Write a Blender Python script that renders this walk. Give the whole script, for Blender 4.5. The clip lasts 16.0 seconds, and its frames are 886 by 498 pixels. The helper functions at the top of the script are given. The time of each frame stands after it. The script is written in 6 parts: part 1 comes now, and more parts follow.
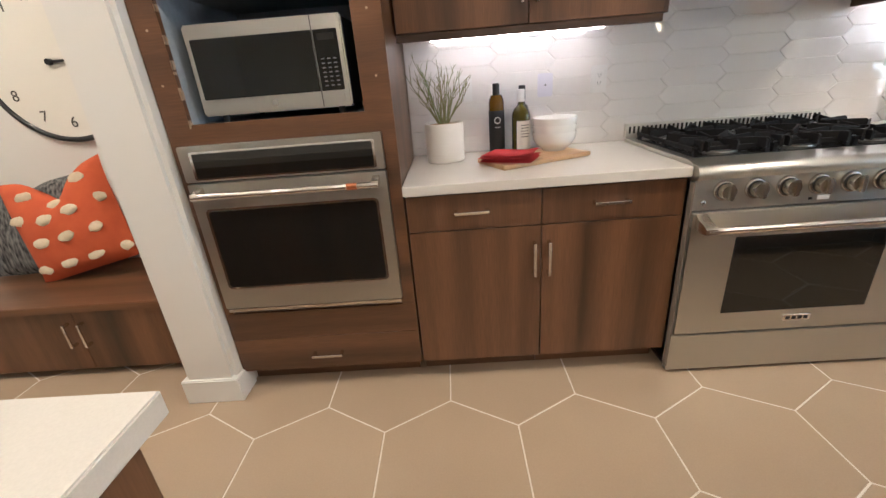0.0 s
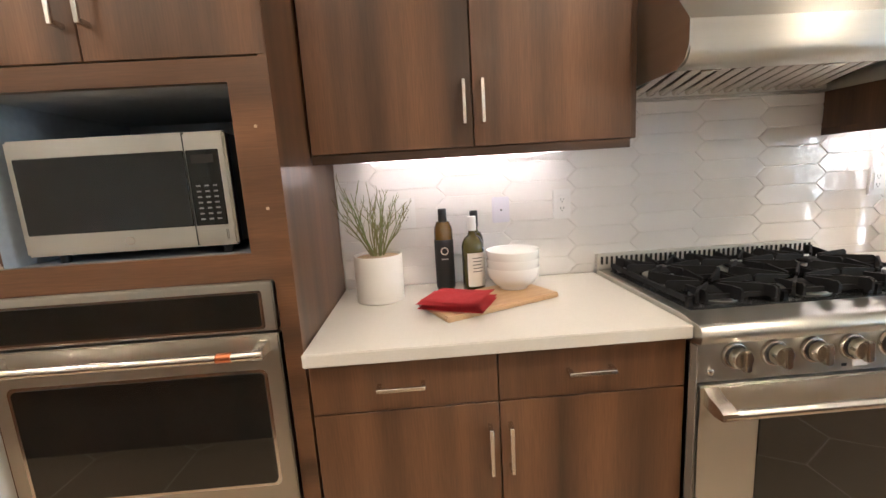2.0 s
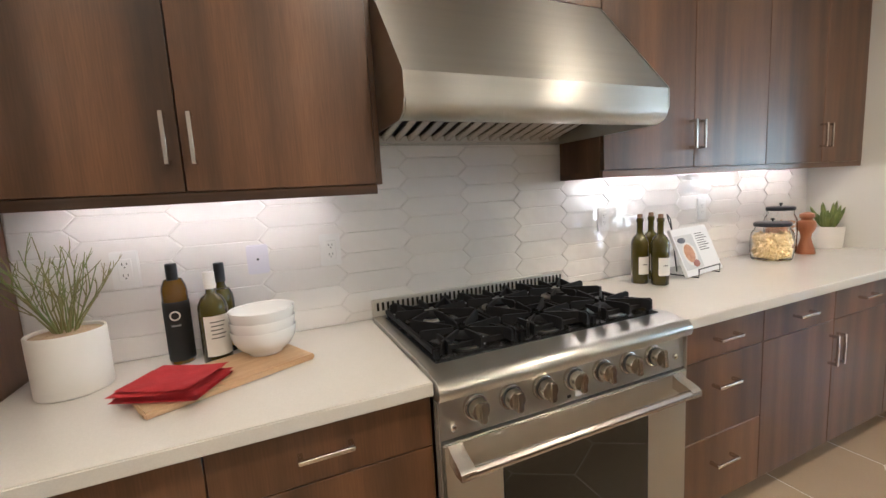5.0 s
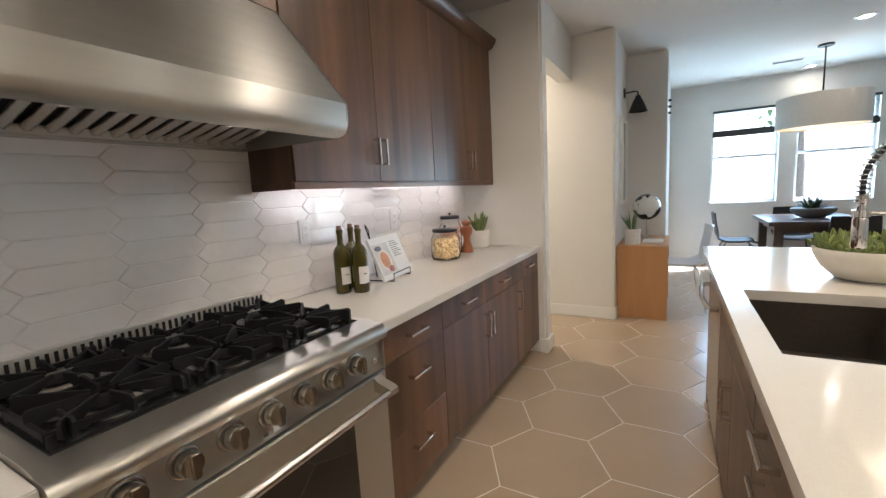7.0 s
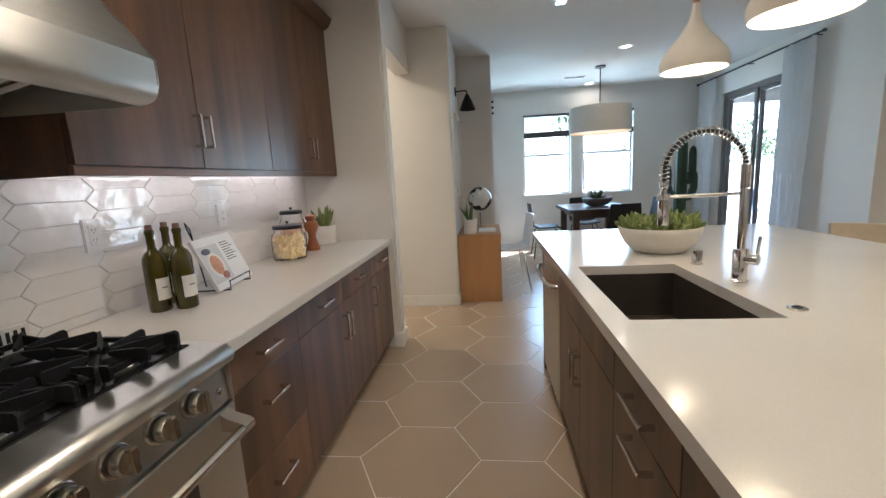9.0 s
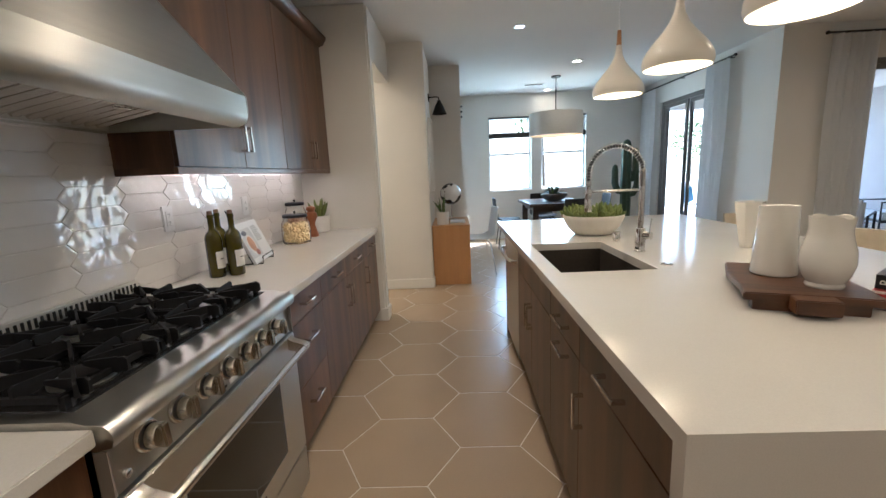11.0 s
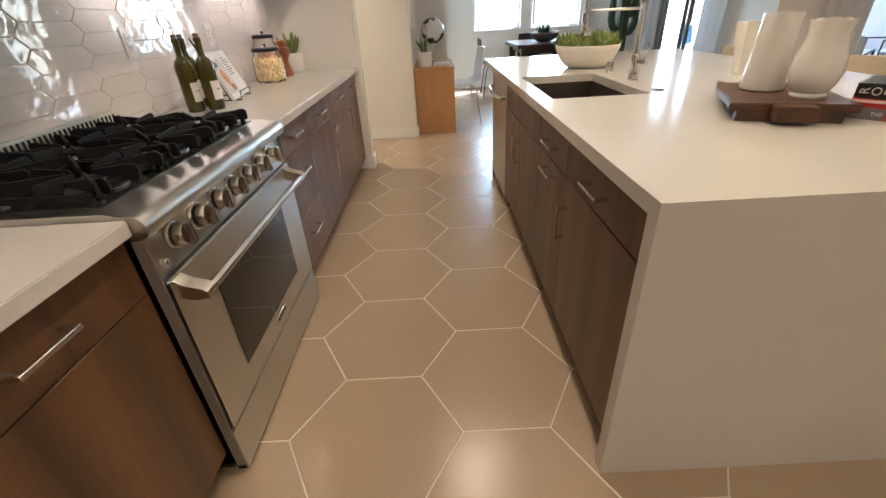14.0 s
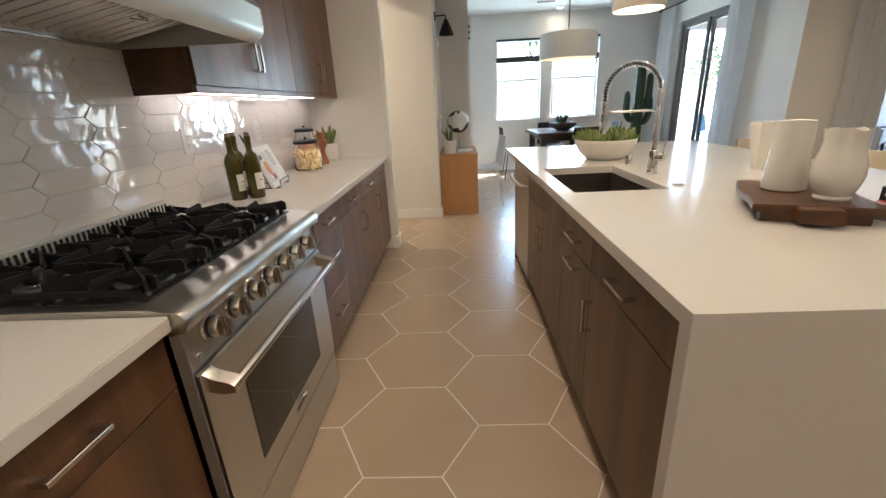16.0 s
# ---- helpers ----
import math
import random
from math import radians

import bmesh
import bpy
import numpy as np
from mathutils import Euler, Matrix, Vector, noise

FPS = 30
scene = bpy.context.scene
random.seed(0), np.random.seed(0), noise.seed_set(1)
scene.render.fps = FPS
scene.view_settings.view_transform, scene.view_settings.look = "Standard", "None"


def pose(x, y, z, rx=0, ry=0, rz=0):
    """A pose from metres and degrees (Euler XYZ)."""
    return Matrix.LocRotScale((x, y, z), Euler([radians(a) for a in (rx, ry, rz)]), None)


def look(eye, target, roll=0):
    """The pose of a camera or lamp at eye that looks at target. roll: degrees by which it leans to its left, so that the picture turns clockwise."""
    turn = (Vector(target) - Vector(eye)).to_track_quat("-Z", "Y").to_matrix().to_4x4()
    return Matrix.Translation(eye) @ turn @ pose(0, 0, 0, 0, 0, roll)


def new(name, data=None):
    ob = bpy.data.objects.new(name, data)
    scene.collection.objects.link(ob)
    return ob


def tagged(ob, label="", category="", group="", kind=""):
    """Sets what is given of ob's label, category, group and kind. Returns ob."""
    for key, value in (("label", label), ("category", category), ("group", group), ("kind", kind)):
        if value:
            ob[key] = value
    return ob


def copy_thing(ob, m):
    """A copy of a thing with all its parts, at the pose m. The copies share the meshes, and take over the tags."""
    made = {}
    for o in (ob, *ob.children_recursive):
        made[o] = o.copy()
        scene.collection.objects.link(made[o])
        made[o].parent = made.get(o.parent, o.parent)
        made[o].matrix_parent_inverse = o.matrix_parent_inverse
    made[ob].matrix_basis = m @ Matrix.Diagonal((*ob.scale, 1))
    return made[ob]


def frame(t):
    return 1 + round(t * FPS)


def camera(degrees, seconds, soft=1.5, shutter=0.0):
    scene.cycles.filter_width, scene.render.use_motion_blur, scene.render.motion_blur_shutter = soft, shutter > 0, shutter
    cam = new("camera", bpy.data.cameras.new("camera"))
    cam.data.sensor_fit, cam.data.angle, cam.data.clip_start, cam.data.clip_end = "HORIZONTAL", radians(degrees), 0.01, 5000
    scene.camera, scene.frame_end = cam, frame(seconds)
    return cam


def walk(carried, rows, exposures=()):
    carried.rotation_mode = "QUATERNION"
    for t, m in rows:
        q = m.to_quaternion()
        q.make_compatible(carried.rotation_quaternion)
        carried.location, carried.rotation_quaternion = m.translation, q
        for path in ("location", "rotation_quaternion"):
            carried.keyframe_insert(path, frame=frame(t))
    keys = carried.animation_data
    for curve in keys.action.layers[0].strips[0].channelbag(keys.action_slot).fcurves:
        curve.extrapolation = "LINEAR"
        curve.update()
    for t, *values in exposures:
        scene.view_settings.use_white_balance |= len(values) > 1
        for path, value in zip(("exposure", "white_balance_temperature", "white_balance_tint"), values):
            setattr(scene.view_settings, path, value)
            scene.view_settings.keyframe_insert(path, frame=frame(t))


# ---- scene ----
cam = camera(94.1, 16.0)
PATH = [
    (0, (0.056, 0.126, 1.257), (-0.012, 1.972, 0.492), -4.7),
    (0.5, (0.041, 0.197, 1.29), (-0.013, 2.096, 0.663), -4.3),
    (1, (0.059, 0.342, 1.317), (0.016, 2.288, 0.858), -4.0),
    (1.5, (0.114, 0.461, 1.331), (0.111, 2.429, 0.971), -3.8),
    (2, (0.203, 0.552, 1.326), (0.288, 2.521, 0.988), -3.5),
    (2.5, (0.334, 0.644, 1.327), (0.471, 2.612, 1.002), -3.5),
    (3, (0.407, 0.641, 1.342), (0.589, 2.609, 1.034), -3.5),
    (3.2, (0.433, 0.634, 1.34), (0.637, 2.602, 1.047), -3.6),
    (5.3, (0.549, 0.624, 1.371), (1.48, 2.377, 1.126), -3.3),
    (5.5, (0.56, 0.623, 1.367), (1.595, 2.318, 1.126), -3.3),
    (6, (0.599, 0.631, 1.367), (1.899, 2.13, 1.118), -3.3),
    (6.5, (0.637, 0.626, 1.359), (2.177, 1.876, 1.104), -3.3),
    (7, (0.674, 0.629, 1.359), (2.398, 1.605, 1.09), -3.1),
    (7.5, (0.68, 0.624, 1.363), (2.531, 1.328, 1.079), -2.7),
    (8, (0.671, 0.635, 1.361), (2.585, 1.129, 1.059), -2.7),
    (8.5, (0.719, 0.685, 1.347), (2.661, 1.037, 1.024), -2.8),
    (9, (0.763, 0.772, 1.338), (2.721, 1.005, 1.006), -3.1),
    (9.2, (0.746, 0.796, 1.342), (2.71, 0.985, 1.019), -3.0),
    (11.3, (0.136, 0.843, 1.359), (2.097, 0.876, 0.963), -2.4),
    (11.5, (0.121, 0.854, 1.356), (2.07, 0.875, 0.912), -2.3),
    (12, (0.12, 0.871, 1.331), (2.038, 0.867, 0.763), -2.3),
    (12.5, (0.117, 0.872, 1.315), (1.992, 0.853, 0.619), -2.5),
    (13, (0.112, 0.883, 1.291), (1.935, 0.859, 0.468), -2.6),
    (13.5, (0.106, 0.882, 1.27), (1.879, 0.871, 0.344), -3.0),
    (14, (0.1, 0.882, 1.248), (1.841, 0.89, 0.263), -3.2),
    (14.5, (0.099, 0.881, 1.255), (1.844, 0.914, 0.278), -3.3),
    (15, (0.104, 0.881, 1.271), (1.883, 0.938, 0.359), -3.2),
    (15.5, (0.105, 0.885, 1.289), (1.937, 0.961, 0.489), -3.1),
    (16, (0.111, 0.897, 1.313), (1.997, 0.987, 0.652), -3.0),
]
EXPOSURES = [
    (0.0, 4.78, 5050, 9), (0.5, 4.90, 5080, 9), (1.0, 4.97, 5150, 9), (2.0, 4.98, 5300, 9), (3.0, 4.92, 5400, 9), (5.5, 4.56, 5120, 7), (7.0, 4.24, 5120, 8), (9.0, 3.90, 5080, 8),
    (11.5, 3.94, 5220, 8), (12.5, 4.04, 5380, 9), (14.5, 4.28, 5560, 10), (16.0, 4.14, 5450, 9),
]
walk(cam, [(t, look(eye, target, roll)) for t, eye, target, roll in PATH], EXPOSURES)

# ---------------------------------------------------------------- world, sun, exposure
SKY = bpy.data.worlds.new("sky")
scene.world = SKY
SKY.use_nodes = True
_n = SKY.node_tree.nodes
_sky = _n.new("ShaderNodeTexSky")
_sky.sky_type, _sky.sun_disc = "NISHITA", False
_sky.sun_elevation, _sky.sun_rotation = radians(58), radians(140)
_n["Background"].inputs[1].default_value = 0.07
SKY.node_tree.links.new(_sky.outputs[0], _n["Background"].inputs[0])
_sun = bpy.data.lights.new("sun", "SUN")
_sun.energy, _sun.angle, _sun.color = 2.2, radians(0.5), (1.0, 0.97, 0.93)
SUN = new("sun", _sun)
SUN.matrix_world = look((20, -25, 45), (0, 0, 0))
DOWN_W, PEND_W, LED_S = 0.52, 0.10, 1.0
# daylight outside the dining room's two windows
for _y in (-0.24, -1.242):
    _wl = bpy.data.lights.new("window_daylight", "AREA")
    _wl.shape, _wl.size, _wl.size_y, _wl.energy, _wl.color = "RECTANGLE", 0.86, 1.405, 1.8, (0.74, 0.96, 0.98)
    new("window_daylight", _wl).matrix_world = look((8.41, _y, 1.663), (0.0, _y, 1.663))

# ---------------------------------------------------------------- materials
MATS = {}


def mat(name, color=(0.8, 0.8, 0.8), rough=0.5, metal=0.0, spec=0.5, alt=None, scale=8.0, stretch=(1, 1, 1), mix=0.5, bump=0.0,
        bump_scale=60.0, rough_var=0.0, rand=0.0, emit=None, strength=0.0, coat=0.0, trans=0.0, detail=6.0, fine=0.0, aniso=0.0, bump_detail=4.0, bump_dist=0.01, sharp=0.0):
    """A procedural surface: base colour varied at a large and a small scale, roughness varied, fine bump."""
    if name in MATS:
        return MATS[name]
    m = bpy.data.materials.new(name)
    m.use_nodes = True
    nt = m.node_tree
    b = nt.nodes["Principled BSDF"]
    lk = nt.links.new
    b.inputs["Base Color"].default_value = (*color, 1)
    b.inputs["Roughness"].default_value = rough
    b.inputs["Metallic"].default_value = metal
    b.inputs["Specular IOR Level"].default_value = spec
    b.inputs["Coat Weight"].default_value = coat
    b.inputs["Coat Roughness"].default_value = 0.08
    b.inputs["Transmission Weight"].default_value = trans
    if aniso:
        b.inputs["Anisotropic"].default_value = aniso
        b.inputs["Anisotropic Rotation"].default_value = 0.25
        tg = nt.nodes.new("ShaderNodeCombineXYZ")
        tg.inputs[0].default_value = 1.0
        lk(tg.outputs[0], b.inputs["Tangent"])
    if emit:
        b.inputs["Emission Color"].default_value = (*emit, 1)
        b.inputs["Emission Strength"].default_value = strength
    tc = nt.nodes.new("ShaderNodeTexCoord")
    mp = nt.nodes.new("ShaderNodeMapping")
    mp.inputs["Scale"].default_value = stretch
    lk(tc.outputs["Object"], mp.inputs["Vector"])
    if alt or rough_var or rand:
        nz = nt.nodes.new("ShaderNodeTexNoise")
        nz.inputs["Scale"].default_value = scale
        nz.inputs["Detail"].default_value = detail
        lk(mp.outputs[0], nz.inputs["Vector"])
        if rand:
            oi = nt.nodes.new("ShaderNodeObjectInfo")
            nz.noise_dimensions = "4D"
            ml = nt.nodes.new("ShaderNodeMath")
            ml.operation = "MULTIPLY"
            ml.inputs[1].default_value = 37.0
            lk(oi.outputs["Random"], ml.inputs[0])
            lk(ml.outputs[0], nz.inputs["W"])
        ramp = nt.nodes.new("ShaderNodeMapRange")
        ramp.inputs[1].default_value, ramp.inputs[2].default_value = 0.3 + 0.2 * sharp, 0.7 - 0.2 * sharp
        lk(nz.outputs["Fac"], ramp.inputs[0])
        if alt:
            mx = nt.nodes.new("ShaderNodeMix")
            mx.data_type = "RGBA"
            mx.inputs[6].default_value, mx.inputs[7].default_value = (*color, 1), (*alt, 1)
            lk(ramp.outputs[0], mx.inputs[0])
            out = mx.outputs[2]
            if fine:
                n2 = nt.nodes.new("ShaderNodeTexNoise")
                n2.inputs["Scale"].default_value = bump_scale
                n2.inputs["Detail"].default_value = 3
                lk(mp.outputs[0], n2.inputs["Vector"])
                r2 = nt.nodes.new("ShaderNodeMapRange")
                r2.inputs[1].default_value, r2.inputs[2].default_value = 0.3, 0.7
                r2.inputs[3].default_value, r2.inputs[4].default_value = 1 - fine, 1 + fine
                lk(n2.outputs["Fac"], r2.inputs[0])
                hs = nt.nodes.new("ShaderNodeHueSaturation")
                lk(out, hs.inputs["Color"])
                lk(r2.outputs[0], hs.inputs["Value"])
                out = hs.outputs[0]
            if rand:
                r3 = nt.nodes.new("ShaderNodeMapRange")
                r3.inputs[3].default_value, r3.inputs[4].default_value = 1 - rand, 1 + rand
                lk(oi.outputs["Random"], r3.inputs[0])
                h3 = nt.nodes.new("ShaderNodeHueSaturation")
                lk(out, h3.inputs["Color"])
                lk(r3.outputs[0], h3.inputs["Value"])
                out = h3.outputs[0]
            lk(out, b.inputs["Base Color"])
        if rough_var:
            r4 = nt.nodes.new("ShaderNodeMapRange")
            r4.inputs[3].default_value, r4.inputs[4].default_value = rough - rough_var, rough + rough_var
            lk(ramp.outputs[0], r4.inputs[0])
            lk(r4.outputs[0], b.inputs["Roughness"])
    if bump:
        nb = nt.nodes.new("ShaderNodeTexNoise")
        nb.inputs["Scale"].default_value = bump_scale
        nb.inputs["Detail"].default_value = bump_detail
        lk(mp.outputs[0], nb.inputs["Vector"])
        bp = nt.nodes.new("ShaderNodeBump")
        bp.inputs["Strength"].default_value = bump
        bp.inputs["Distance"].default_value = bump_dist
        lk(nb.outputs["Fac"], bp.inputs["Height"])
        lk(bp.outputs[0], b.inputs["Normal"])
    MATS[name] = m
    return m


WALL = mat("wall_paint", (0.76, 0.74, 0.70), 0.75, alt=(0.73, 0.71, 0.67), scale=1.5, bump=0.12, bump_scale=220)
CEIL = mat("ceiling_paint", (0.74, 0.74, 0.72), 0.85, alt=(0.71, 0.71, 0.70), scale=1.2, bump=0.12, bump_scale=200)
TRIM = mat("trim_paint", (0.82, 0.81, 0.78), 0.4, alt=(0.79, 0.78, 0.75), scale=2)
WOOD = mat("dark_wood", (0.182, 0.086, 0.039), 0.36, spec=0.55, alt=(0.042, 0.0215, 0.0108), scale=1.5, stretch=(6, 6, 0.28), detail=3, fine=0.14, bump=0.02, bump_scale=45, rand=0.07, coat=0.02)
WOODH = mat("dark_wood_across", (0.180, 0.085, 0.038), 0.36, spec=0.55, alt=(0.044, 0.022, 0.0110), scale=1.5, stretch=(0.28, 6, 6), detail=3, fine=0.14, bump=0.02, bump_scale=45, rand=0.07, coat=0.02)
STEEL = mat("brushed_steel", (0.56, 0.55, 0.51), 0.29, 1.0, alt=(0.52, 0.51, 0.475), scale=1.2, aniso=0.75)
HOODS = mat("brushed_hood_steel", (0.54, 0.53, 0.49), 0.33, 1.0, alt=(0.51, 0.50, 0.463), scale=1.5, stretch=(0.3, 1, 40), aniso=0.93)
CHROME = mat("chrome", (0.75, 0.74, 0.72), 0.10, 1.0)
NICKEL = mat("satin_nickel", (0.66, 0.62, 0.57), 0.24, 1.0)
QUARTZ = mat("white_quartz", (0.66, 0.635, 0.59), 0.13, alt=(0.63, 0.605, 0.56), scale=3, fine=0.03, bump_scale=300)
BLACK = mat("black_iron", (0.006, 0.006, 0.007), 0.6, spec=0.25, alt=(0.011, 0.011, 0.012), scale=40, bump=0.1, bump_scale=200)
BLACKP = mat("black_plastic", (0.012, 0.012, 0.013), 0.35)
BLACKG = mat("dark_oven_glass", (0.010, 0.010, 0.009), 0.03, spec=0.6)
GROUT = mat("floor_grout", (0.74, 0.67, 0.57), 0.9, alt=(0.68, 0.61, 0.52), scale=20)
FTILE = mat("floor_tile", (0.445, 0.342, 0.238), 0.26, alt=(0.408, 0.312, 0.217), scale=1.6, detail=2, fine=0.03, bump_scale=160, bump=0.02)
# range sides: the wood's dim brown reflection is put into this steel's colour
SIDES = mat("side_steel_dim_reflection", (0.30, 0.27, 0.24), 0.6, 0.5, alt=(0.26, 0.235, 0.21), scale=6)
KNOBM = mat("dark_knob_steel", (0.58, 0.55, 0.48), 0.26, 1.0, alt=(0.52, 0.49, 0.43), scale=30)
GUARD = mat("satin_guard_steel", (0.72, 0.69, 0.64), 0.45, 0.75)
BTILE = mat("glazed_tile", (0.84, 0.81, 0.79), 0.055, alt=(0.81, 0.78, 0.755), scale=4, bump=0.40, bump_scale=13, bump_detail=0.8, rand=0.02, spec=1.0)
BGROUT = mat("tile_grout", (0.80, 0.77, 0.74), 0.9, alt=(0.76, 0.73, 0.70), scale=30)
WHITEP = mat("white_plastic", (0.78, 0.77, 0.76), 0.35)
CERAM = mat("white_ceramic", (0.80, 0.80, 0.80), 0.2, alt=(0.77, 0.77, 0.77), scale=6, coat=0.3)
DARK = mat("dark_void", (0.01, 0.009, 0.008), 0.8)


def glass(name, color=(1, 1, 1), rough=0.0):
    m = bpy.data.materials.new(name)
    m.use_nodes = True
    b = m.node_tree.nodes["Principled BSDF"]
    b.inputs["Base Color"].default_value = (*color, 1)
    b.inputs["Roughness"].default_value = rough
    b.inputs["Transmission Weight"].default_value = 1.0
    b.inputs["IOR"].default_value = 1.45
    return m


GLASS = glass("clear_glass")


def pane_material():
    m = bpy.data.materials.new("window_glass")
    m.use_nodes = True
    nt = m.node_tree
    nt.nodes.remove(nt.nodes["Principled BSDF"])
    tr, gl, fr, pw, mx = (nt.nodes.new(k) for k in ("ShaderNodeBsdfTransparent", "ShaderNodeBsdfGlossy", "ShaderNodeLayerWeight", "ShaderNodeMath", "ShaderNodeMixShader"))
    gl.inputs["Roughness"].default_value = 0.02
    fr.inputs["Blend"].default_value = 0.3
    pw.operation = "POWER"
    pw.inputs[1].default_value = 4.0
    nt.links.new(fr.outputs["Facing"], pw.inputs[0])
    nt.links.new(pw.outputs[0], mx.inputs[0])
    nt.links.new(tr.outputs[0], mx.inputs[1])
    nt.links.new(gl.outputs[0], mx.inputs[2])
    nt.links.new(mx.outputs[0], nt.nodes["Material Output"].inputs["Surface"])
    return m


PANE = pane_material()


def glow(name, color, strength):
    return mat(name, (0.8, 0.8, 0.8), 0.5, emit=color, strength=strength)


# ---------------------------------------------------------------- mesh helpers
def box(bm, x0, x1, y0, y1, z0, z1, bevel=0.0, seg=2):
    m = Matrix.Translation(((x0 + x1) / 2, (y0 + y1) / 2, (z0 + z1) / 2)) @ Matrix.Diagonal((abs(x1 - x0), abs(y1 - y0), abs(z1 - z0), 1))
    r = bmesh.ops.create_cube(bm, size=1, matrix=m)
    if bevel:
        es = {e for v in r["verts"] for e in v.link_edges}
        bmesh.ops.bevel(bm, geom=list(es), offset=bevel, segments=seg, affect="EDGES", clamp_overlap=True)
    return bm


def cyl(bm, p, q, r, r2=None, n=16):
    p, q = Vector(p), Vector(q)
    d = q - p
    m = Matrix.Translation((p + q) / 2) @ d.to_track_quat("Z", "Y").to_matrix().to_4x4()
    bmesh.ops.create_cone(bm, cap_ends=True, segments=n, radius1=r, radius2=r if r2 is None else r2, depth=d.length, matrix=m)
    return bm


def ball(bm, c, r, sub=2, sc=(1, 1, 1)):
    bmesh.ops.create_icosphere(bm, subdivisions=sub, radius=r, matrix=Matrix.Translation(c) @ Matrix.Diagonal((*sc, 1)))
    return bm


def lathe(bm, profile, n=32, c=(0, 0, 0), close=True):
    rings = []
    for r, z in profile:
        rings.append([bm.verts.new((c[0] + r * math.cos(2 * math.pi * i / n), c[1] + r * math.sin(2 * math.pi * i / n), c[2] + z)) for i in range(n)])
    for a, b in zip(rings, rings[1:]):
        for i in range(n):
            bm.faces.new((a[i], a[(i + 1) % n], b[(i + 1) % n], b[i]))
    if close:
        if profile[0][0] > 1e-6:
            bm.faces.new(rings[0][::-1])
        if profile[-1][0] > 1e-6:
            bm.faces.new(rings[-1])
    bmesh.ops.remove_doubles(bm, verts=bm.verts, dist=1e-6)
    return bm


def tube(bm, pts, r, n=10, radii=None, closed=False):
    pts = [Vector(p) for p in pts]
    rings, up = [], Vector((0.123, 0.456, 0.88)).normalized()
    for i, p in enumerate(pts):
        if closed:
            d = pts[(i + 1) % len(pts)] - pts[i - 1]
        else:
            d = pts[min(i + 1, len(pts) - 1)] - pts[max(i - 1, 0)]
        d.normalize()
        a = up - d * up.dot(d)
        if a.length < 1e-3:
            a = d.orthogonal()
        a.normalize()
        up = a
        b = d.cross(a)
        rr = radii[i] if radii else r
        rings.append([bm.verts.new(p + rr * (a * math.cos(2 * math.pi * k / n) + b * math.sin(2 * math.pi * k / n))) for k in range(n)])
    pairs = list(zip(rings, rings[1:])) + ([(rings[-1], rings[0])] if closed else [])
    for u, v in pairs:
        for k in range(n):
            bm.faces.new((u[k], u[(k + 1) % n], v[(k + 1) % n], v[k]))
    if not closed:
        bm.faces.new(rings[0][::-1])
        bm.faces.new(rings[-1])
    return bm


def prism(bm, outline, axis, a, b):
    """Extrudes a closed outline of (u, v) along x, y or z from a to b."""
    def at(u, v, w):
        return {"x": (w, u, v), "y": (u, w, v), "z": (u, v, w)}[axis]
    lo = [bm.verts.new(at(u, v, a)) for u, v in outline]
    hi = [bm.verts.new(at(u, v, b)) for u, v in outline]
    n = len(outline)
    bm.faces.new(lo)
    bm.faces.new(hi)
    for i in range(n):
        bm.faces.new((lo[i], hi[i], hi[(i + 1) % n], lo[(i + 1) % n]))
    bmesh.ops.recalc_face_normals(bm, faces=bm.faces)
    return bm


def mesh(name, bm, material, smooth=True):
    bmesh.ops.recalc_face_normals(bm, faces=bm.faces)
    me = bpy.data.meshes.new(name)
    bm.to_mesh(me)
    bm.free()
    me.materials.append(material)
    if smooth:
        me.polygons.foreach_set("use_smooth", [True] * len(me.polygons))
        me.set_sharp_from_angle(angle=radians(38))
    return me


def part(name, bm, material, parent, label="", smooth=True):
    ob = new(name, mesh(name, bm, material, smooth))
    ob.parent = parent
    return tagged(ob, label)


def thing(name, label, category, x=0, y=0, z=0, rz=0, group="", kind=""):
    ob = new(name)
    ob.empty_display_size = 0.1
    ob.matrix_basis = pose(x, y, z, 0, 0, rz)
    return tagged(ob, label, category, group, kind)


def solid(name, bm, material, label, category, kind="", group="", smooth=True, at=(0, 0, 0), rz=0):
    ob = new(name, mesh(name, bm, material, smooth))
    ob.matrix_basis = pose(*at, 0, 0, rz)
    return tagged(ob, label, category, group, kind)


def B():
    return bmesh.new()


def slab(name, x0, x1, y0, y1, z0, z1, material, label, category, bevel=0.0, kind="structure"):
    return solid(name, box(B(), x0, x1, y0, y1, z0, z1, bevel), material, label, category, kind)


# ---------------------------------------------------------------- the shell
H = 2.74          # ceiling
FZ = 0.055        # finished floor
NORTH = 2.17      # kitchen's back wall
FAR = 8.22        # dining room's window wall
SOUTH = -2.72     # dining room's patio wall
EAST = 5.0        # great room's patio wall
WEST, LOW = -4.6, -7.2

W1 = (-0.64, 0.16)
W2 = (-1.655, -0.83)
WZ = (0.99, 2.335)
S1 = (6.12, 7.62)      # dining slider, along x
S2 = (-7.0, -3.62)     # great room slider, along y
SZ = 2.37


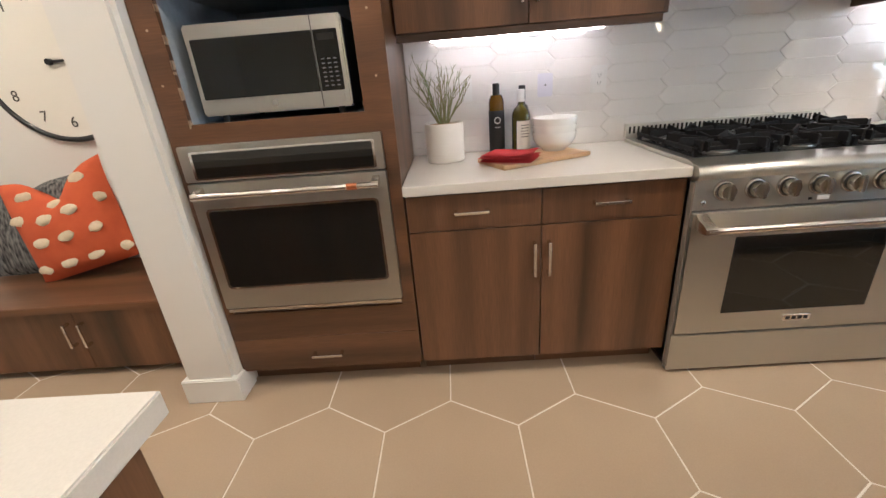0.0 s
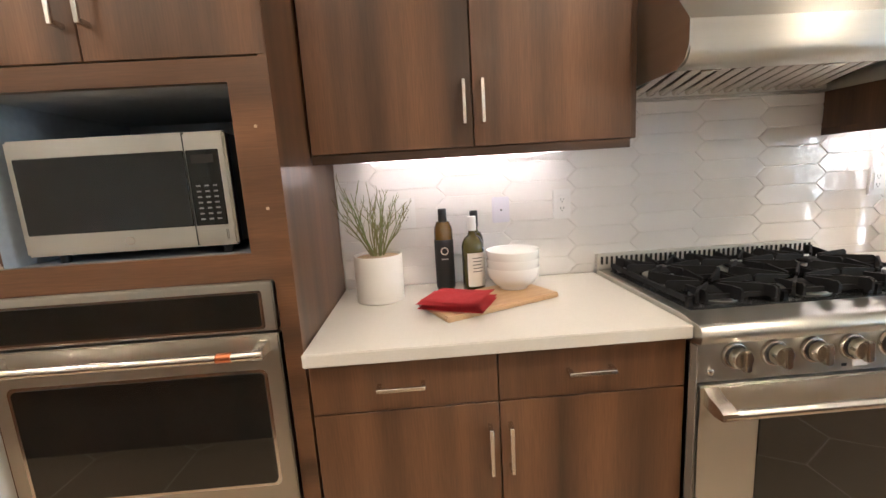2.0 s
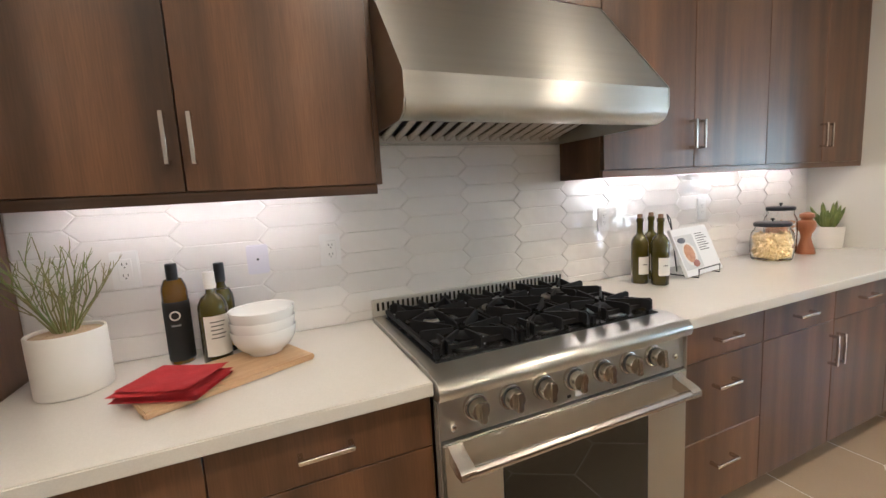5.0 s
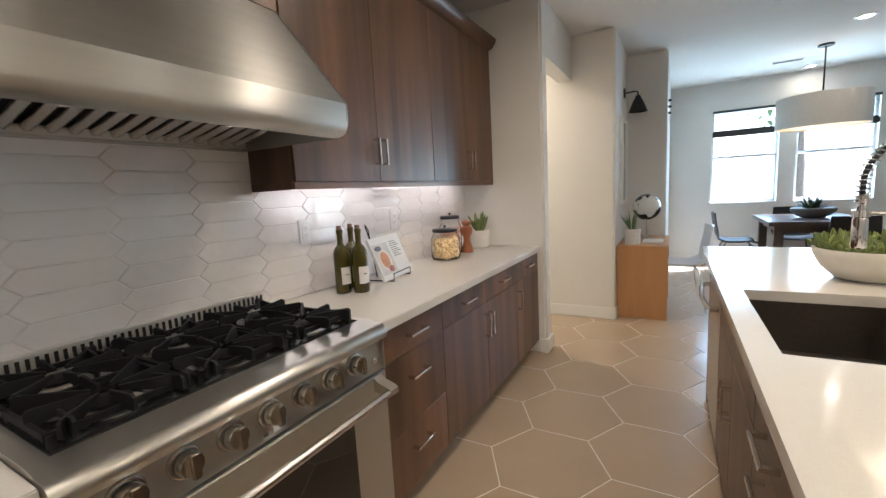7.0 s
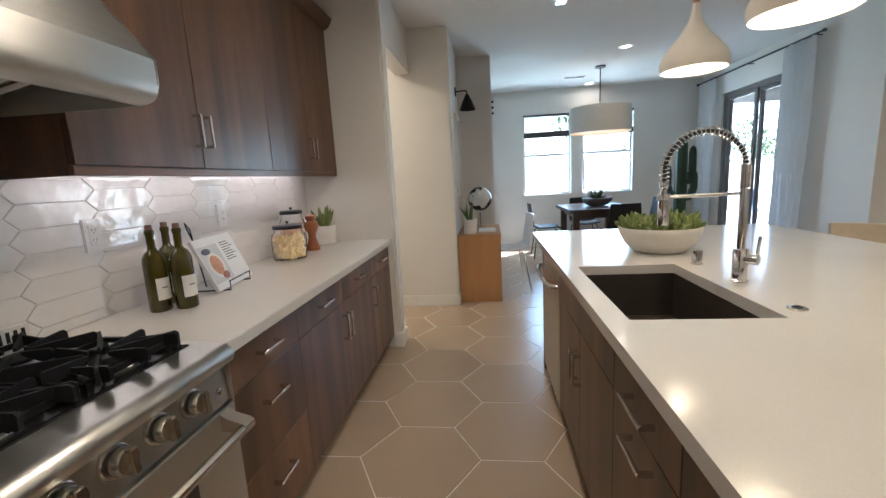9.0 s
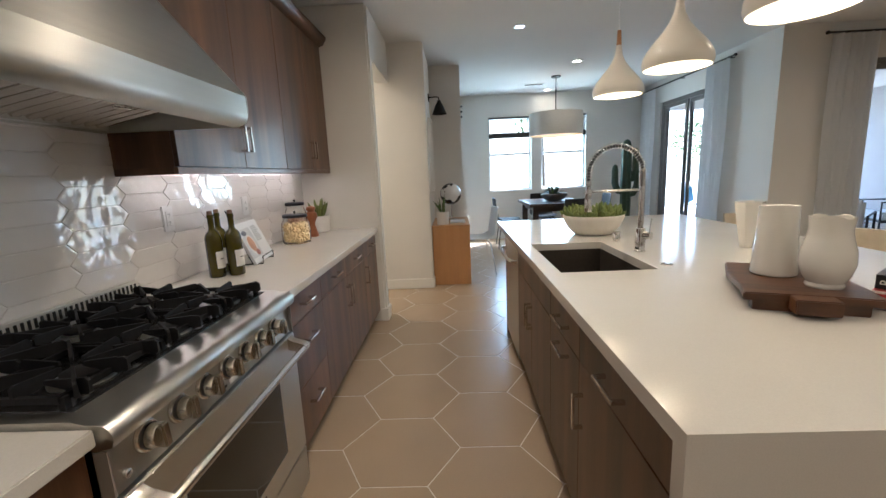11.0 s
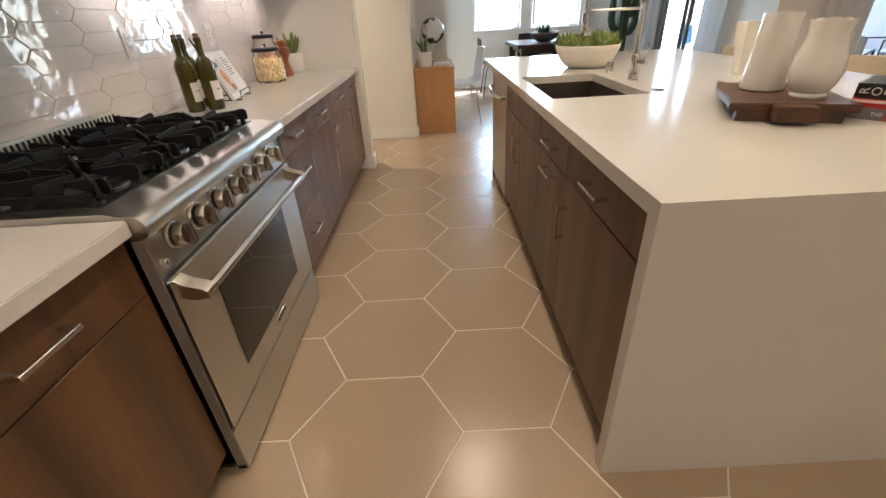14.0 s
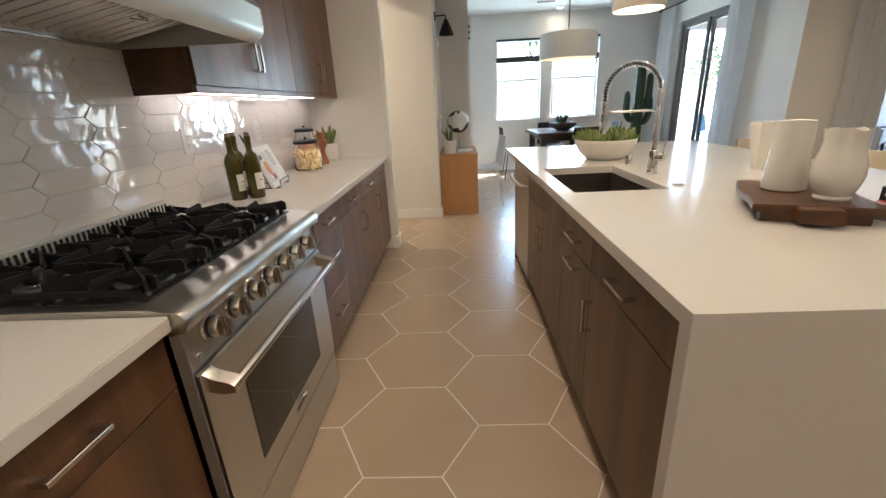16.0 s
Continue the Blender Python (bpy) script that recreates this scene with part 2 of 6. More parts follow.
def wall_with(name, axis, at, thick, span, holes, label):
    """A wall with rectangular holes; axis is the one that it runs along."""
    bm = B()
    cuts = sorted({span[0], span[1], *[h for q in holes for h in q[:2]]})
    for a, b in zip(cuts, cuts[1:]):
        zs = [(0, H)]
        for h0, h1, z0, z1 in holes:
            if h0 <= a and b <= h1:
                zs = [(0, z0)] * (z0 > 0) + [(z1, H)]
        for z0, z1 in zs:
            if axis == "x":
                box(bm, a, b, at, at + thick, z0, z1)
            else:
                box(bm, at, at + thick, a, b, z0, z1)
    bmesh.ops.remove_doubles(bm, verts=bm.verts, dist=1e-5)
    return solid(name, bm, WALL, label, "wall", "structure", smooth=False)


slab("wall_north", -0.93, 3.79, NORTH, NORTH + 0.15, 0, H, WALL, "warm white painted wall behind the kitchen counter", "wall")
slab("wall_nook_back", WEST, -0.93, 2.26, 2.41, 0, H, WALL, "cream painted wall behind the bench", "wall")
slab("wall_stub_west", -1.118, -0.900, 1.505, 2.26, 0, H, WALL, "white wall end beside the oven cabinet", "wall", bevel=0.018)
slab("wall_stub_east", 3.79, 3.925, 1.49, 3.4, 0, H, WALL, "white wall end beside the counter", "wall", bevel=0.018)
slab("wall_hall_header", 3.925, 4.84, 1.50, 1.63, 2.34, H, WALL, "white header over the hall opening", "wall")
slab("wall_hall_east", 4.84, 4.94, 1.115, 3.4, 0, H, WALL, "white wall between hall and desk", "wall", bevel=0.014)
slab("wall_hall_end", 3.79, 4.94, 3.4, 3.5, 0, H, WALL, "cream wall at the end of the hall", "wall")
slab("wall_desk_back", 4.94, 5.95, 1.12, 1.27, 0, H, WALL, "white wall of the desk nook", "wall")
slab("wall_nook_return", 5.905, 6.03, 0.86, 1.118, 0, H, WALL, "white return wall of the desk nook", "wall")
slab("wall_dining_north", 5.905, FAR, 0.715, 0.86, 0, H, WALL, "white wall of the dining room", "wall", bevel=0.012)
wall_with("wall_east", "y", FAR, 0.16, (SOUTH - 0.16, 0.86), [(*W2, *WZ), (*W1, *WZ)], "pale wall with two windows in the dining room")
wall_with("wall_dining_south", "x", SOUTH - 0.16, 0.16, (EAST + 0.16, FAR), [(*S1, 0, SZ)], "white wall with a sliding patio door")
wall_with("wall_great_room_east", "y", EAST, 0.16, (LOW, SOUTH), [(*S2, 0, SZ)], "grey white wall with a sliding patio door")
slab("wall_south", WEST, EAST + 0.16, LOW - 0.15, LOW, 0, H, WALL, "plain white wall of the great room", "wall")
slab("wall_west", WEST - 0.15, WEST, LOW, 2.41, 0, H, WALL, "plain white wall behind the kitchen", "wall")
slab("ceiling", WEST - 0.15, FAR + 0.16, LOW - 0.15, 3.5, H, H + 0.2, CEIL, "flat white painted ceiling", "ceiling")
slab("floor", WEST - 0.15, FAR + 0.16, LOW - 0.15, 3.5, -0.15, -0.0015, GROUT, "beige hexagonal porcelain tile floor with pale grout", "floor").location.z = FZ


def baseboard(x0, x1, y0, y1):
    bm = box(B(), x0, x1, y0, y1, FZ, FZ + 0.115, 0.005)
    solid("baseboard", bm, TRIM, "white painted square baseboard", "baseboard", "structure")


E_ = 0.014
baseboard(-1.118 - E_, -0.900 + E_, 1.505 - E_, 1.62)
baseboard(3.79 - E_, 3.925 + E_, 1.49 - E_, 1.545)
baseboard(3.925, 3.925 + E_, 1.545, 3.4)
baseboard(4.84 - E_, 4.84, 1.115, 3.4)
baseboard(4.84 - E_, 4.94, 1.115 - E_, 1.115)
baseboard(5.95, FAR, 0.715 - E_, 0.715)
baseboard(FAR - E_, FAR, SOUTH, 0.70)
baseboard(EAST - E_, EAST, -3.55, SOUTH)
baseboard(EAST, S1[0] - 0.05, SOUTH, SOUTH + E_)
baseboard(S1[1] + 0.05, FAR - E_, SOUTH, SOUTH + E_)


# ---------------------------------------------------------------- cabinets
def pull(parent, p, q, material=None, out=0.03, r=0.0055, label="brushed nickel bar pull"):
    """A square bar pull from p to q on a front that faces -y in the thing's own frame."""
    bm = B()
    p, q = Vector(p), Vector(q)
    d = (q - p).normalized()
    w = r
    for e, s in ((p, 1), (q, -1)):
        c = e + d * s * 0.006
        box(bm, c.x - w, c.x + w, c.y - out, c.y, c.z - w, c.z + w)
    lo = Vector((min(p.x, q.x), p.y - out - 0.006, min(p.z, q.z)))
    hi = Vector((max(p.x, q.x), p.y - out + 0.003, max(p.z, q.z)))
    if abs(d.x) > 0.5:
        box(bm, lo.x, hi.x, lo.y, hi.y, lo.z - w, hi.z + w, 0.0015, 1)
    else:
        box(bm, lo.x - w, hi.x + w, lo.y, hi.y, lo.z, hi.z, 0.0015, 1)
    return part("handle", bm, material or NICKEL, parent, label)


GAP = 0.0016


def front(root, name, x0, x1, z0, z1, material, handle=None, t=0.02):
    """A door or drawer front, with its handle: ('h', cx, z, length) or ('v', x, z0, z1)."""
    bm = box(B(), x0 + GAP, x1 - GAP, 0, t, z0 + GAP, z1 - GAP, 0.0015, 1)
    f = part(name, bm, material, root)
    if handle:
        if handle[0] == "h":
            _, cx, z, ln = handle
            pull(f, (cx - ln / 2, 0, z), (cx + ln / 2, 0, z))
        else:
            _, x, a, b = handle
            pull(f, (x, 0, a), (x, 0, b))
    return f


def carcass(root, w, depth, z0, z1, toe=True, open_front=False):
    bm = box(B(), 0.001, w - 0.001, 0.021, depth, z0, z1)
    part("body", bm, WOOD, root)
    if toe:
        part("toe_kick", box(B(), 0.001, w - 0.001, 0.095, 0.11, FZ, z0), WOODH, root, "recessed dark toe kick")


def base_unit(x0, x1, y, fronts, label, depth=0.58, rz=0, top=0.875, group="base cabinets"):
    """fronts: (name, u0, u1, z0, z1, handle) with u along the width."""
    root = thing("base_cabinet", label, "cabinet", x0, y, 0, rz, group)
    carcass(root, x1 - x0, depth, 0.152, top)
    for name, u0, u1, z0, z1, hd in fronts:
        front(root, name, u0, u1, z0, z1, WOOD, hd)
    return root


FY, FYL = 1.553, 1.556
DZ, TOPZ, BOTZ = 0.734, 0.872, 0.155
w = 0.489
base_unit(-0.118, 0.371, FYL, [("drawer", 0, w, DZ, TOPZ, ("h", 0.235, 0.806, 0.125)), ("door", 0, w, BOTZ, DZ, ("v", w - 0.028, 0.538, 0.673))],
          "dark walnut base cabinet with one drawer above a door")
base_unit(0.371, 0.8785, FYL, [("drawer", 0, 0.5075, DZ, TOPZ, ("h", 0.243, 0.808, 0.125)), ("door", 0, 0.5075, BOTZ, DZ, ("v", 0.026, 0.538, 0.673))],
          "dark walnut base cabinet with one drawer above a door")
w = 0.475
base_unit(1.79, 2.265, FY, [("drawer", 0, w, DZ, TOPZ, ("h", w / 2, 0.806, 0.125)), ("drawer", 0, w, 0.43, DZ, ("h", w / 2, 0.63, 0.125)), ("drawer", 0, w, BOTZ, 0.43, ("h", w / 2, 0.325, 0.125))],
          "dark walnut base cabinet with three drawers beside the range")
w = 0.51
base_unit(2.265, 2.775, FY, [("drawer", 0, w, DZ, TOPZ, ("h", w / 2, 0.806, 0.125)), ("door", 0, w, BOTZ, DZ, ("v", w - 0.028, 0.538, 0.673))],
          "dark walnut base cabinet with one drawer above a door")
base_unit(2.775, 3.285, FY, [("drawer", 0, w, DZ, TOPZ, ("h", w / 2, 0.806, 0.125)), ("door", 0, w, BOTZ, DZ, ("v", 0.028, 0.538, 0.673))],
          "dark walnut base cabinet with one drawer above a door")
w = 0.505
base_unit(3.285, 3.79, FY, [("drawer", 0, w, DZ, TOPZ, ("h", w / 2, 0.806, 0.125)), ("door", 0, w, BOTZ, DZ, ("v", 0.028, 0.538, 0.673))],
          "dark walnut base cabinet ending at the white wall")

# counter tops along the back wall
solid("countertop", box(B(), -0.122, 0.8785, 1.529, 2.158, 0.879, 0.915, 0.003), QUARTZ, "white quartz countertop between oven tower and range", "countertop")
solid("countertop", box(B(), 1.784, 3.789, 1.523, 2.158, 0.876, 0.915, 0.003), QUARTZ, "long white quartz countertop ending at the wall", "countertop")


def upper_unit(x0, x1, y, z0, z1, doors, label, depth, bottom=0.0):
    root = thing("upper_cabinet", label, "cabinet", x0, y, z0, 0, "upper cabinets")
    w, h = x1 - x0, z1 - z0
    part("body", box(B(), 0.001, w - 0.001, 0.021, depth, 0, h), WOOD, root)
    for u0, u1, hd in doors:
        front(root, "door", u0, u1, 0.0, h, WOOD, hd)
    return root


UZ, UZR, UT = 1.413, 1.430, 2.42
UL, UR = 1.822, 1.893
hz = (0.066, 0.19)
w = 0.487
upper_unit(-0.116, 0.371, UL, UZ, UT, [(0, w, ("v", w - 0.028, *hz))], "dark walnut upper cabinet with a flat door", 2.158 - UL)
upper_unit(0.371, 0.855, UL, UZ, UT, [(0, 0.484, ("v", 0.028, *hz))], "dark walnut upper cabinet with a flat door", 2.158 - UL)
hz = (0.08, 0.205)
upper_unit(1.795, 2.325, UR, UZR, UT, [(0, 0.53, ("v", 0.53 - 0.028, *hz))], "dark walnut upper cabinet beside the steel hood", 2.158 - UR)
upper_unit(2.325, 2.855, UR, UZR, UT, [(0, 0.53, ("v", 0.028, *hz))], "dark walnut upper cabinet with a flat door", 2.158 - UR)
upper_unit(2.855, 3.355, UR, UZR, UT, [(0, 0.50, ("v", 0.50 - 0.028, *hz))], "dark walnut upper cabinet with a flat door", 2.158 - UR)
upper_unit(3.355, 3.76, UR, UZR, UT, [(0, 0.405, ("v", 0.028, *hz))], "dark walnut upper cabinet with a flat door", 2.158 - UR)
solid("filler_panel", box(B(), 3.76, 3.789, UR + 0.005, 2.158, UZR, UT), WOOD, "dark walnut filler panel beside the wall", "panel")
# short cabinet over the hood
root = thing("upper_cabinet", "short dark walnut cabinet over the range hood", "cabinet", 0.872, UR, 2.035, 0, "upper cabinets")
part("body", box(B(), 0.001, 0.917, 0.021, 2.158 - UR, 0, UT - 2.035), WOOD, root)
for u0, u1, hu in ((0, 0.459, 0.43), (0.459, 0.918, 0.488)):
    front(root, "door", u0, u1, 0, UT - 2.035, WOOD, ("v", hu, 0.05, 0.17))
# side panels that flank the hood
solid("filler_panel", box(B(), 0.855, 0.8705, UL + 0.004, 2.158, UZ, UT), WOOD, "dark walnut end panel beside the hood", "panel")


def rail(x0, x1, y, z0=1.386, z1=1.413):
    bm = box(B(), x0, x1, y + 0.006, y + 0.024, z0, z1, 0.001, 1)
    return solid("light_rail", bm, WOODH, "dark walnut light rail under the upper cabinets", "light rail")


rail(-0.116, 0.855, UL)
rail(1.795, 3.789, UR, UZR - 0.027, UZR)
solid("light_rail", box(B(), 1.795, 1.812, UR + 0.024, 2.157, UZR - 0.027, UZR), WOOD, "dark walnut light rail return", "light rail")


def crown(x0, x1, y, ret=None):
    prof = [(y - 0.004, UT), (y - 0.03, UT + 0.012), (y - 0.055, UT + 0.05), (y - 0.06, UT + 0.07), (y + 0.03, UT + 0.07), (y + 0.03, UT)]
    solid("crown_moulding", prism(B(), prof, "x", x0, x1), WOODH, "dark walnut crown moulding on the upper cabinets", "moulding")


crown(-0.116, 0.872, UL)
crown(0.872, 3.789, UR)

LED = glow("led_strip", (1.0, 0.79, 0.63), LED_S)


def led(x0, x1, y, z=1.412):
    root = thing("under_cabinet_light", "slim white under-cabinet light, switched on", "lamp", x0, y, z, 0, "under-cabinet lights")
    part("housing", box(B(), 0, x1 - x0, -0.02, 0.02, -0.010, -0.0004, 0.002, 1), WHITEP, root)
    part("diffuser", box(B(), 0.004, x1 - x0 - 0.004, -0.008, 0.008, -0.017, -0.0102), LED, root, "glowing diffuser")


led(0.0, 0.72, 2.04)
led(1.85, 2.62, 2.05, UZR - 0.001)
led(2.72, 3.62, 2.05, UZR - 0.001)

# ---------------------------------------------------------------- oven tower
TX0, TX1, TY = -0.897, -0.124, 1.559
tower = thing("oven_cabinet", "tall dark walnut cabinet with oven and open microwave niche", "cabinet", 0, 0, 0)
NX0, NX1, NZ0, NZ1 = -0.812, -0.219, 1.174, 1.57
bm = B()
box(bm, TX0, TX0 + 0.02, TY + 0.02, 2.165, 0.15, UT)
box(bm, TX0, TX1 - 0.0205, TY + 0.02, 2.165, UT - 0.02, UT - 0.002)
box(bm, TX0 + 0.02, TX1 - 0.02, TY + 0.021, 2.165, 0.15, 0.17)
part("body", bm, WOOD, tower)
part("side_panel", box(B(), TX1 - 0.02, TX1, TY + 0.001, 2.158, 0.152, UT), WOOD, tower, "smooth dark walnut end panel")
bm = B()
for x0, x1, z0, z1 in ((TX0, NX0, 1.107, 1.622), (NX1, TX1 - 0.0005, 1.107, 1.622), (NX0, NX1, NZ1, 1.622), (NX0, NX1, 1.107, NZ0), (TX0, -0.862, 0.44, 1.107), (-0.176, TX1 - 0.0005, 0.44, 1.107)):
    box(bm, x0, x1, TY, TY + 0.02, z0, z1)
bmesh.ops.remove_doubles(bm, verts=bm.verts, dist=1e-5)
part("face_frame", bm, WOODH, tower, "dark walnut frame with rough cut edges", smooth=False)
part("lower_panel", box(B(), TX0, TX1 - 0.0005, TY, TY + 0.02, 0.314, 0.4385), WOODH, tower)
d = part("drawer", box(B(), TX0, TX1 - 0.0005, TY, TY + 0.02, 0.155, 0.311, 0.0015, 1), WOODH, tower)
pull(d, (-0.573, TY, 0.232), (-0.447, TY, 0.232))
part("toe_kick", box(B(), TX0 + 0.002, TX1 - 0.021, TY + 0.09, TY + 0.105, FZ, 0.152), WOODH, tower)
mid = -0.523
for x0, x1, hx in ((TX0, mid, mid - 0.028), (mid, TX1, mid + 0.028)):
    d = part("door", box(B(), x0 + GAP, x1 - GAP, TY, TY + 0.02, 1.626, UT, 0.0015, 1), WOOD, tower)
    pull(d, (hx, TY, 1.693), (hx, TY, 1.82))
RAW = mat("raw_niche_board", (0.36, 0.40, 0.45), 0.7, alt=(0.30, 0.34, 0.39), scale=3, fine=0.06)
ny = 2.12
for nm, q in (("niche_side", (NX0 - 0.016, NX0, TY + 0.021, ny, NZ0 - 0.004, NZ1)), ("niche_side", (NX1, NX1 + 0.016, TY + 0.021, ny, NZ0 - 0.004, NZ1)),
              ("niche_back", (NX0 - 0.016, NX1 + 0.016, ny + 0.001, ny + 0.016, NZ0 - 0.004, NZ1)), ("niche_top", (NX0 - 0.016, NX1 + 0.016, TY + 0.021, ny, NZ1, NZ1 + 0.016)),
              ("niche_floor", (NX0 - 0.016, NX1 + 0.016, TY + 0.021, ny, NZ0 - 0.02, NZ0 - 0.004))):
    part(nm, box(B(), *q), RAW, tower, "unfinished grey blue niche board")
SPL = mat("raw_wood_edge", (0.55, 0.44, 0.33), 0.8, alt=(0.42, 0.30, 0.2), scale=50)
random.seed(4)
for zz, ln in ((1.565, 0.05), (1.455, 0.03), (1.37, 0.035), (1.29, 0.04), (1.185, 0.02)):
    for k in range(7):
        z0 = zz - ln * random.random()
        part("splinter", box(B(), NX0 - 0.0005, NX0 + 0.002 + 0.005 * random.random(), TY - 0.0012, TY + 0.012, z0 - 0.008 * random.random() - 0.002, z0 + 0.004), SPL, tower)
for x, z in ((-0.855, 1.46), (-0.86, 1.3), (-0.168, 1.47), (-0.165, 1.28)):
    part("screw_plug", cyl(B(), (x, TY - 0.0012, z), (x, TY + 0.004, z), 0.004, n=10), SPL, tower)
solid("crown_moulding", prism(B(), [(TY - 0.004, UT), (TY - 0.03, UT + 0.012), (TY - 0.06, UT + 0.07), (TY + 0.03, UT + 0.07), (TY + 0.03, UT)], "x", TX0, TX1), WOODH, "dark walnut crown moulding on the oven cabinet", "moulding")


def frame_ring(bm, x0, x1, z0, z1, y0, y1, t):
    """A flat rectangular ring in the plane of x and z."""
    a, b, c, d_ = (t if isinstance(t, tuple) else (t, t, t, t))
    box(bm, x0, x0 + a, y0, y1, z0, z1)
    box(bm, x1 - b, x1, y0, y1, z0, z1)
    box(bm, x0 + a, x1 - b, y0, y1, z0, z0 + c)
    box(bm, x0 + a, x1 - b, y0, y1, z1 - d_, z1)
    bmesh.ops.remove_doubles(bm, verts=bm.verts, dist=1e-5)
    return bm


def rounded_plate(bm, x0, x1, z0, z1, y0, y1, r, n=5):
    pts = []
    for cx, cz, a in ((x1 - r, z0 + r, -90), (x1 - r, z1 - r, 0), (x0 + r, z1 - r, 90), (x0 + r, z0 + r, 180)):
        for k in range(n + 1):
            t = radians(a + 90 * k / n)
            pts.append((cx + r * math.cos(t), cz + r * math.sin(t)))
    return prism(bm, pts, "y", y0, y1)


# wall oven
OX0, OX1, OZ0, OZ1, OY = -0.868, -0.170, 0.467, 1.107, 1.532
oven = thing("wall_oven", "stainless steel built-in wall oven with dark glass door", "oven", 0, 0, 0)
part("body", box(B(), OX0 + 0.02, OX1 - 0.02, OY + 0.03, 2.1, OZ0 + 0.02, OZ1 - 0.02), BLACKP, oven)
part("control_panel", box(B(), OX0, OX1, OY, OY + 0.024, 0.985, OZ1, 0.003), STEEL, oven, "stainless steel control panel")
part("display", rounded_plate(B(), -0.82, -0.205, 0.998, 1.082, OY - 0.0025, OY + 0.004, 0.006), BLACKG, oven, "dark glass touch display")
bm = rounded_plate(B(), -0.83, -0.197, 0.992, 1.088, OY - 0.0012, OY + 0.003, 0.008)
part("display_rim", bm, CHROME, oven)
od = part("door", box(B(), OX0, OX1, OY, OY + 0.03, OZ0 + 0.012, 0.978, 0.003), STEEL, oven, "stainless steel oven door")
part("rim", rounded_plate(B(), -0.83, -0.208, 0.566, 0.888, OY - 0.0015, OY + 0.003, 0.018), CHROME, od)
part("window", rounded_plate(B(), -0.82, -0.217, 0.575, 0.879, OY - 0.004, OY + 0.004, 0.014), BLACKG, od, "dark glass oven window")
bm = cyl(B(), (-0.835, OY - 0.045, 0.943), (-0.195, OY - 0.045, 0.943), 0.0115, n=20)
hd = part("handle", bm, NICKEL, od, "round stainless bar handle")
for x in (-0.825, -0.205):
    part("bracket", prism(B(), [(OY - 0.056, 0.934), (OY - 0.05, 0.956), (OY, 0.966), (OY, 0.936)], "x", x - 0.012, x + 0.012), NICKEL, od)
part("badge", cyl(B(), (-0.30, OY - 0.045, 0.943), (-0.265, OY - 0.045, 0.943), 0.0121, n=20), mat("copper", (0.55, 0.20, 0.09), 0.3, 1.0), od, "copper band on the handle")
part("bottom_trim", box(B(), OX0 + 0.006, OX1 - 0.004, OY + 0.004, OY + 0.022, OZ0 - 0.006, OZ0 + 0.008), NICKEL, oven)

# microwave
MX0, MX1, MZ0, MZ1, MY = -0.775, -0.262, 1.194, 1.472, 1.60
micro = thing("microwave", "stainless steel countertop microwave with black glass door", "microwave", 0, 0, 0)
part("body", box(B(), MX0 + 0.004, MX1 - 0.004, MY + 0.03, MY + 0.40, MZ0 + 0.004, MZ1 - 0.004, 0.004), BLACKP, micro, "black metal housing")
part("front_frame", box(B(), MX0, MX1, MY, MY + 0.03, MZ0, MZ1, 0.006), STEEL, micro, "stainless steel front")
part("window", box(B(), MX0 + 0.018, MX0 + 0.413, MY - 0.003, MY + 0.01, MZ0 + 0.052, MZ1 - 0.043, 0.002, 1), BLACKG, micro, "black glass door window")
part("seam", box(B(), MX0 + 0.414, MX0 + 0.4165, MY - 0.0012, MY + 0.01, MZ0 + 0.004, MZ1 - 0.002), BLACKP, micro)
kp = part("keypad", box(B(), MX0 + 0.418, MX1 - 0.018, MY - 0.003, MY + 0.01, MZ0 + 0.052, MZ1 - 0.043, 0.002, 1), BLACKG, micro, "black keypad panel")
KEY = mat("key_print", (0.16, 0.16, 0.17), 0.5)
for r_ in range(7):
    for c_ in range(3):
        x, z = MX0 + 0.438 + c_ * 0.020, MZ0 + 0.068 + r_ * 0.0135
        part("key", box(B(), x - 0.005, x + 0.005, MY - 0.0042, MY - 0.002, z - 0.002, z + 0.002), KEY, kp)
part("display", box(B(), MX0 + 0.43, MX1 - 0.03, MY - 0.0042, MY - 0.002, MZ1 - 0.075, MZ1 - 0.055), DARK, kp)
part("button", box(B(), MX0 + 0.424, MX1 - 0.02, MY - 0.005, MY + 0.01, MZ0 + 0.012, MZ0 + 0.042, 0.003), STEEL, micro, "door release button")
part("badge", cyl(B(), (MX0 + 0.253, MY - 0.002, MZ0 + 0.026), (MX0 + 0.253, MY + 0.005, MZ0 + 0.026), 0.011), NICKEL, micro)
for x in (MX0 + 0.05, MX1 - 0.05):
    for y in (MY + 0.05, MY + 0.35):
        part("foot", cyl(B(), (x, y, 1.170), (x, y, MZ0 + 0.006), 0.012, n=12), BLACKP, micro)

# ---------------------------------------------------------------- range
RX0, RX1 = 0.8805, 1.7805
rng = thing("gas_range", "stainless steel six burner gas range", "range", 0, 0, 0)
part("body", box(B(), RX0, RX1, 1.545, 2.10, 0.10, 0.88), STEEL, rng)
rc = (RX0 + RX1) / 2
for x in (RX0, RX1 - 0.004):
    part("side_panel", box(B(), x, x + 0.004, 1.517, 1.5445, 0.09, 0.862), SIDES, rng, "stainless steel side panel")
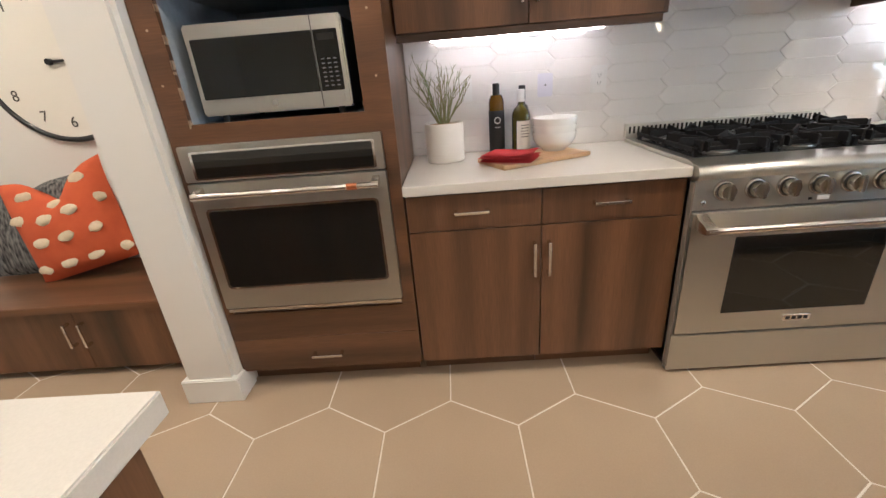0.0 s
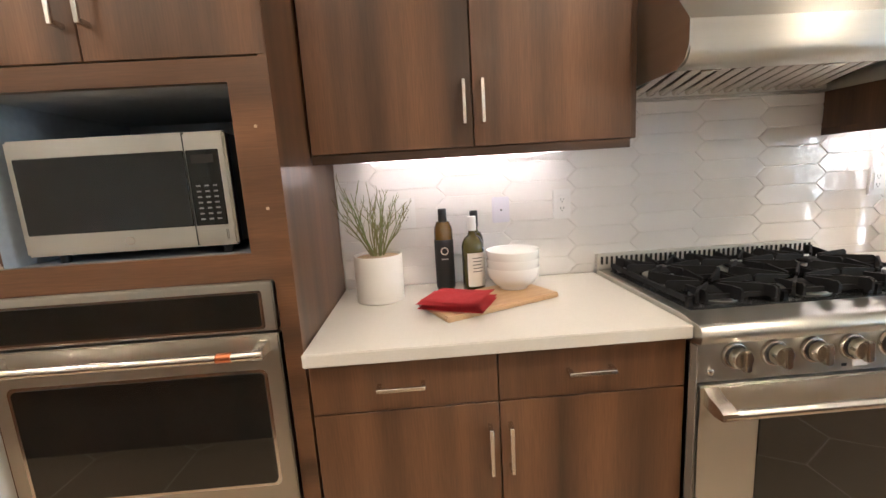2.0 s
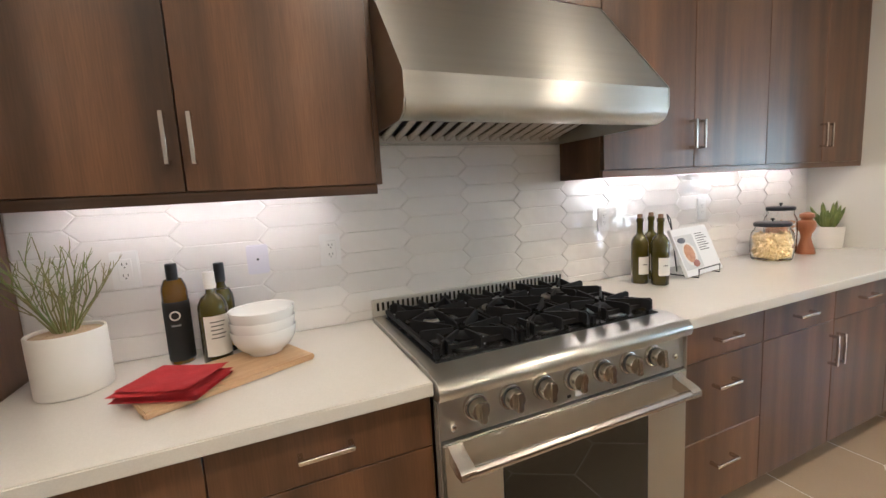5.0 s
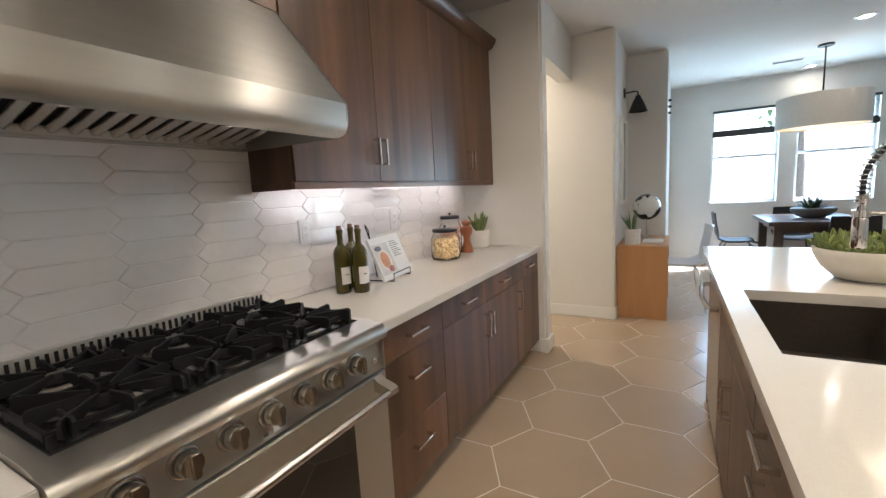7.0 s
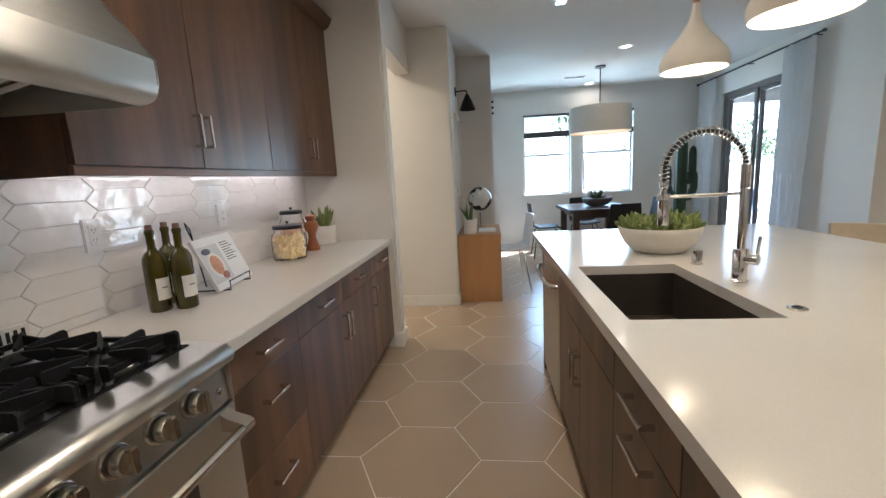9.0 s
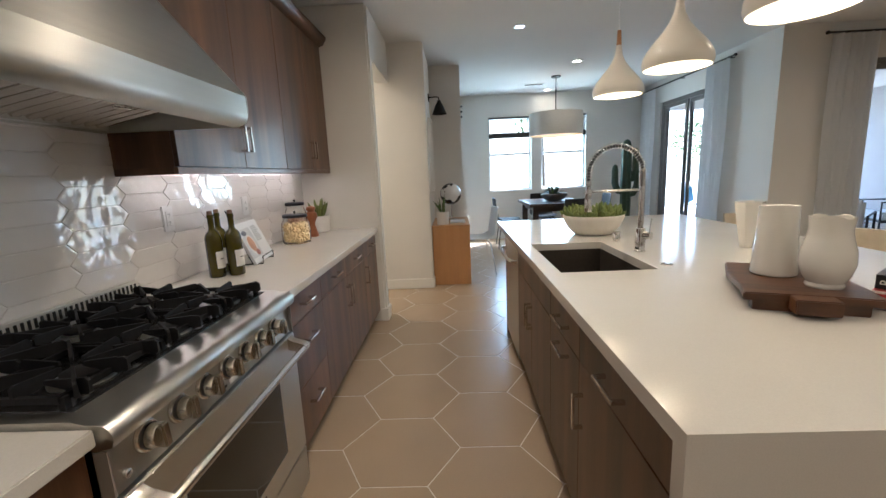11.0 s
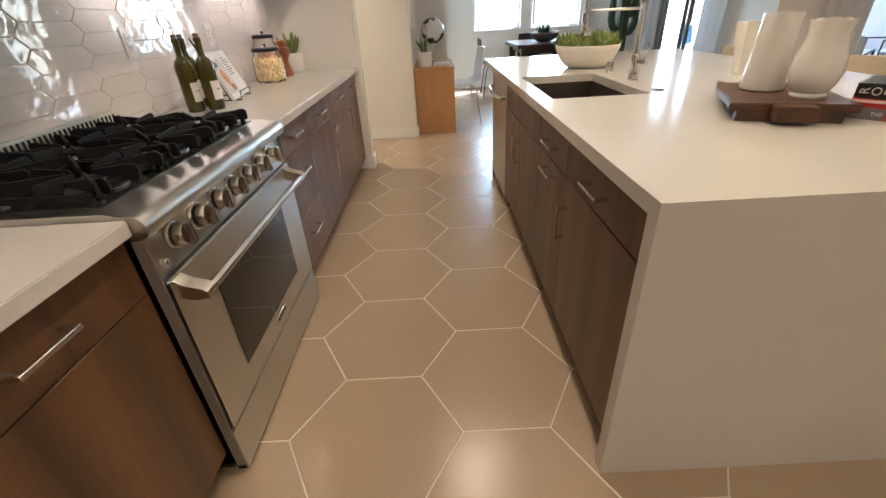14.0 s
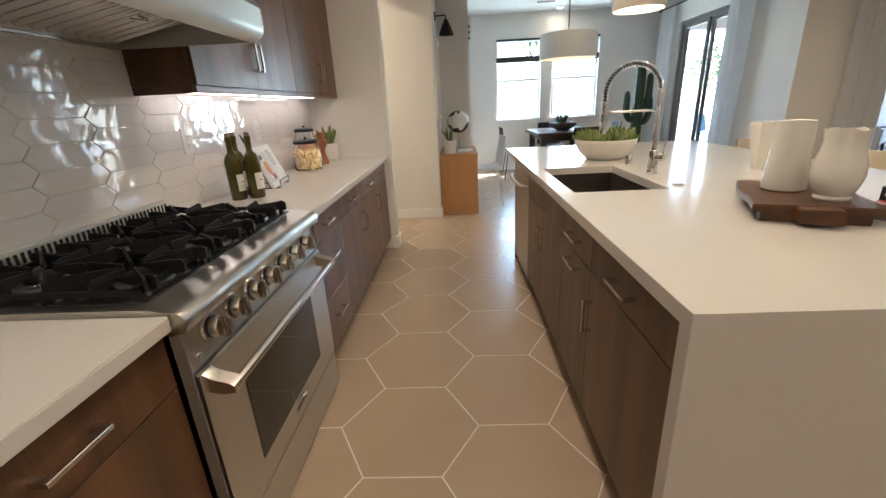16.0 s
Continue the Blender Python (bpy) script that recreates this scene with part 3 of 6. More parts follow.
# cooktop with a rounded front nose
prof = [(2.13, 0.88), (2.13, 0.928), (1.575, 0.928), (1.545, 0.920)]
for k in range(9):
    a = radians(90 + 90 * k / 8)
    prof.append((1.527 + 0.03 * math.cos(a), 0.890 + 0.03 * math.sin(a)))
prof += [(1.498, 0.884), (1.503, 0.872), (1.54, 0.864)]
part("cooktop", prism(B(), prof, "x", RX0, RX1), STEEL, rng, "stainless steel cooktop with rounded nose")
part("burner_pan", box(B(), RX0 + 0.035, RX1 - 0.035, 1.60, 2.085, 0.9285, 0.9315), mat("pan_enamel", (0.016, 0.016, 0.017), 0.14, alt=(0.024, 0.024, 0.025), scale=20), rng, "black enamel burner pan")
cp = part("control_panel", prism(B(), [(1.57, 0.87), (1.532, 0.866), (1.524, 0.757), (1.57, 0.757)], "x", RX0 + 0.004, RX1 - 0.004), STEEL, rng, "stainless steel control panel")


def range_knob(x):
    """A stepped knob: bezel ring, dark collar, round body and a broad grip bar."""
    y, z = 1.528, 0.824
    kb = part("knob", lathe(B(), [(0, 0), (0.036, 0), (0.036, 0.004), (0.033, 0.009), (0.029, 0.010), (0, 0.010)], 32), NICKEL, cp, "stepped round steel knob")
    part("collar", lathe(B(), [(0, 0.009), (0.0285, 0.009), (0.0285, 0.016), (0, 0.016)], 28), BLACKP, kb)
    part("body", lathe(B(), [(0, 0.015), (0.0275, 0.015), (0.0265, 0.034), (0.0245, 0.037), (0, 0.037)], 32), KNOBM, kb)
    part("grip", box(B(), -0.0105, 0.0105, -0.028, 0.028, 0.034, 0.052, 0.004, 2), KNOBM, kb)
    kb.matrix_basis = Matrix.Translation((x, y, z)) @ Matrix.Rotation(radians(86), 4, "X")


for k in range(7):
    range_knob(0.989 + 0.1072 * k)
for x, z in ((RX0 + 0.042, 0.785), (RX1 - 0.05, 0.80)):
    part("igniter_button", lathe(B(), [(0, 0), (0.009, 0), (0.009, 0.008), (0.006, 0.010), (0, 0.010)], 16, (0, 0, 0)), CHROME, cp).matrix_basis = Matrix.Translation((x, 1.527, z)) @ Matrix.Rotation(radians(86), 4, "X")
dpl = part("data_plate", box(B(), RX0 + 0.435, RX0 + 0.475, 1.5235, 1.53, 0.768, 0.784), WHITEP, cp, "small white data plate")
part("dot", box(B(), RX0 + 0.405, RX0 + 0.418, 1.5235, 1.53, 0.770, 0.778), BLACKP, cp)
# oven door
DYR = 1.512
rd = part("door", box(B(), RX0 + 0.006, RX1 - 0.006, DYR, 1.545, 0.245, 0.752, 0.004), STEEL, rng, "stainless steel oven door")
part("window", box(B(), RX0 + 0.175, RX1 - 0.185, DYR - 0.003, DYR + 0.01, 0.335, 0.652, 0.002, 1), BLACKG, rd, "dark glass oven window")
part("handle", cyl(B(), (RX0 + 0.03, DYR - 0.06, 0.704), (RX1 - 0.045, DYR - 0.06, 0.704), 0.0135, n=20), NICKEL, rd, "round steel towel bar handle")
for x in (RX0 + 0.040, RX1 - 0.055):
    part("bracket", prism(B(), [(DYR - 0.073, 0.696), (DYR - 0.072, 0.714), (DYR - 0.060, 0.722), (DYR - 0.02, 0.734), (DYR, 0.748), (DYR, 0.70), (DYR - 0.04, 0.692)], "x", x - 0.02, x + 0.02), NICKEL, rd)
lg = part("badge", box(B(), rc + 0.02 - 0.052, rc + 0.02 + 0.052, DYR - 0.004, DYR + 0.006, 0.285, 0.312, 0.002, 1), CHROME, rd, "small raised steel maker's plate")
for k in range(4):
    x = rc + 0.02 - 0.034 + k * 0.0226
    part("bar", box(B(), x - 0.007, x + 0.007, DYR - 0.0052, DYR - 0.0035, 0.292, 0.305), BLACKP, lg)
part("kick_panel", box(B(), RX0 + 0.002, RX1 - 0.002, DYR + 0.004, 1.55, 0.07, 0.236, 0.003), STEEL, rng, "stainless steel kick panel")
for x in (RX0 + 0.05, RX1 - 0.05):
    for y in (1.60, 2.05):
        part("leg", cyl(B(), (x, y, FZ), (x, y, 0.11), 0.02, n=12), BLACKP, rng)
part("side_gap", box(B(), RX0 + 0.01, RX1 - 0.01, 1.56, 2.09, 0.07, 0.10), BLACKP, rng)
# back guard with slots
bg = B()
box(bg, RX0 + 0.002, RX1 - 0.002, 2.128, 2.150, 0.93, 0.99)
part("back_guard", bg, GUARD, rng, "slotted stainless steel back guard")
n = 44
for k in range(n):
    x = RX0 + 0.02 + (RX1 - RX0 - 0.04) * k / (n - 1)
    part("slot", box(B(), x - 0.0045, x + 0.0045, 2.1262, 2.129, 0.949, 0.980), DARK, rng)
# burners and grates
for bx in (RX0 + 0.17, rc, RX1 - 0.17):
    for by in (1.70, 1.965):
        bu = part("burner", lathe(B(), [(0.065, 0), (0.065, 0.004), (0.045, 0.008), (0.045, 0.012), (0.0, 0.012)], 24, (bx, by, 0.932)), STEEL, rng, "round gas burner")
        part("cap", lathe(B(), [(0.036, 0), (0.042, 0.004), (0.042, 0.010), (0.030, 0.014), (0, 0.014)], 24, (bx, by, 0.944)), BLACK, bu, "black iron burner cap")


def bar(bm, x0, y0, x1, y1, z0, z1, t=0.011):
    d_ = Vector((x1 - x0, y1 - y0, 0))
    m = Matrix.Translation(((x0 + x1) / 2, (y0 + y1) / 2, (z0 + z1) / 2)) @ Matrix.Rotation(math.atan2(d_.y, d_.x), 4, "Z") @ Matrix.Diagonal((d_.length, t, z1 - z0, 1))
    r_ = bmesh.ops.create_cube(bm, size=1, matrix=m)
    return r_


def fin(bm, x0, y0, x1, y1, z0, z1, t=0.0095):
    """A cast blade: low and pointed at the flame, tall with a cut corner at its outer end."""
    d_ = Vector((x1 - x0, y1 - y0, 0))
    n_, L = Vector((-d_.y, d_.x, 0)).normalized() * t / 2, d_.length
    u = d_ / L
    prof = [(0, z1 - 0.012), (0, z1 - 0.003), (L * 0.25, z1), (L - 0.008, z1 + 0.006), (L, z1 - 0.001), (L, z0 + 0.004), (L - 0.006, z0), (L * 0.5, z0 + 0.008)]
    a_ = [bm.verts.new(Vector((x0, y0, z)) + u * s - n_ * (0.7 if z > z0 + 0.015 else 1)) for s, z in prof]
    b_ = [bm.verts.new(Vector((x0, y0, z)) + u * s + n_ * (0.7 if z > z0 + 0.015 else 1)) for s, z in prof]
    bm.faces.new(a_)
    bm.faces.new(b_[::-1])
    for i in range(len(prof)):
        j = (i + 1) % len(prof)
        bm.faces.new((a_[i], b_[i], b_[j], a_[j]))


GW = (RX1 - RX0 - 0.07) / 3
for k in range(3):
    gx0 = RX0 + 0.035 + k * GW + 0.003
    gx1 = gx0 + GW - 0.006
    cx = (gx0 + gx1) / 2
    bm = B()
    zt, zb = 0.976, 0.956
    y0, y1, ym = 1.605, 2.085, 1.845
    for y in (y0 + 0.03, ym, y1):
        bar(bm, gx0, y, gx1, y, zb - 0.012, zb + 0.002, 0.010)
    for x in (gx0 + 0.006, gx1 - 0.006):
        bar(bm, x, y0 + 0.03, x, y1, zb - 0.012, zb + 0.002, 0.010)
    for by in (1.725, 1.965):
        for a in range(8):
            t = radians(45 * a + 0)
            ex, ey = math.cos(t), math.sin(t)
            lim = min((GW / 2 - 0.004) / max(abs(ex), 1e-6), 0.118 / max(abs(ey), 1e-6))
            fin(bm, cx + ex * 0.028, by + ey * 0.028, cx + ex * lim, by + ey * lim, zb - 0.012, zt)
    # blades that reach the front and the back edge
    for dx in (-0.088, 0.088):
        fin(bm, cx + dx, 1.70, cx + dx * 1.12, y0 - 0.012, zb - 0.010, zt)
        fin(bm, cx + dx, 1.99, cx + dx * 1.12, y1 + 0.004, zb - 0.010, zt)
    fin(bm, cx, 1.66, cx, y0 - 0.014, zb - 0.010, zt)
    for x in (gx0 + 0.01, gx1 - 0.01):
        for y in (y0 + 0.022, y1 - 0.004, ym):
            box(bm, x - 0.007, x + 0.007, y - 0.007, y + 0.007, 0.9316, zt - 0.02)
    part("grate", bm, BLACK, rng, "black cast iron grate", smooth=False)

# ---------------------------------------------------------------- hood
HX0, HX1 = 0.8715, 1.767
hood = thing("range_hood", "large stainless steel wall range hood with baffle filters", "range hood", 0, 0, 0)
outer = [(2.155, 1.565), (2.155, 2.03), (1.885, 2.03), (1.874, 2.022), (1.585, 1.668), (1.585, 1.612)]
for k in range(6):
    a = radians(190 + 55 * k / 5)
    outer.append((1.625 + 0.041 * math.cos(a), 1.604 + 0.041 * math.sin(a)))
outer += [(1.630, 1.562), (1.645, 1.562), (1.645, 1.570), (1.622, 1.600), (1.615, 1.665), (1.890, 2.0), (2.14, 2.0), (2.14, 1.565)]
part("shell", prism(B(), outer, "x", HX0 + 0.004, HX1 - 0.004), HOODS, hood, "brushed stainless steel canopy")
side = [(2.155, 1.564), (2.155, 2.031), (1.884, 2.031), (1.872, 2.024), (1.588, 1.675), (1.583, 1.666), (1.583, 1.610), (1.598, 1.576), (1.628, 1.561)]
for x0 in (HX0, HX1 - 0.0035):
    part("side_panel", prism(B(), side, "x", x0, x0 + 0.0035), HOODS, hood, "stainless steel side cheek")
n = 17
for k in range(n):
    x = HX0 + 0.05 + (HX1 - HX0 - 0.10) * k / (n - 1)
    part("baffle", tube(B(), [(x, 1.675, 1.668), (x, 1.69, 1.672), (x, 2.11, 1.592), (x, 2.122, 1.586)], 0.016, 10, [0.008, 0.016, 0.016, 0.010]), NICKEL, hood, "sloping rounded steel baffle bar")
part("cavity", prism(B(), [(2.138, 1.60), (2.138, 1.625), (1.65, 1.72), (1.65, 1.69)], "x", HX0 + 0.005, HX1 - 0.005), BLACKP, hood)
part("rear_lip", box(B(), HX0 + 0.004, HX1 - 0.004, 2.118, 2.139, 1.572, 1.592), STEEL, hood)
for fx in (HX0 + 0.25, rc + 0.2):
    part("filter_handle", tube(B(), [(fx, 1.90, 1.632), (fx, 1.90, 1.612), (fx + 0.05, 1.88, 1.612), (fx + 0.05, 1.88, 1.636)], 0.004, 8), CHROME, hood)


# ---------------------------------------------------------------- island
IX0, IX1, IY0, IY1 = 0.82, 3.88, -1.13, 0.463
island_top = thing("island_countertop", "thick white quartz island top with waterfall end", "countertop", 0, 0, 0)
SX0, SX1, SY0, SY1 = 1.938, 2.65, -0.028, 0.387
bm = B()
for x0, x1, y0, y1 in ((IX0 + 0.041, SX0, IY0, IY1), (SX1, IX1, IY0, IY1), (SX0, SX1, IY0, SY0), (SX0, SX1, SY1, IY1)):
    box(bm, x0, x1, y0, y1, 0.875, 0.915)
bmesh.ops.remove_doubles(bm, verts=bm.verts, dist=1e-5)
part("slab", bm, QUARTZ, island_top, smooth=False)
part("waterfall_panel", box(B(), IX0, IX0 + 0.041, IY0, IY1, FZ, 0.915), QUARTZ, island_top, "white quartz end panel down to the floor")
IY = 0.445


def island_unit(x0, x1, fronts, label):
    root = thing("island_cabinet", label, "cabinet", x1, IY, 0, 180, "island cabinets")
    w_ = x1 - x0
    part("body", box(B(), 0.001, w_ - 0.001, 0.021, 0.6, 0.15, 0.60), WOOD, root)
    part("upper_rail", box(B(), 0.001, w_ - 0.001, 0.021, 0.05, 0.60, 0.874), WOOD, root)
    part("toe_kick", box(B(), 0.001, w_ - 0.001, 0.095, 0.11, FZ, 0.15), WOODH, root)
    for name, a, b, z0, z1, hd in fronts:
        if hd and hd[0] == "h":
            hd = ("h", x1 - hd[1], hd[2], hd[3])
        elif hd:
            hd = ("v", x1 - hd[1], hd[2], hd[3])
        front(root, name, x1 - b, x1 - a, z0, z1, WOOD, hd)
    return root


island_unit(0.861, 1.47, [("drawer", 0.861, 1.47, DZ, TOPZ, ("h", 1.175, 0.80, 0.14)), ("door", 0.861, 1.47, BOTZ, DZ, ("v", 1.43, 0.515, 0.64))], "dark walnut island cabinet with one drawer above a door")
island_unit(1.47, 1.88, [("drawer", 1.47, 1.88, DZ, TOPZ, ("h", 1.66, 0.80, 0.14)), ("pull_out", 1.47, 1.88, BOTZ, DZ, ("h", 1.66, 0.69, 0.14))], "dark walnut island cabinet with drawer and pull-out front")
island_unit(1.88, 2.78, [("false_front", 1.88, 2.78, DZ, TOPZ, None), ("door", 1.88, 2.33, BOTZ, DZ, ("v", 2.302, 0.515, 0.645)), ("door", 2.33, 2.78, BOTZ, DZ, ("v", 2.358, 0.515, 0.645))], "dark walnut sink cabinet with two doors")
solid("end_panel", box(B(), 3.40, 3.44, -0.16, IY, FZ, 0.874), WOOD, "dark walnut panel at the island's end", "panel")
solid("island_back_panel", box(B(), 0.861, 3.44, -0.80, -0.76, FZ, 0.874), WOOD, "dark walnut back panel of the island", "panel")
dw = thing("dishwasher", "stainless steel dishwasher with a curved bar handle", "dishwasher", 3.398, IY, 0, 180)
part("body", box(B(), 0.004, 0.614, 0.03, 0.57, 0.02, 0.868), BLACKP, dw)
dd = part("door", box(B(), 0.006, 0.612, 0, 0.03, 0.11, 0.868, 0.004), STEEL, dw, "stainless steel door")
part("handle", tube(B(), [(0.04, -0.002, 0.775), (0.045, -0.03, 0.775), (0.12, -0.048, 0.775), (0.31, -0.056, 0.775), (0.50, -0.048, 0.775), (0.573, -0.03, 0.775), (0.578, -0.002, 0.775)], 0.012, 12), NICKEL, dd, "curved steel bar handle")
part("toe_kick", box(B(), 0.01, 0.608, 0.05, 0.06, FZ, 0.105), BLACKP, dw)

# sink
SINKM = mat("dark_composite", (0.045, 0.037, 0.029), 0.42, alt=(0.034, 0.028, 0.022), scale=60, bump=0.05, bump_scale=300)
sink = thing("undermount_sink", "dark brown composite undermount sink", "sink", 0, 0, 0)
bm = B()
t = 0.008
box(bm, SX0 - t, SX0, SY0 - t, SY1 + t, 0.68, 0.8745)
box(bm, SX1, SX1 + t, SY0 - t, SY1 + t, 0.68, 0.8745)
box(bm, SX0, SX1, SY0 - t, SY0, 0.68, 0.8745)
box(bm, SX0, SX1, SY1, SY1 + t, 0.68, 0.8745)
box(bm, SX0 - t, SX1 + t, SY0 - t, SY1 + t, 0.665, 0.68)
part("basin", bm, SINKM, sink, smooth=False)
part("drain", lathe(B(), [(0.05, 0), (0.05, 0.004), (0.038, 0.005), (0.03, 0.001), (0, 0.001)], 24, (2.29, 0.20, 0.6802)), CHROME, sink, "chrome drain")

# second island at the start of the walk
solid("countertop", box(B(), -2.4, -0.336, -0.75, 0.545, 0.876, 0.915, 0.003), QUARTZ, "white quartz top of a second island", "countertop")
solid("second_island", box(B(), -2.3, -0.366, -0.65, 0.515, FZ, 0.8755, 0.002), WOOD, "dark walnut base of a second island", "cabinet")


# ---------------------------------------------------------------- windows and doors
FRAME = mat("white_vinyl", (0.74, 0.76, 0.78), 0.35)
BRONZE = mat("dark_bronze", (0.17, 0.165, 0.16), 0.35, 0.3)


def window(idx, y0, y1):
    root = thing("window_%d" % idx, "white framed single-hung window, bright outside", "window", FAR, 0, 0, kind="structure")
    t_ = 0.035
    z0, z1 = WZ
    zm = 1.66
    bm = B()
    for a, b, c, d_ in ((y0, y0 + t_, z0, z1), (y1 - t_, y1, z0, z1), (y0 + t_, y1 - t_, z0, z0 + t_), (y0 + t_, y1 - t_, z1 - t_, z1)):
        box(bm, 0.07, 0.13, a, b, c, d_)
    part("window_frame", bm, FRAME, root, smooth=False)
    part("meeting_rail", box(B(), 0.075, 0.125, y0 + t_, y1 - t_, zm - 0.02, zm + 0.02), FRAME, root)
    for a, b in ((z0 + t_, zm - 0.02), (zm + 0.02, z1 - t_)):
        pn = part("pane", box(B(), 0.098, 0.102, y0 + t_, y1 - t_, a, b), PANE, root)
        pn.visible_shadow = False
    part("window_sill", box(B(), -0.012, 0.07, y0 + 0.001, y1 - 0.001, z0 - 0.02, z0 - 0.001, 0.003), TRIM, root)


window(1, *W1)
window(2, *W2)


def slider(idx, root_pose, w_, panels, label):
    """A sliding door in its own frame: x along the width, y outwards."""
    root = thing("sliding_door_%d" % idx, label, "sliding door", kind="structure")
    root.matrix_basis = root_pose
    t_ = 0.06
    bm = B()
    box(bm, 0, t_, 0.03, 0.13, 0, SZ)
    box(bm, w_ - t_, w_, 0.03, 0.13, 0, SZ)
    box(bm, t_, w_ - t_, 0.03, 0.13, SZ - t_, SZ)
    box(bm, t_, w_ - t_, 0.03, 0.13, 0, 0.05)
    part("door_frame", bm, BRONZE, root, smooth=False)
    pw = (w_ - 2 * t_) / panels
    for k in range(panels):
        a = t_ + k * pw
        b = a + pw
        yo = 0.045 + 0.04 * (k % 2)
        leaf = part("leaf", frame_ring(B(), a, b, 0.05, SZ - t_, yo, yo + 0.035, 0.055), BRONZE, root, "dark bronze door leaf", smooth=False)
        pn = part("pane", box(B(), a + 0.055, b - 0.055, yo + 0.015, yo + 0.019, 0.085, SZ - t_ - 0.055), PANE, leaf)
        pn.visible_shadow = False


slider(1, pose(S1[1], SOUTH, 0, 0, 0, 180), S1[1] - S1[0], 2, "dark framed sliding glass patio door in the dining room")
slider(2, pose(EAST, S2[1], 0, 0, 0, -90), S2[1] - S2[0], 3, "dark framed sliding glass patio door in the great room")

# ---------------------------------------------------------------- outside
GRND = mat("patio_concrete", (0.62, 0.60, 0.56), 0.8, alt=(0.50, 0.48, 0.45), scale=1.2, bump=0.1, bump_scale=30)
solid("ground", box(B(), -900, 900, -900, 900, -0.4, -0.16), mat("dry_ground", (0.32, 0.28, 0.20), 0.9, alt=(0.24, 0.24, 0.14), scale=0.3, bump=0.2, bump_scale=3), "pale dry ground outside", "ground", "structure")
slab("patio_floor", EAST + 0.17, 14, -12, SOUTH - 0.17, -0.155, -0.03, GRND, "pale concrete patio", "patio")
slab("patio_roof", EAST + 0.17, 9.2, -7.4, SOUTH - 0.17, 2.62, 2.8, mat("patio_soffit", (0.55, 0.55, 0.54), 0.8), "flat white soffit over the patio", "roof")
slab("patio_beam", 8.95, 9.2, -7.2, SOUTH - 0.17, 2.4, 2.62, mat("patio_soffit"), "white beam at the patio's edge", "beam")
slab("patio_post", 8.9, 9.2, -5.4, -5.1, -0.03, 2.4, mat("patio_soffit"), "white square patio post", "post")

# ---------------------------------------------------------------- lamps
WARM = (1.0, 0.745, 0.475)
BULB = glow("lamp_glow", (1.0, 0.84, 0.64), 1.8)


def downlight(x, y, power, size=0.06, spot=True):
    root = thing("recessed_light", "round white recessed ceiling light, all but two added as fill", "ceiling light", x, y, H, 0, "recessed lights")
    part("trim_ring", lathe(B(), [(0.05, -0.001), (0.085, -0.001), (0.085, -0.006), (0.055, -0.008), (0.05, -0.001)], 32, close=False), WHITEP, root)
    part("lens", lathe(B(), [(0, -0.0035), (0.05, -0.0035), (0.05, -0.0015), (0, -0.0015)], 32), BULB, root, "glowing lens")
    if power:
        l = bpy.data.lights.new("downlight", "AREA")
        l.shape, l.size, l.energy, l.color = "DISK", 0.11, power, WARM
        l.spread = radians(168)
        o = new("downlight", l)
        o.matrix_world = look((x, y, H - 0.012), (x, y, 0))
    return root


# the first two belong to the dining room; the others are added, unseen fill
for x, y in ((6.05, -0.85), (7.97, -0.88), (-0.15, 0.68), (1.1, 0.68), (2.5, 0.68), (-1.2, 0.4), (-2.1, 1.25), (4.48, 2.5)):
    downlight(x, y, DOWN_W * (2.8 if y > 2 else 0.2 if x > 7 else 0.3 if x > 5 else 0.5 if -0.5 < x < 0 else 1.7 if x > 2 else 1.25 if 1 < x < 1.5 else 2.0 if x < -2 else 1))
# more added fill over the great room, brightening the cabinet fronts and uppers
for x, y in ((1.1, -1.9), (2.9, -1.9), (-1.2, -2.2), (0.3, -4.6), (2.9, -4.6), (-2.6, -0.6)):
    downlight(x, y, (1.5 if y < -1 else 1.0) * DOWN_W)


# ---------------------------------------------------------------- small helpers for things
def text_mesh(name, body, size, material, depth=0.0006, align="CENTER"):
    cu = bpy.data.curves.new(name, "FONT")
    cu.body, cu.size, cu.extrude, cu.align_x, cu.align_y = body, size, depth, align, "CENTER"
    tmp = bpy.data.objects.new(name, cu)
    me_ = bpy.data.meshes.new_from_object(tmp)
    bpy.data.objects.remove(tmp)
    bpy.data.curves.remove(cu)
    me_.materials.clear()
    me_.materials.append(material)
    return me_


def text_part(name, body, size, material, parent, m, label=""):
    ob = new(name, text_mesh(name, body, size, material))
    ob.parent = parent
    ob.matrix_basis = m
    return tagged(ob, label)


def leaf_blade(bm, base, tip, w_, bend=0.0, n=5):
    """A tapered, folded blade from base to tip, sagging by bend."""
    a, b = Vector(base), Vector(tip)
    d_ = b - a
    side = d_.cross(Vector((0.3, 0.2, 1))).normalized() if d_.cross(Vector((0.3, 0.2, 1))).length > 1e-4 else Vector((1, 0, 0))
    nor = d_.cross(side).normalized()
    prev = None
    for k in range(n + 1):
        t = k / n
        c = a + d_ * t - Vector((0, 0, bend * math.sin(math.pi * t / 2) ** 2)) * t
        ww = w_ * (1 - t) ** 0.6 * (0.6 + 0.8 * math.sin(math.pi * min(1, t + 0.15)) * 0.5) + 0.0003
        row = [bm.verts.new(c - side * ww), bm.verts.new(c + nor * ww * 0.5), bm.verts.new(c + side * ww), bm.verts.new(c - nor * ww * 0.3)]
        if prev:
            for i in range(4):
                bm.faces.new((prev[i], prev[(i + 1) % 4], row[(i + 1) % 4], row[i]))
        else:
            bm.faces.new(row[::-1])
        prev = row
    bm.faces.new(prev)


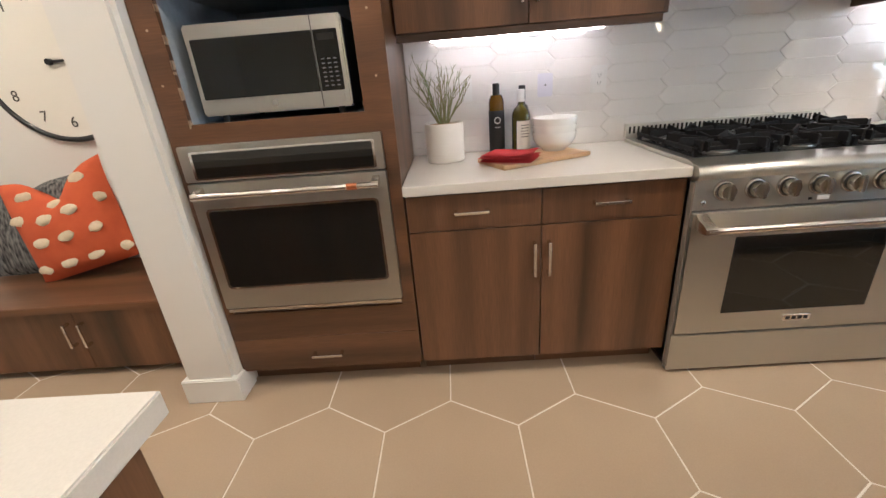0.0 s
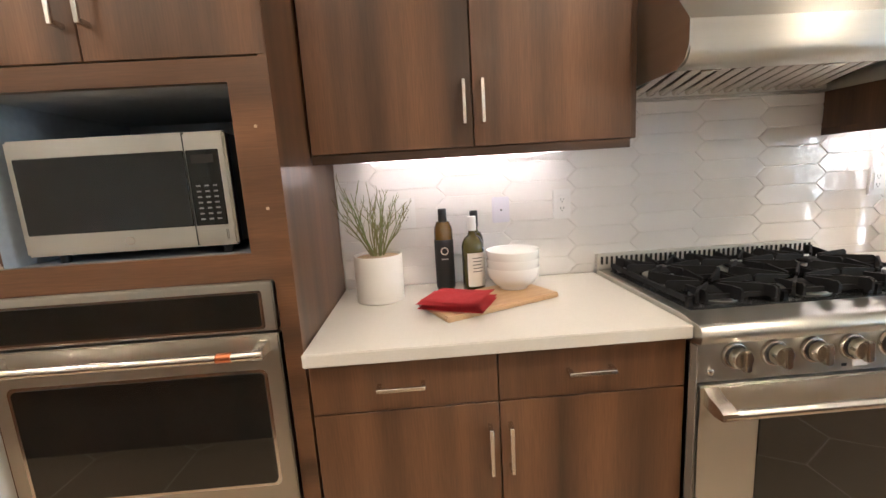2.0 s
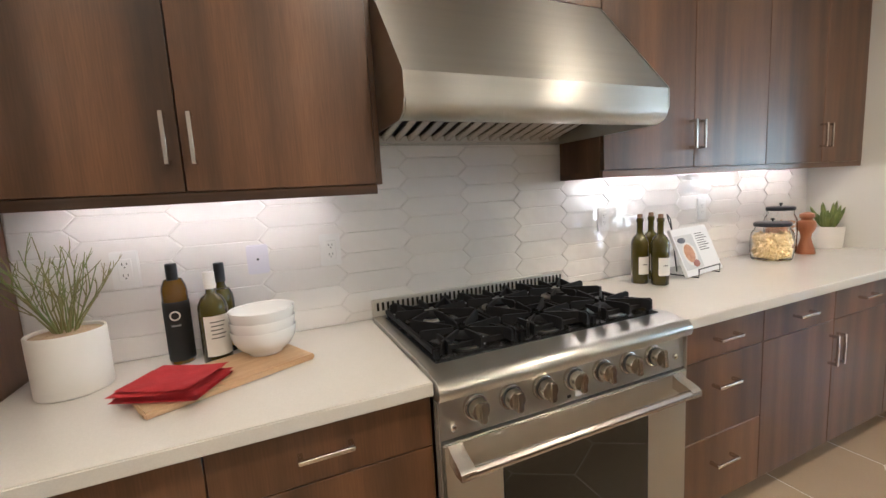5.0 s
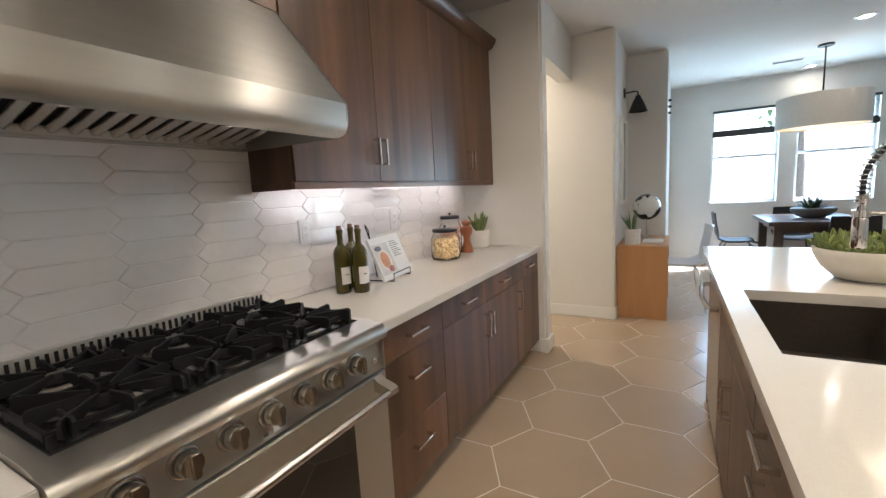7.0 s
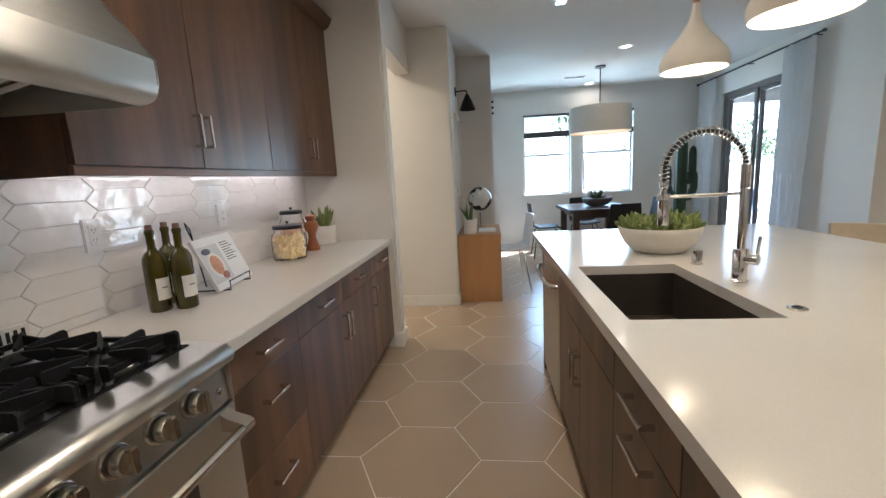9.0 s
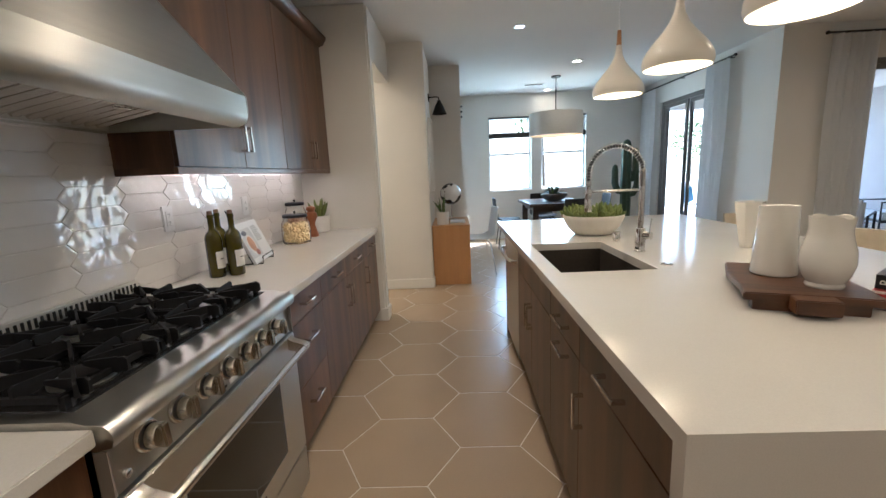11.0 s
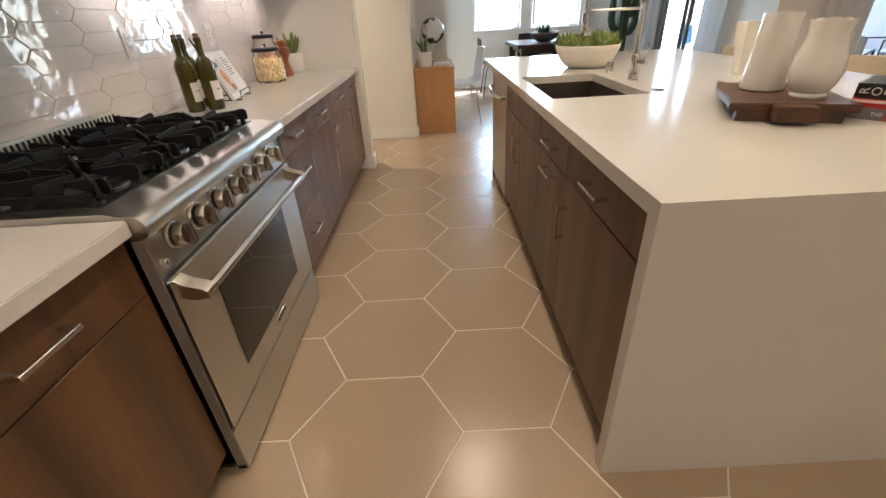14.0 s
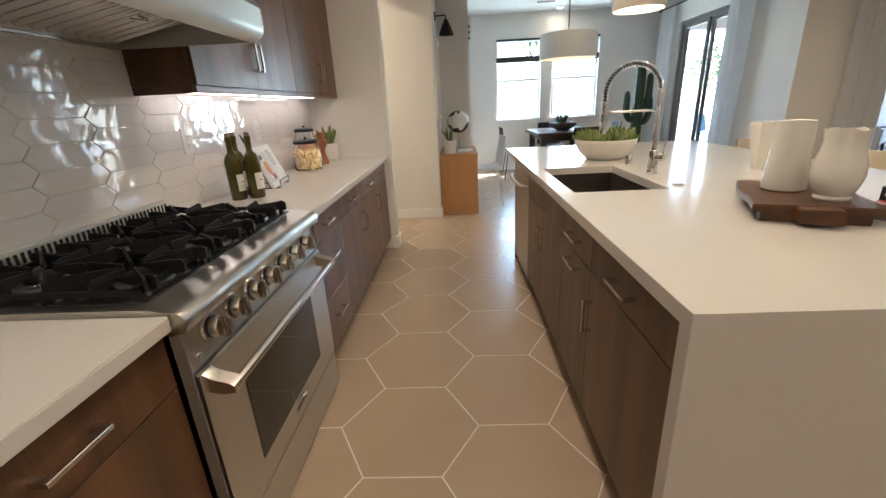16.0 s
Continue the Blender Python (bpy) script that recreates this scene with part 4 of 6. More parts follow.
GREEN = mat("leaf_green", (0.075, 0.13, 0.04), 0.5, alt=(0.11, 0.17, 0.055), scale=12, fine=0.1)
GRASS = mat("grass_green", (0.13, 0.20, 0.05), 0.5, alt=(0.25, 0.25, 0.09), scale=14)
SUCC = mat("succulent_green", (0.10, 0.145, 0.03), 0.5, alt=(0.20, 0.235, 0.06), scale=24, rand=0.2)
CACT = mat("cactus_green", (0.03, 0.06, 0.03), 0.6, alt=(0.02, 0.042, 0.022), scale=9)
SOIL = mat("pebbles", (0.50, 0.38, 0.25), 0.9, alt=(0.35, 0.25, 0.16), scale=60, bump=0.6, bump_scale=120)
POT = mat("matte_white_pot", (0.76, 0.73, 0.69), 0.55, alt=(0.72, 0.69, 0.65), scale=8)


def pot_shape(r0, r1, h, t=0.006):
    return lathe(B(), [(0, 0), (r0 - 0.004, 0), (r0, 0.004), (r1, h - 0.003), (r1 - 0.002, h), (r1 - t, h - 0.002), (r1 - t, h - 0.02), (0, h - 0.02)], 40)


# ---------------------------------------------------------------- left counter
random.seed(11)
gp = thing("grass_plant", "thin green grass plant in a white cylindrical pot", "plant", 0.035, 1.985, 0.915)
part("pot", pot_shape(0.083, 0.084, 0.163), POT, gp, "matte white cylindrical pot")
part("soil", lathe(B(), [(0, 0.144), (0.077, 0.144), (0.076, 0.154), (0.04, 0.159), (0, 0.160)], 24), SOIL, gp, "tan pebbles")
TWIG = mat("twig_olive", (0.17, 0.19, 0.055), 0.55, alt=(0.24, 0.20, 0.075), scale=18)


def twig(bm, p, d_, ln, r, depth):
    """A kinked thin stem that forks into shorter ones."""
    pts = [Vector(p)]
    for i in range(5):
        d_ = (d_ + Vector((random.uniform(-1, 1), random.uniform(-1, 1), random.uniform(-0.3, 0.5))) * 0.16).normalized()
        pts.append(pts[-1] + d_ * ln / 5)
    tube(bm, pts, r, 5, [r * (1 - 0.12 * i) for i in range(6)])
    if depth:
        for i in (2, 3, 4):
            if random.random() < 0.62:
                a = random.uniform(0, 6.28)
                twig(bm, pts[i], (d_ + Vector((math.cos(a), math.sin(a), 0.25)) * 0.62).normalized(), ln * random.uniform(0.25, 0.45), r * 0.7, depth - 1)


for k in range(26):
    a = 2.4 * k + random.uniform(-0.4, 0.4)
    out = 0.10 + 0.50 * (k / 25) ** 0.8
    bm = B()
    twig(bm, (0.018 * math.cos(a), 0.018 * math.sin(a), 0.150), Vector((out * math.cos(a), out * math.sin(a) * 0.8, 1)).normalized(), random.uniform(0.15, 0.27) * (1.05 - 0.25 * out), 0.0026, 2)
    part("stem", bm, TWIG if k % 3 else GRASS, gp)

BOARD = mat("maple_board", (0.58, 0.40, 0.23), 0.5, alt=(0.48, 0.31, 0.17), scale=3, stretch=(1, 14, 4), fine=0.08, bump_scale=40)
cb = solid("cutting_board", box(B(), -0.21, 0.21, -0.105, 0.105, 0, 0.017, 0.004), BOARD, "pale maple wooden cutting board on the counter", "cutting board", at=(0.40, 1.86, 0.9153), rz=24.8)

REDC = mat("red_linen", (0.42, 0.018, 0.022), 0.85, alt=(0.34, 0.012, 0.016), scale=30, bump=0.35, bump_scale=350)
nk = thing("napkin_stack", "stack of folded red linen napkins", "napkins", 0.29, 1.795, 0.9335, -27)
random.seed(5)
for k in range(4):
    bm = B()
    nx, ny = 14, 10
    ox, oy, rot = random.uniform(-0.008, 0.008), random.uniform(-0.008, 0.008), random.uniform(-0.06, 0.06)
    sx, sy = 0.105 - 0.003 * k, 0.082 - 0.002 * k
    for s in (0, 1):
        g_ = []
        for j in range(ny + 1):
            row = []
            for i in range(nx + 1):
                u, v = 2 * i / nx - 1, 2 * j / ny - 1
                x, y = u * sx + ox, v * sy + oy
                x, y = x * math.cos(rot) - y * math.sin(rot), x * math.sin(rot) + y * math.cos(rot)
                z = 0.0075 * k + (0.0065 if s else 0.0005) + 0.0028 * (math.sin(5 * u + k) * math.cos(3 * v + k)) * (0.2 + abs(u)) * (0.15 + 0.25 * k) + (0.005 * max(0, u) ** 2 * k * 0.5)
                if max(abs(u), abs(v)) > 0.99:
                    z = 0.0075 * k + 0.0035 + (0.005 * max(0, u) ** 2 * k * 0.5)
                row.append(bm.verts.new((x, y, z)))
            g_.append(row)
        for j in range(ny):
            for i in range(nx):
                bm.faces.new((g_[j][i], g_[j][i + 1], g_[j + 1][i + 1], g_[j + 1][i]))
    bmesh.ops.remove_doubles(bm, verts=bm.verts, dist=1e-5)
    part("napkin", bm, REDC, nk)


def bottle_profile(r, h, shoulder, neck_r, neck_z):
    return [(0, 0.004), (r * 0.6, 0.0), (r - 0.003, 0.0), (r, 0.004), (r, shoulder), (r * 0.93, shoulder + 0.014), (r * 0.70, shoulder + 0.032), (neck_r * 1.25, neck_z - 0.01), (neck_r, neck_z), (neck_r, h - 0.012), (neck_r + 0.0015, h - 0.010), (neck_r + 0.0015, h)]


OLIVE = glass("olive_glass", (0.10, 0.12, 0.012), 0.02)
OLIVE2 = mat("dark_olive_glass", (0.085, 0.068, 0.006), 0.05, spec=0.5, coat=0.3, alt=(0.016, 0.014, 0.002), scale=7, stretch=(1, 1, 0.4))
AMBER = mat("amber_oil_glass", (0.13, 0.065, 0.006), 0.06, spec=0.7, coat=0.6)
LABW = mat("paper_label", (0.72, 0.70, 0.66), 0.7, alt=(0.68, 0.66, 0.61), scale=20)
LABK = mat("black_label", (0.012, 0.012, 0.012), 0.6)
CORK = mat("cork", (0.22, 0.13, 0.085), 0.9, alt=(0.16, 0.09, 0.06), scale=80)
INK = mat("label_ink", (0.10, 0.10, 0.10), 0.7)


def wrap(r, z0, z1, a0, a1, n_=20, t=0.0012):
    bm = B()
    rows = []
    for rr, flip in ((r + t, 0), (r + 0.0002, 1)):
        rows.append([[bm.verts.new((rr * math.cos(radians(a0 + (a1 - a0) * i / n_)), rr * math.sin(radians(a0 + (a1 - a0) * i / n_)), z)) for i in range(n_ + 1)] for z in (z0, z1)])
    for lo, hi in rows:
        for i in range(n_):
            bm.faces.new((lo[i], lo[i + 1], hi[i + 1], hi[i]))
    (ol, oh), (il, ih) = rows
    for i in range(n_):
        bm.faces.new((ol[i], il[i], il[i + 1], ol[i + 1]))
        bm.faces.new((oh[i], oh[i + 1], ih[i + 1], ih[i]))
    return bm


def bottle(label, x, y, z, r, h, shoulder, neck_r, neck_z, body_mat, cap, lab, facing=-90, group=""):
    root = thing("bottle", label, "bottle", x, y, z, 0, group)
    part("glass_body", lathe(B(), bottle_profile(r, h, shoulder, neck_r, neck_z), 32), body_mat, root)
    cm, cr, c0, c1 = cap
    part("cap", lathe(B(), [(0, c0), (cr, c0), (cr, c1 - 0.002), (cr - 0.002, c1), (0, c1)], 24), cm, root)
    for lm, z0, z1, half in lab:
        part("label", wrap(r, z0, z1, facing - half, facing + half), lm, root)
    return root


b1 = bottle("tall olive oil bottle with black label", 0.272, 2.055, 0.9152, 0.034, 0.285, 0.222, 0.0125, 0.245, AMBER, (BLACKP, 0.0155, 0.247, 0.302), [(LABK, 0.012, 0.19, 150)])
cz = 0.15
pts = [(0.0125 * math.cos(2 * math.pi * k / 24), 0.0125 * math.sin(2 * math.pi * k / 24)) for k in range(24)]
bm = tube(B(), [((0.0360) * math.cos(radians(-90) + px_ / 0.036), (0.0360) * math.sin(radians(-90) + px_ / 0.036), cz + pz_) for px_, pz_ in pts], 0.0022, 6, closed=True)
part("emblem", bm, LABW, b1, "pale ring on the label")
part("print", wrap(0.0352, 0.118, 0.123, -110, -70), mat("grey_print", (0.3, 0.3, 0.3), 0.6), b1)
b2 = bottle("green wine bottle with white label and white capsule", 0.372, 2.005, 0.9152, 0.040, 0.27, 0.165, 0.013, 0.215, OLIVE2, (WHITEP, 0.0158, 0.222, 0.272), [(LABW, 0.025, 0.145, 55)], facing=-70)
for k in range(5):
    part("print", wrap(0.0412, 0.126 - 0.012 * k, 0.129 - 0.012 * k, -100 + 3 * (k % 2), -45 - 5 * (k % 3), 10), INK, b2)
bottle("olive oil bottle with yellow label behind another bottle", 0.392, 2.095, 0.9152, 0.033, 0.27, 0.17, 0.0125, 0.215, OLIVE2, (BLACKP, 0.0152, 0.225, 0.285), [(mat("yellow_label", (0.55, 0.42, 0.05), 0.6), 0.02, 0.11, 80)])

for k in range(3):
    z0 = 0.9328 + 0.029 * k
    prof = [(0, 0.004), (0.038, 0.004), (0.040, 0), (0.044, 0), (0.046, 0.006), (0.066, 0.022), (0.079, 0.045), (0.084, 0.075), (0.0835, 0.078), (0.081, 0.076), (0.076, 0.047), (0.063, 0.026), (0.040, 0.012), (0, 0.0105)]
    solid("bowl", lathe(B(), [(1.1 * r_, z_) for r_, z_ in prof], 48), CERAM, "white ceramic bowl in a nested stack", "bowl", group="stacked bowls", at=(0.505, 1.955, z0))


def outlet(x, z, kind="outlet", y=2.1554):
    root = thing("outlet" if kind == "outlet" else "wall_control", "white duplex outlet on the tiled wall" if kind == "outlet" else "small white square wall sensor plate", "outlet", x, y, z, 0, "wall outlets")
    if kind == "outlet":
        part("cover_plate", box(B(), -0.036, 0.036, -0.006, 0.0055, -0.058, 0.058, 0.003), WHITEP, root)
        part("insert", box(B(), -0.018, 0.018, -0.0085, -0.006, -0.034, 0.034, 0.001, 1), WHITEP, root)
        for dz in (-0.017, 0.017):
            for dx in (-0.006, 0.006):
                part("slot", box(B(), dx - 0.001, dx + 0.001, -0.0092, -0.0084, dz - 0.002, dz + 0.006), BLACKP, root)
            part("slot", cyl(B(), (0, -0.0092, dz - 0.008), (0, -0.0084, dz - 0.008), 0.0022, n=8), BLACKP, root)
    else:
        part("cover_plate", box(B(), -0.034, 0.034, -0.008, 0.0055, -0.05, 0.05, 0.004), mat("pale_lilac_plastic", (0.70, 0.68, 0.76), 0.4), root)
        part("sensor", cyl(B(), (0, -0.009, 0), (0, -0.0075, 0), 0.004, n=12), BLACKP, root)


outlet(0.749, 1.198)
outlet(0.507, 1.191, "plate")
outlet(0.138, 1.2)
outlet(2.049, 1.211)
outlet(2.76, 1.215)

# ---------------------------------------------------------------- right counter
for x, y, lb in ((2.112, 1.995, 40), (2.152, 1.92, 45), (2.225, 2.03, 40)):
    wb = bottle("dark green corked wine bottle with white label", x, y, 0.9152, 0.0375, 0.30, 0.185, 0.0135, 0.235, OLIVE2, (CORK, 0.0115, 0.296, 0.318), [(LABW, 0.045, 0.125, lb)], facing=-105, group="wine bottles")
    part("collar", lathe(B(), [(0.0152, 0.283), (0.0158, 0.284), (0.0158, 0.296), (0.0152, 0.297)], 24, close=False), OLIVE2, wb)
    part("print", wrap(0.0389, 0.088, 0.092, -120, -90, 8), INK, wb)

ck = thing("cookbook_stand", "open cookbook on a black wire stand", "cookbook", 2.47, 1.965, 0.9152, 9)
WIRE = mat("black_wire", (0.02, 0.02, 0.02), 0.4, 0.5)
for x in (-0.10, 0.10):
    part("wire_foot", tube(B(), [(x, -0.055, 0.042), (x, -0.055, 0.003), (x, 0.09, 0.003)], 0.003, 8), WIRE, ck)
part("front_wire", tube(B(), [(-0.10, -0.055, 0.042), (0.10, -0.055, 0.042)], 0.003, 8), WIRE, ck)
part("back_wire", tube(B(), [(-0.10, 0.0, 0.003), (-0.06, 0.115, 0.27), (-0.05, 0.127, 0.295), (-0.04, 0.115, 0.27), (-0.02, 0.09, 0.003)], 0.003, 8), WIRE, ck)
lean = math.atan2(0.115, 0.27)


def lean_box(x0, x1, t0, t1, s0, s1):
    """A box on the leaning plane: x across, s up the slope, t out of it towards the reader."""
    bm = box(B(), x0, x1, -t1, -t0, s0, s1)
    bmesh.ops.transform(bm, matrix=Matrix.Translation((0, -0.028, 0.006)) @ Matrix.Rotation(-lean, 4, "X"), verts=bm.verts)
    return bm


PAPER = mat("page_paper", (0.74, 0.74, 0.74), 0.6, alt=(0.70, 0.70, 0.71), scale=10)
bk = part("book", lean_box(-0.165, 0.165, 0.0, 0.014, 0.0, 0.235), PAPER, ck, "white pages of an open cookbook")
part("photo", lean_box(-0.155, 0.005, 0.0141, 0.0149, 0.03, 0.20), mat("photo_ground", (0.50, 0.51, 0.53), 0.5, alt=(0.62, 0.60, 0.58), scale=9), bk)


def lean_disc(cx, cs, rx, rs, t):
    bm = lathe(B(), [(0, 0), (1, 0), (0.96, 0.0008), (0, 0.0008)], 24)
    m_ = Matrix.Translation((0, -0.028, 0.006)) @ Matrix.Rotation(-lean, 4, "X") @ Matrix.Translation((cx, -t, cs)) @ Matrix.Rotation(radians(90), 4, "X") @ Matrix.Diagonal((rx, rs, 1, 1))
    bmesh.ops.transform(bm, matrix=m_, verts=bm.verts)
    return bm


part("plate_picture", lean_disc(-0.075, 0.105, 0.058, 0.058, 0.0150), mat("plate_print", (0.70, 0.66, 0.62), 0.5), bk)
part("food_picture", lean_disc(-0.078, 0.108, 0.043, 0.045, 0.0158), mat("food_print", (0.45, 0.20, 0.10), 0.5, alt=(0.58, 0.32, 0.18), scale=60), bk)
part("food_picture", lean_disc(-0.05, 0.055, 0.03, 0.018, 0.0152), mat("berry_print", (0.32, 0.12, 0.09), 0.5), bk)
part("dark_picture", lean_disc(-0.105, 0.175, 0.036, 0.014, 0.0152), mat("dark_print", (0.10, 0.10, 0.13), 0.5), bk)
for k in range(8):
    part("text_line", lean_box(0.03, 0.10 + 0.015 * (k % 3), 0.0141, 0.0146, 0.195 - 0.012 * k, 0.199 - 0.012 * k), INK, bk)

LIDM = mat("dark_jar_lid", (0.035, 0.035, 0.042), 0.35, 0.6)


def jar(label, x, y, r, h, fill_mat, n_fill, seed, fr):
    root = thing("glass_jar", label, "jar", x, y, 0.9152, 0, "canisters")
    prof = [(0, 0.004), (r * 0.8, 0), (r * 0.93, 0.003), (r, 0.02), (r * 1.02, h * 0.5), (r * 0.97, h * 0.80), (r * 0.80, h * 0.92), (r * 0.80, h), (r * 0.77, h), (r * 0.77, h * 0.91), (r * 0.94, h * 0.79), (r * 0.985, h * 0.5), (r * 0.965, 0.022), (r * 0.88, 0.008), (0, 0.008)]
    j = part("jar_glass", lathe(B(), prof, 40, close=False), GLASS, root, "clear glass jar")
    j.visible_shadow = False
    ld = part("lid", lathe(B(), [(0, h), (r * 0.86, h), (r * 0.88, h + 0.003), (r * 0.88, h + 0.018), (r * 0.80, h + 0.023), (0, h + 0.024)], 40), LIDM, root, "dark metal lid")
    part("knob", lathe(B(), [(0.004, h + 0.023), (0.004, h + 0.030), (0.009, h + 0.034), (0.009, h + 0.042), (0, h + 0.045)], 20), LIDM, ld)
    random.seed(seed)
    verts_, faces_ = [], []
    src_bm = B()
    tube(src_bm, [(-fr, 0, 0), (-fr * 0.4, fr * 0.35, 0), (fr * 0.4, fr * 0.35, 0), (fr, 0, 0)], fr * 0.55, 7)
    src_bm.verts.index_update()
    sv = [v.co.copy() for v in src_bm.verts]
    sf = [[v.index for v in f.verts] for f in src_bm.faces]
    src_bm.free()
    for k in range(n_fill):
        a, rr = random.uniform(0, 2 * math.pi), r * 0.83 * math.sqrt(random.uniform(0.25, 1))
        c = Vector((rr * math.cos(a), rr * math.sin(a), random.uniform(0.02, h * 0.74)))
        m_ = Matrix.Translation(c) @ Euler([random.uniform(0, 6.28) for _ in range(3)]).to_matrix().to_4x4()
        b0 = len(verts_)
        verts_ += [tuple(m_ @ v) for v in sv]
        faces_ += [[b0 + i for i in f] for f in sf]
    me_ = bpy.data.meshes.new("filling")
    me_.from_pydata(verts_, [], faces_)
    me_.materials.append(fill_mat)
    me_.polygons.foreach_set("use_smooth", [True] * len(me_.polygons))
    o_ = new("filling", me_)
    o_.parent = root
    tagged(o_, kind="stuff")
    part("filling_core", lathe(B(), [(0, 0.012), (r * 0.70, 0.012), (r * 0.72, h * 0.68), (0, h * 0.70)], 24), fill_mat, root)
    return root


jar("clear glass jar of dry pasta with dark lid", 3.09, 1.975, 0.098, 0.185, mat("dry_pasta", (0.72, 0.52, 0.24), 0.5, alt=(0.78, 0.62, 0.36), scale=40), 430, 3, 0.0145)
jar("taller glass jar of red lentils with dark lid", 3.315, 2.055, 0.080, 0.255, mat("red_lentils", (0.50, 0.24, 0.13), 0.6, alt=(0.60, 0.33, 0.2), scale=90), 700, 4, 0.007)
MILLW = mat("mill_wood", (0.36, 0.13, 0.05), 0.35, alt=(0.28, 0.09, 0.035), scale=6, stretch=(6, 6, 1))
solid("pepper_mill", lathe(B(), [(0, 0), (0.044, 0), (0.045, 0.008), (0.041, 0.03), (0.030, 0.065), (0.024, 0.09), (0.027, 0.115), (0.042, 0.145), (0.046, 0.168), (0.040, 0.188), (0.025, 0.198), (0.036, 0.212), (0.034, 0.230), (0.012, 0.240), (0, 0.242)], 32), MILLW, "turned reddish wooden pepper mill", "pepper mill", at=(3.40, 1.965, 0.9152))

sp = thing("succulent_pot", "small green succulent in a white ceramic pot", "plant", 3.69, 1.99, 0.9152)
part("pot", pot_shape(0.070, 0.078, 0.135), POT, sp, "white ceramic pot")
part("soil", lathe(B(), [(0, 0.115), (0.071, 0.115), (0.070, 0.125), (0, 0.128)], 24), SOIL, sp)
random.seed(21)
for k in range(16):
    a = random.uniform(0, 6.28)
    ln, el = random.uniform(0.08, 0.16), random.uniform(0.8, 1.5)
    b0 = Vector((0.02 * math.cos(a), 0.02 * math.sin(a), 0.122))
    d_ = Vector((math.cos(a) * math.cos(el), math.sin(a) * math.cos(el), math.sin(el)))
    pts = [b0 + d_ * ln * t + Vector((0, 0, 0.015 * t * t)) for t in (0, 0.3, 0.6, 0.85, 1)]
    part("leaf", tube(B(), pts, 0.01, 8, [0.008, 0.012, 0.012, 0.008, 0.0015]), SUCC, sp)

# ---------------------------------------------------------------- on the island
fc = thing("faucet", "chrome spring pull-down kitchen faucet", "faucet", 2.335, -0.12, 0.9152)
part("base", lathe(B(), [(0, 0), (0.029, 0), (0.029, 0.004), (0.025, 0.008), (0.025, 0.115), (0.022, 0.12), (0, 0.12)], 32), CHROME, fc)
part("post", cyl(B(), (0, 0, 0.118), (0, 0, 0.40), 0.0145, n=24), CHROME, fc)
lv = part("lever_hub", cyl(B(), (0, 0, 0.085), (-0.045, -0.035, 0.085), 0.019, n=24), CHROME, fc)
part("lever", cyl(B(), (-0.040, -0.031, 0.09), (-0.046, -0.035, 0.17), 0.006, n=12), CHROME, lv)
R_ = 0.135
arc = [(0, 0, 0.37)] + [(0, R_ - R_ * math.cos(math.pi * k / 24), 0.405 + R_ * math.sin(math.pi * k / 24)) for k in range(25)] + [(0, 2 * R_, 0.34)]
part("hose", tube(B(), arc, 0.0075, 10), mat("dark_rubber", (0.03, 0.03, 0.032), 0.5), fc)
# spring round the hose
path = [Vector(p) for p in arc]
cum = [0]
for a, b in zip(path, path[1:]):
    cum.append(cum[-1] + (b - a).length)
coil, turns, per = [], 34, 10
for i in range(turns * per + 1):
    s = cum[-1] * 0.03 + cum[-1] * 0.95 * i / (turns * per)
    j = max(k for k in range(len(cum)) if cum[k] <= s + 1e-9)
    j = min(j, len(path) - 2)
    t = (s - cum[j]) / (cum[j + 1] - cum[j])
    c = path[j].lerp(path[j + 1], t)
    d_ = (path[j + 1] - path[j]).normalized()
    n1 = Vector((1, 0, 0))
    n2 = d_.cross(n1)
    a = 2 * math.pi * i / per
    coil.append(c + 0.0145 * (n1 * math.cos(a) + n2 * math.sin(a)))
part("spring", tube(B(), coil, 0.0023, 6), CHROME, fc, "coiled chrome spring")
bm = B()
for k in range(14):
    lathe(bm, [(0.0145, 0.335 + 0.006 * k), (0.0175, 0.338 + 0.006 * k), (0.0145, 0.341 + 0.006 * k)], 20, close=False)
part("spring_collar", bm, CHROME, fc)
hd_ = part("spray_head", lathe(B(), [(0, 0.215), (0.017, 0.215), (0.019, 0.222), (0.018, 0.30), (0.012, 0.312), (0.010, 0.345), (0.014, 0.35), (0.014, 0.37), (0, 0.372)], 24, (0, 2 * R_, 0)), CHROME, fc)
part("arm", tube(B(), [(0, 0, 0.318), (0, 0.12, 0.318), (0, 2 * R_, 0.318)], 0.0065, 10), CHROME, fc)
part("docking_ring", lathe(B(), [(0.017, 0.308), (0.022, 0.308), (0.022, 0.328), (0.017, 0.328), (0.017, 0.308)], 24, (0, 2 * R_, 0), close=False), CHROME, fc)
solid("air_gap", lathe(B(), [(0, 0), (0.024, 0), (0.024, 0.003), (0.021, 0.005), (0.021, 0.056), (0.017, 0.062), (0, 0.063)], 28), CHROME, "chrome air gap cap on the island", "air gap", at=(2.635, -0.115, 0.9152))
bt = thing("disposal_button", "flat chrome disposal switch button", "button", 2.01, -0.098, 0.9152)
part("ring", lathe(B(), [(0.014, 0), (0.026, 0), (0.026, 0.004), (0.022, 0.006), (0.014, 0.006), (0.014, 0)], 28, close=False), CHROME, bt)
part("cap", lathe(B(), [(0, 0.0), (0.0135, 0.0), (0.0135, 0.004), (0, 0.0045)], 24), BLACKP, bt)

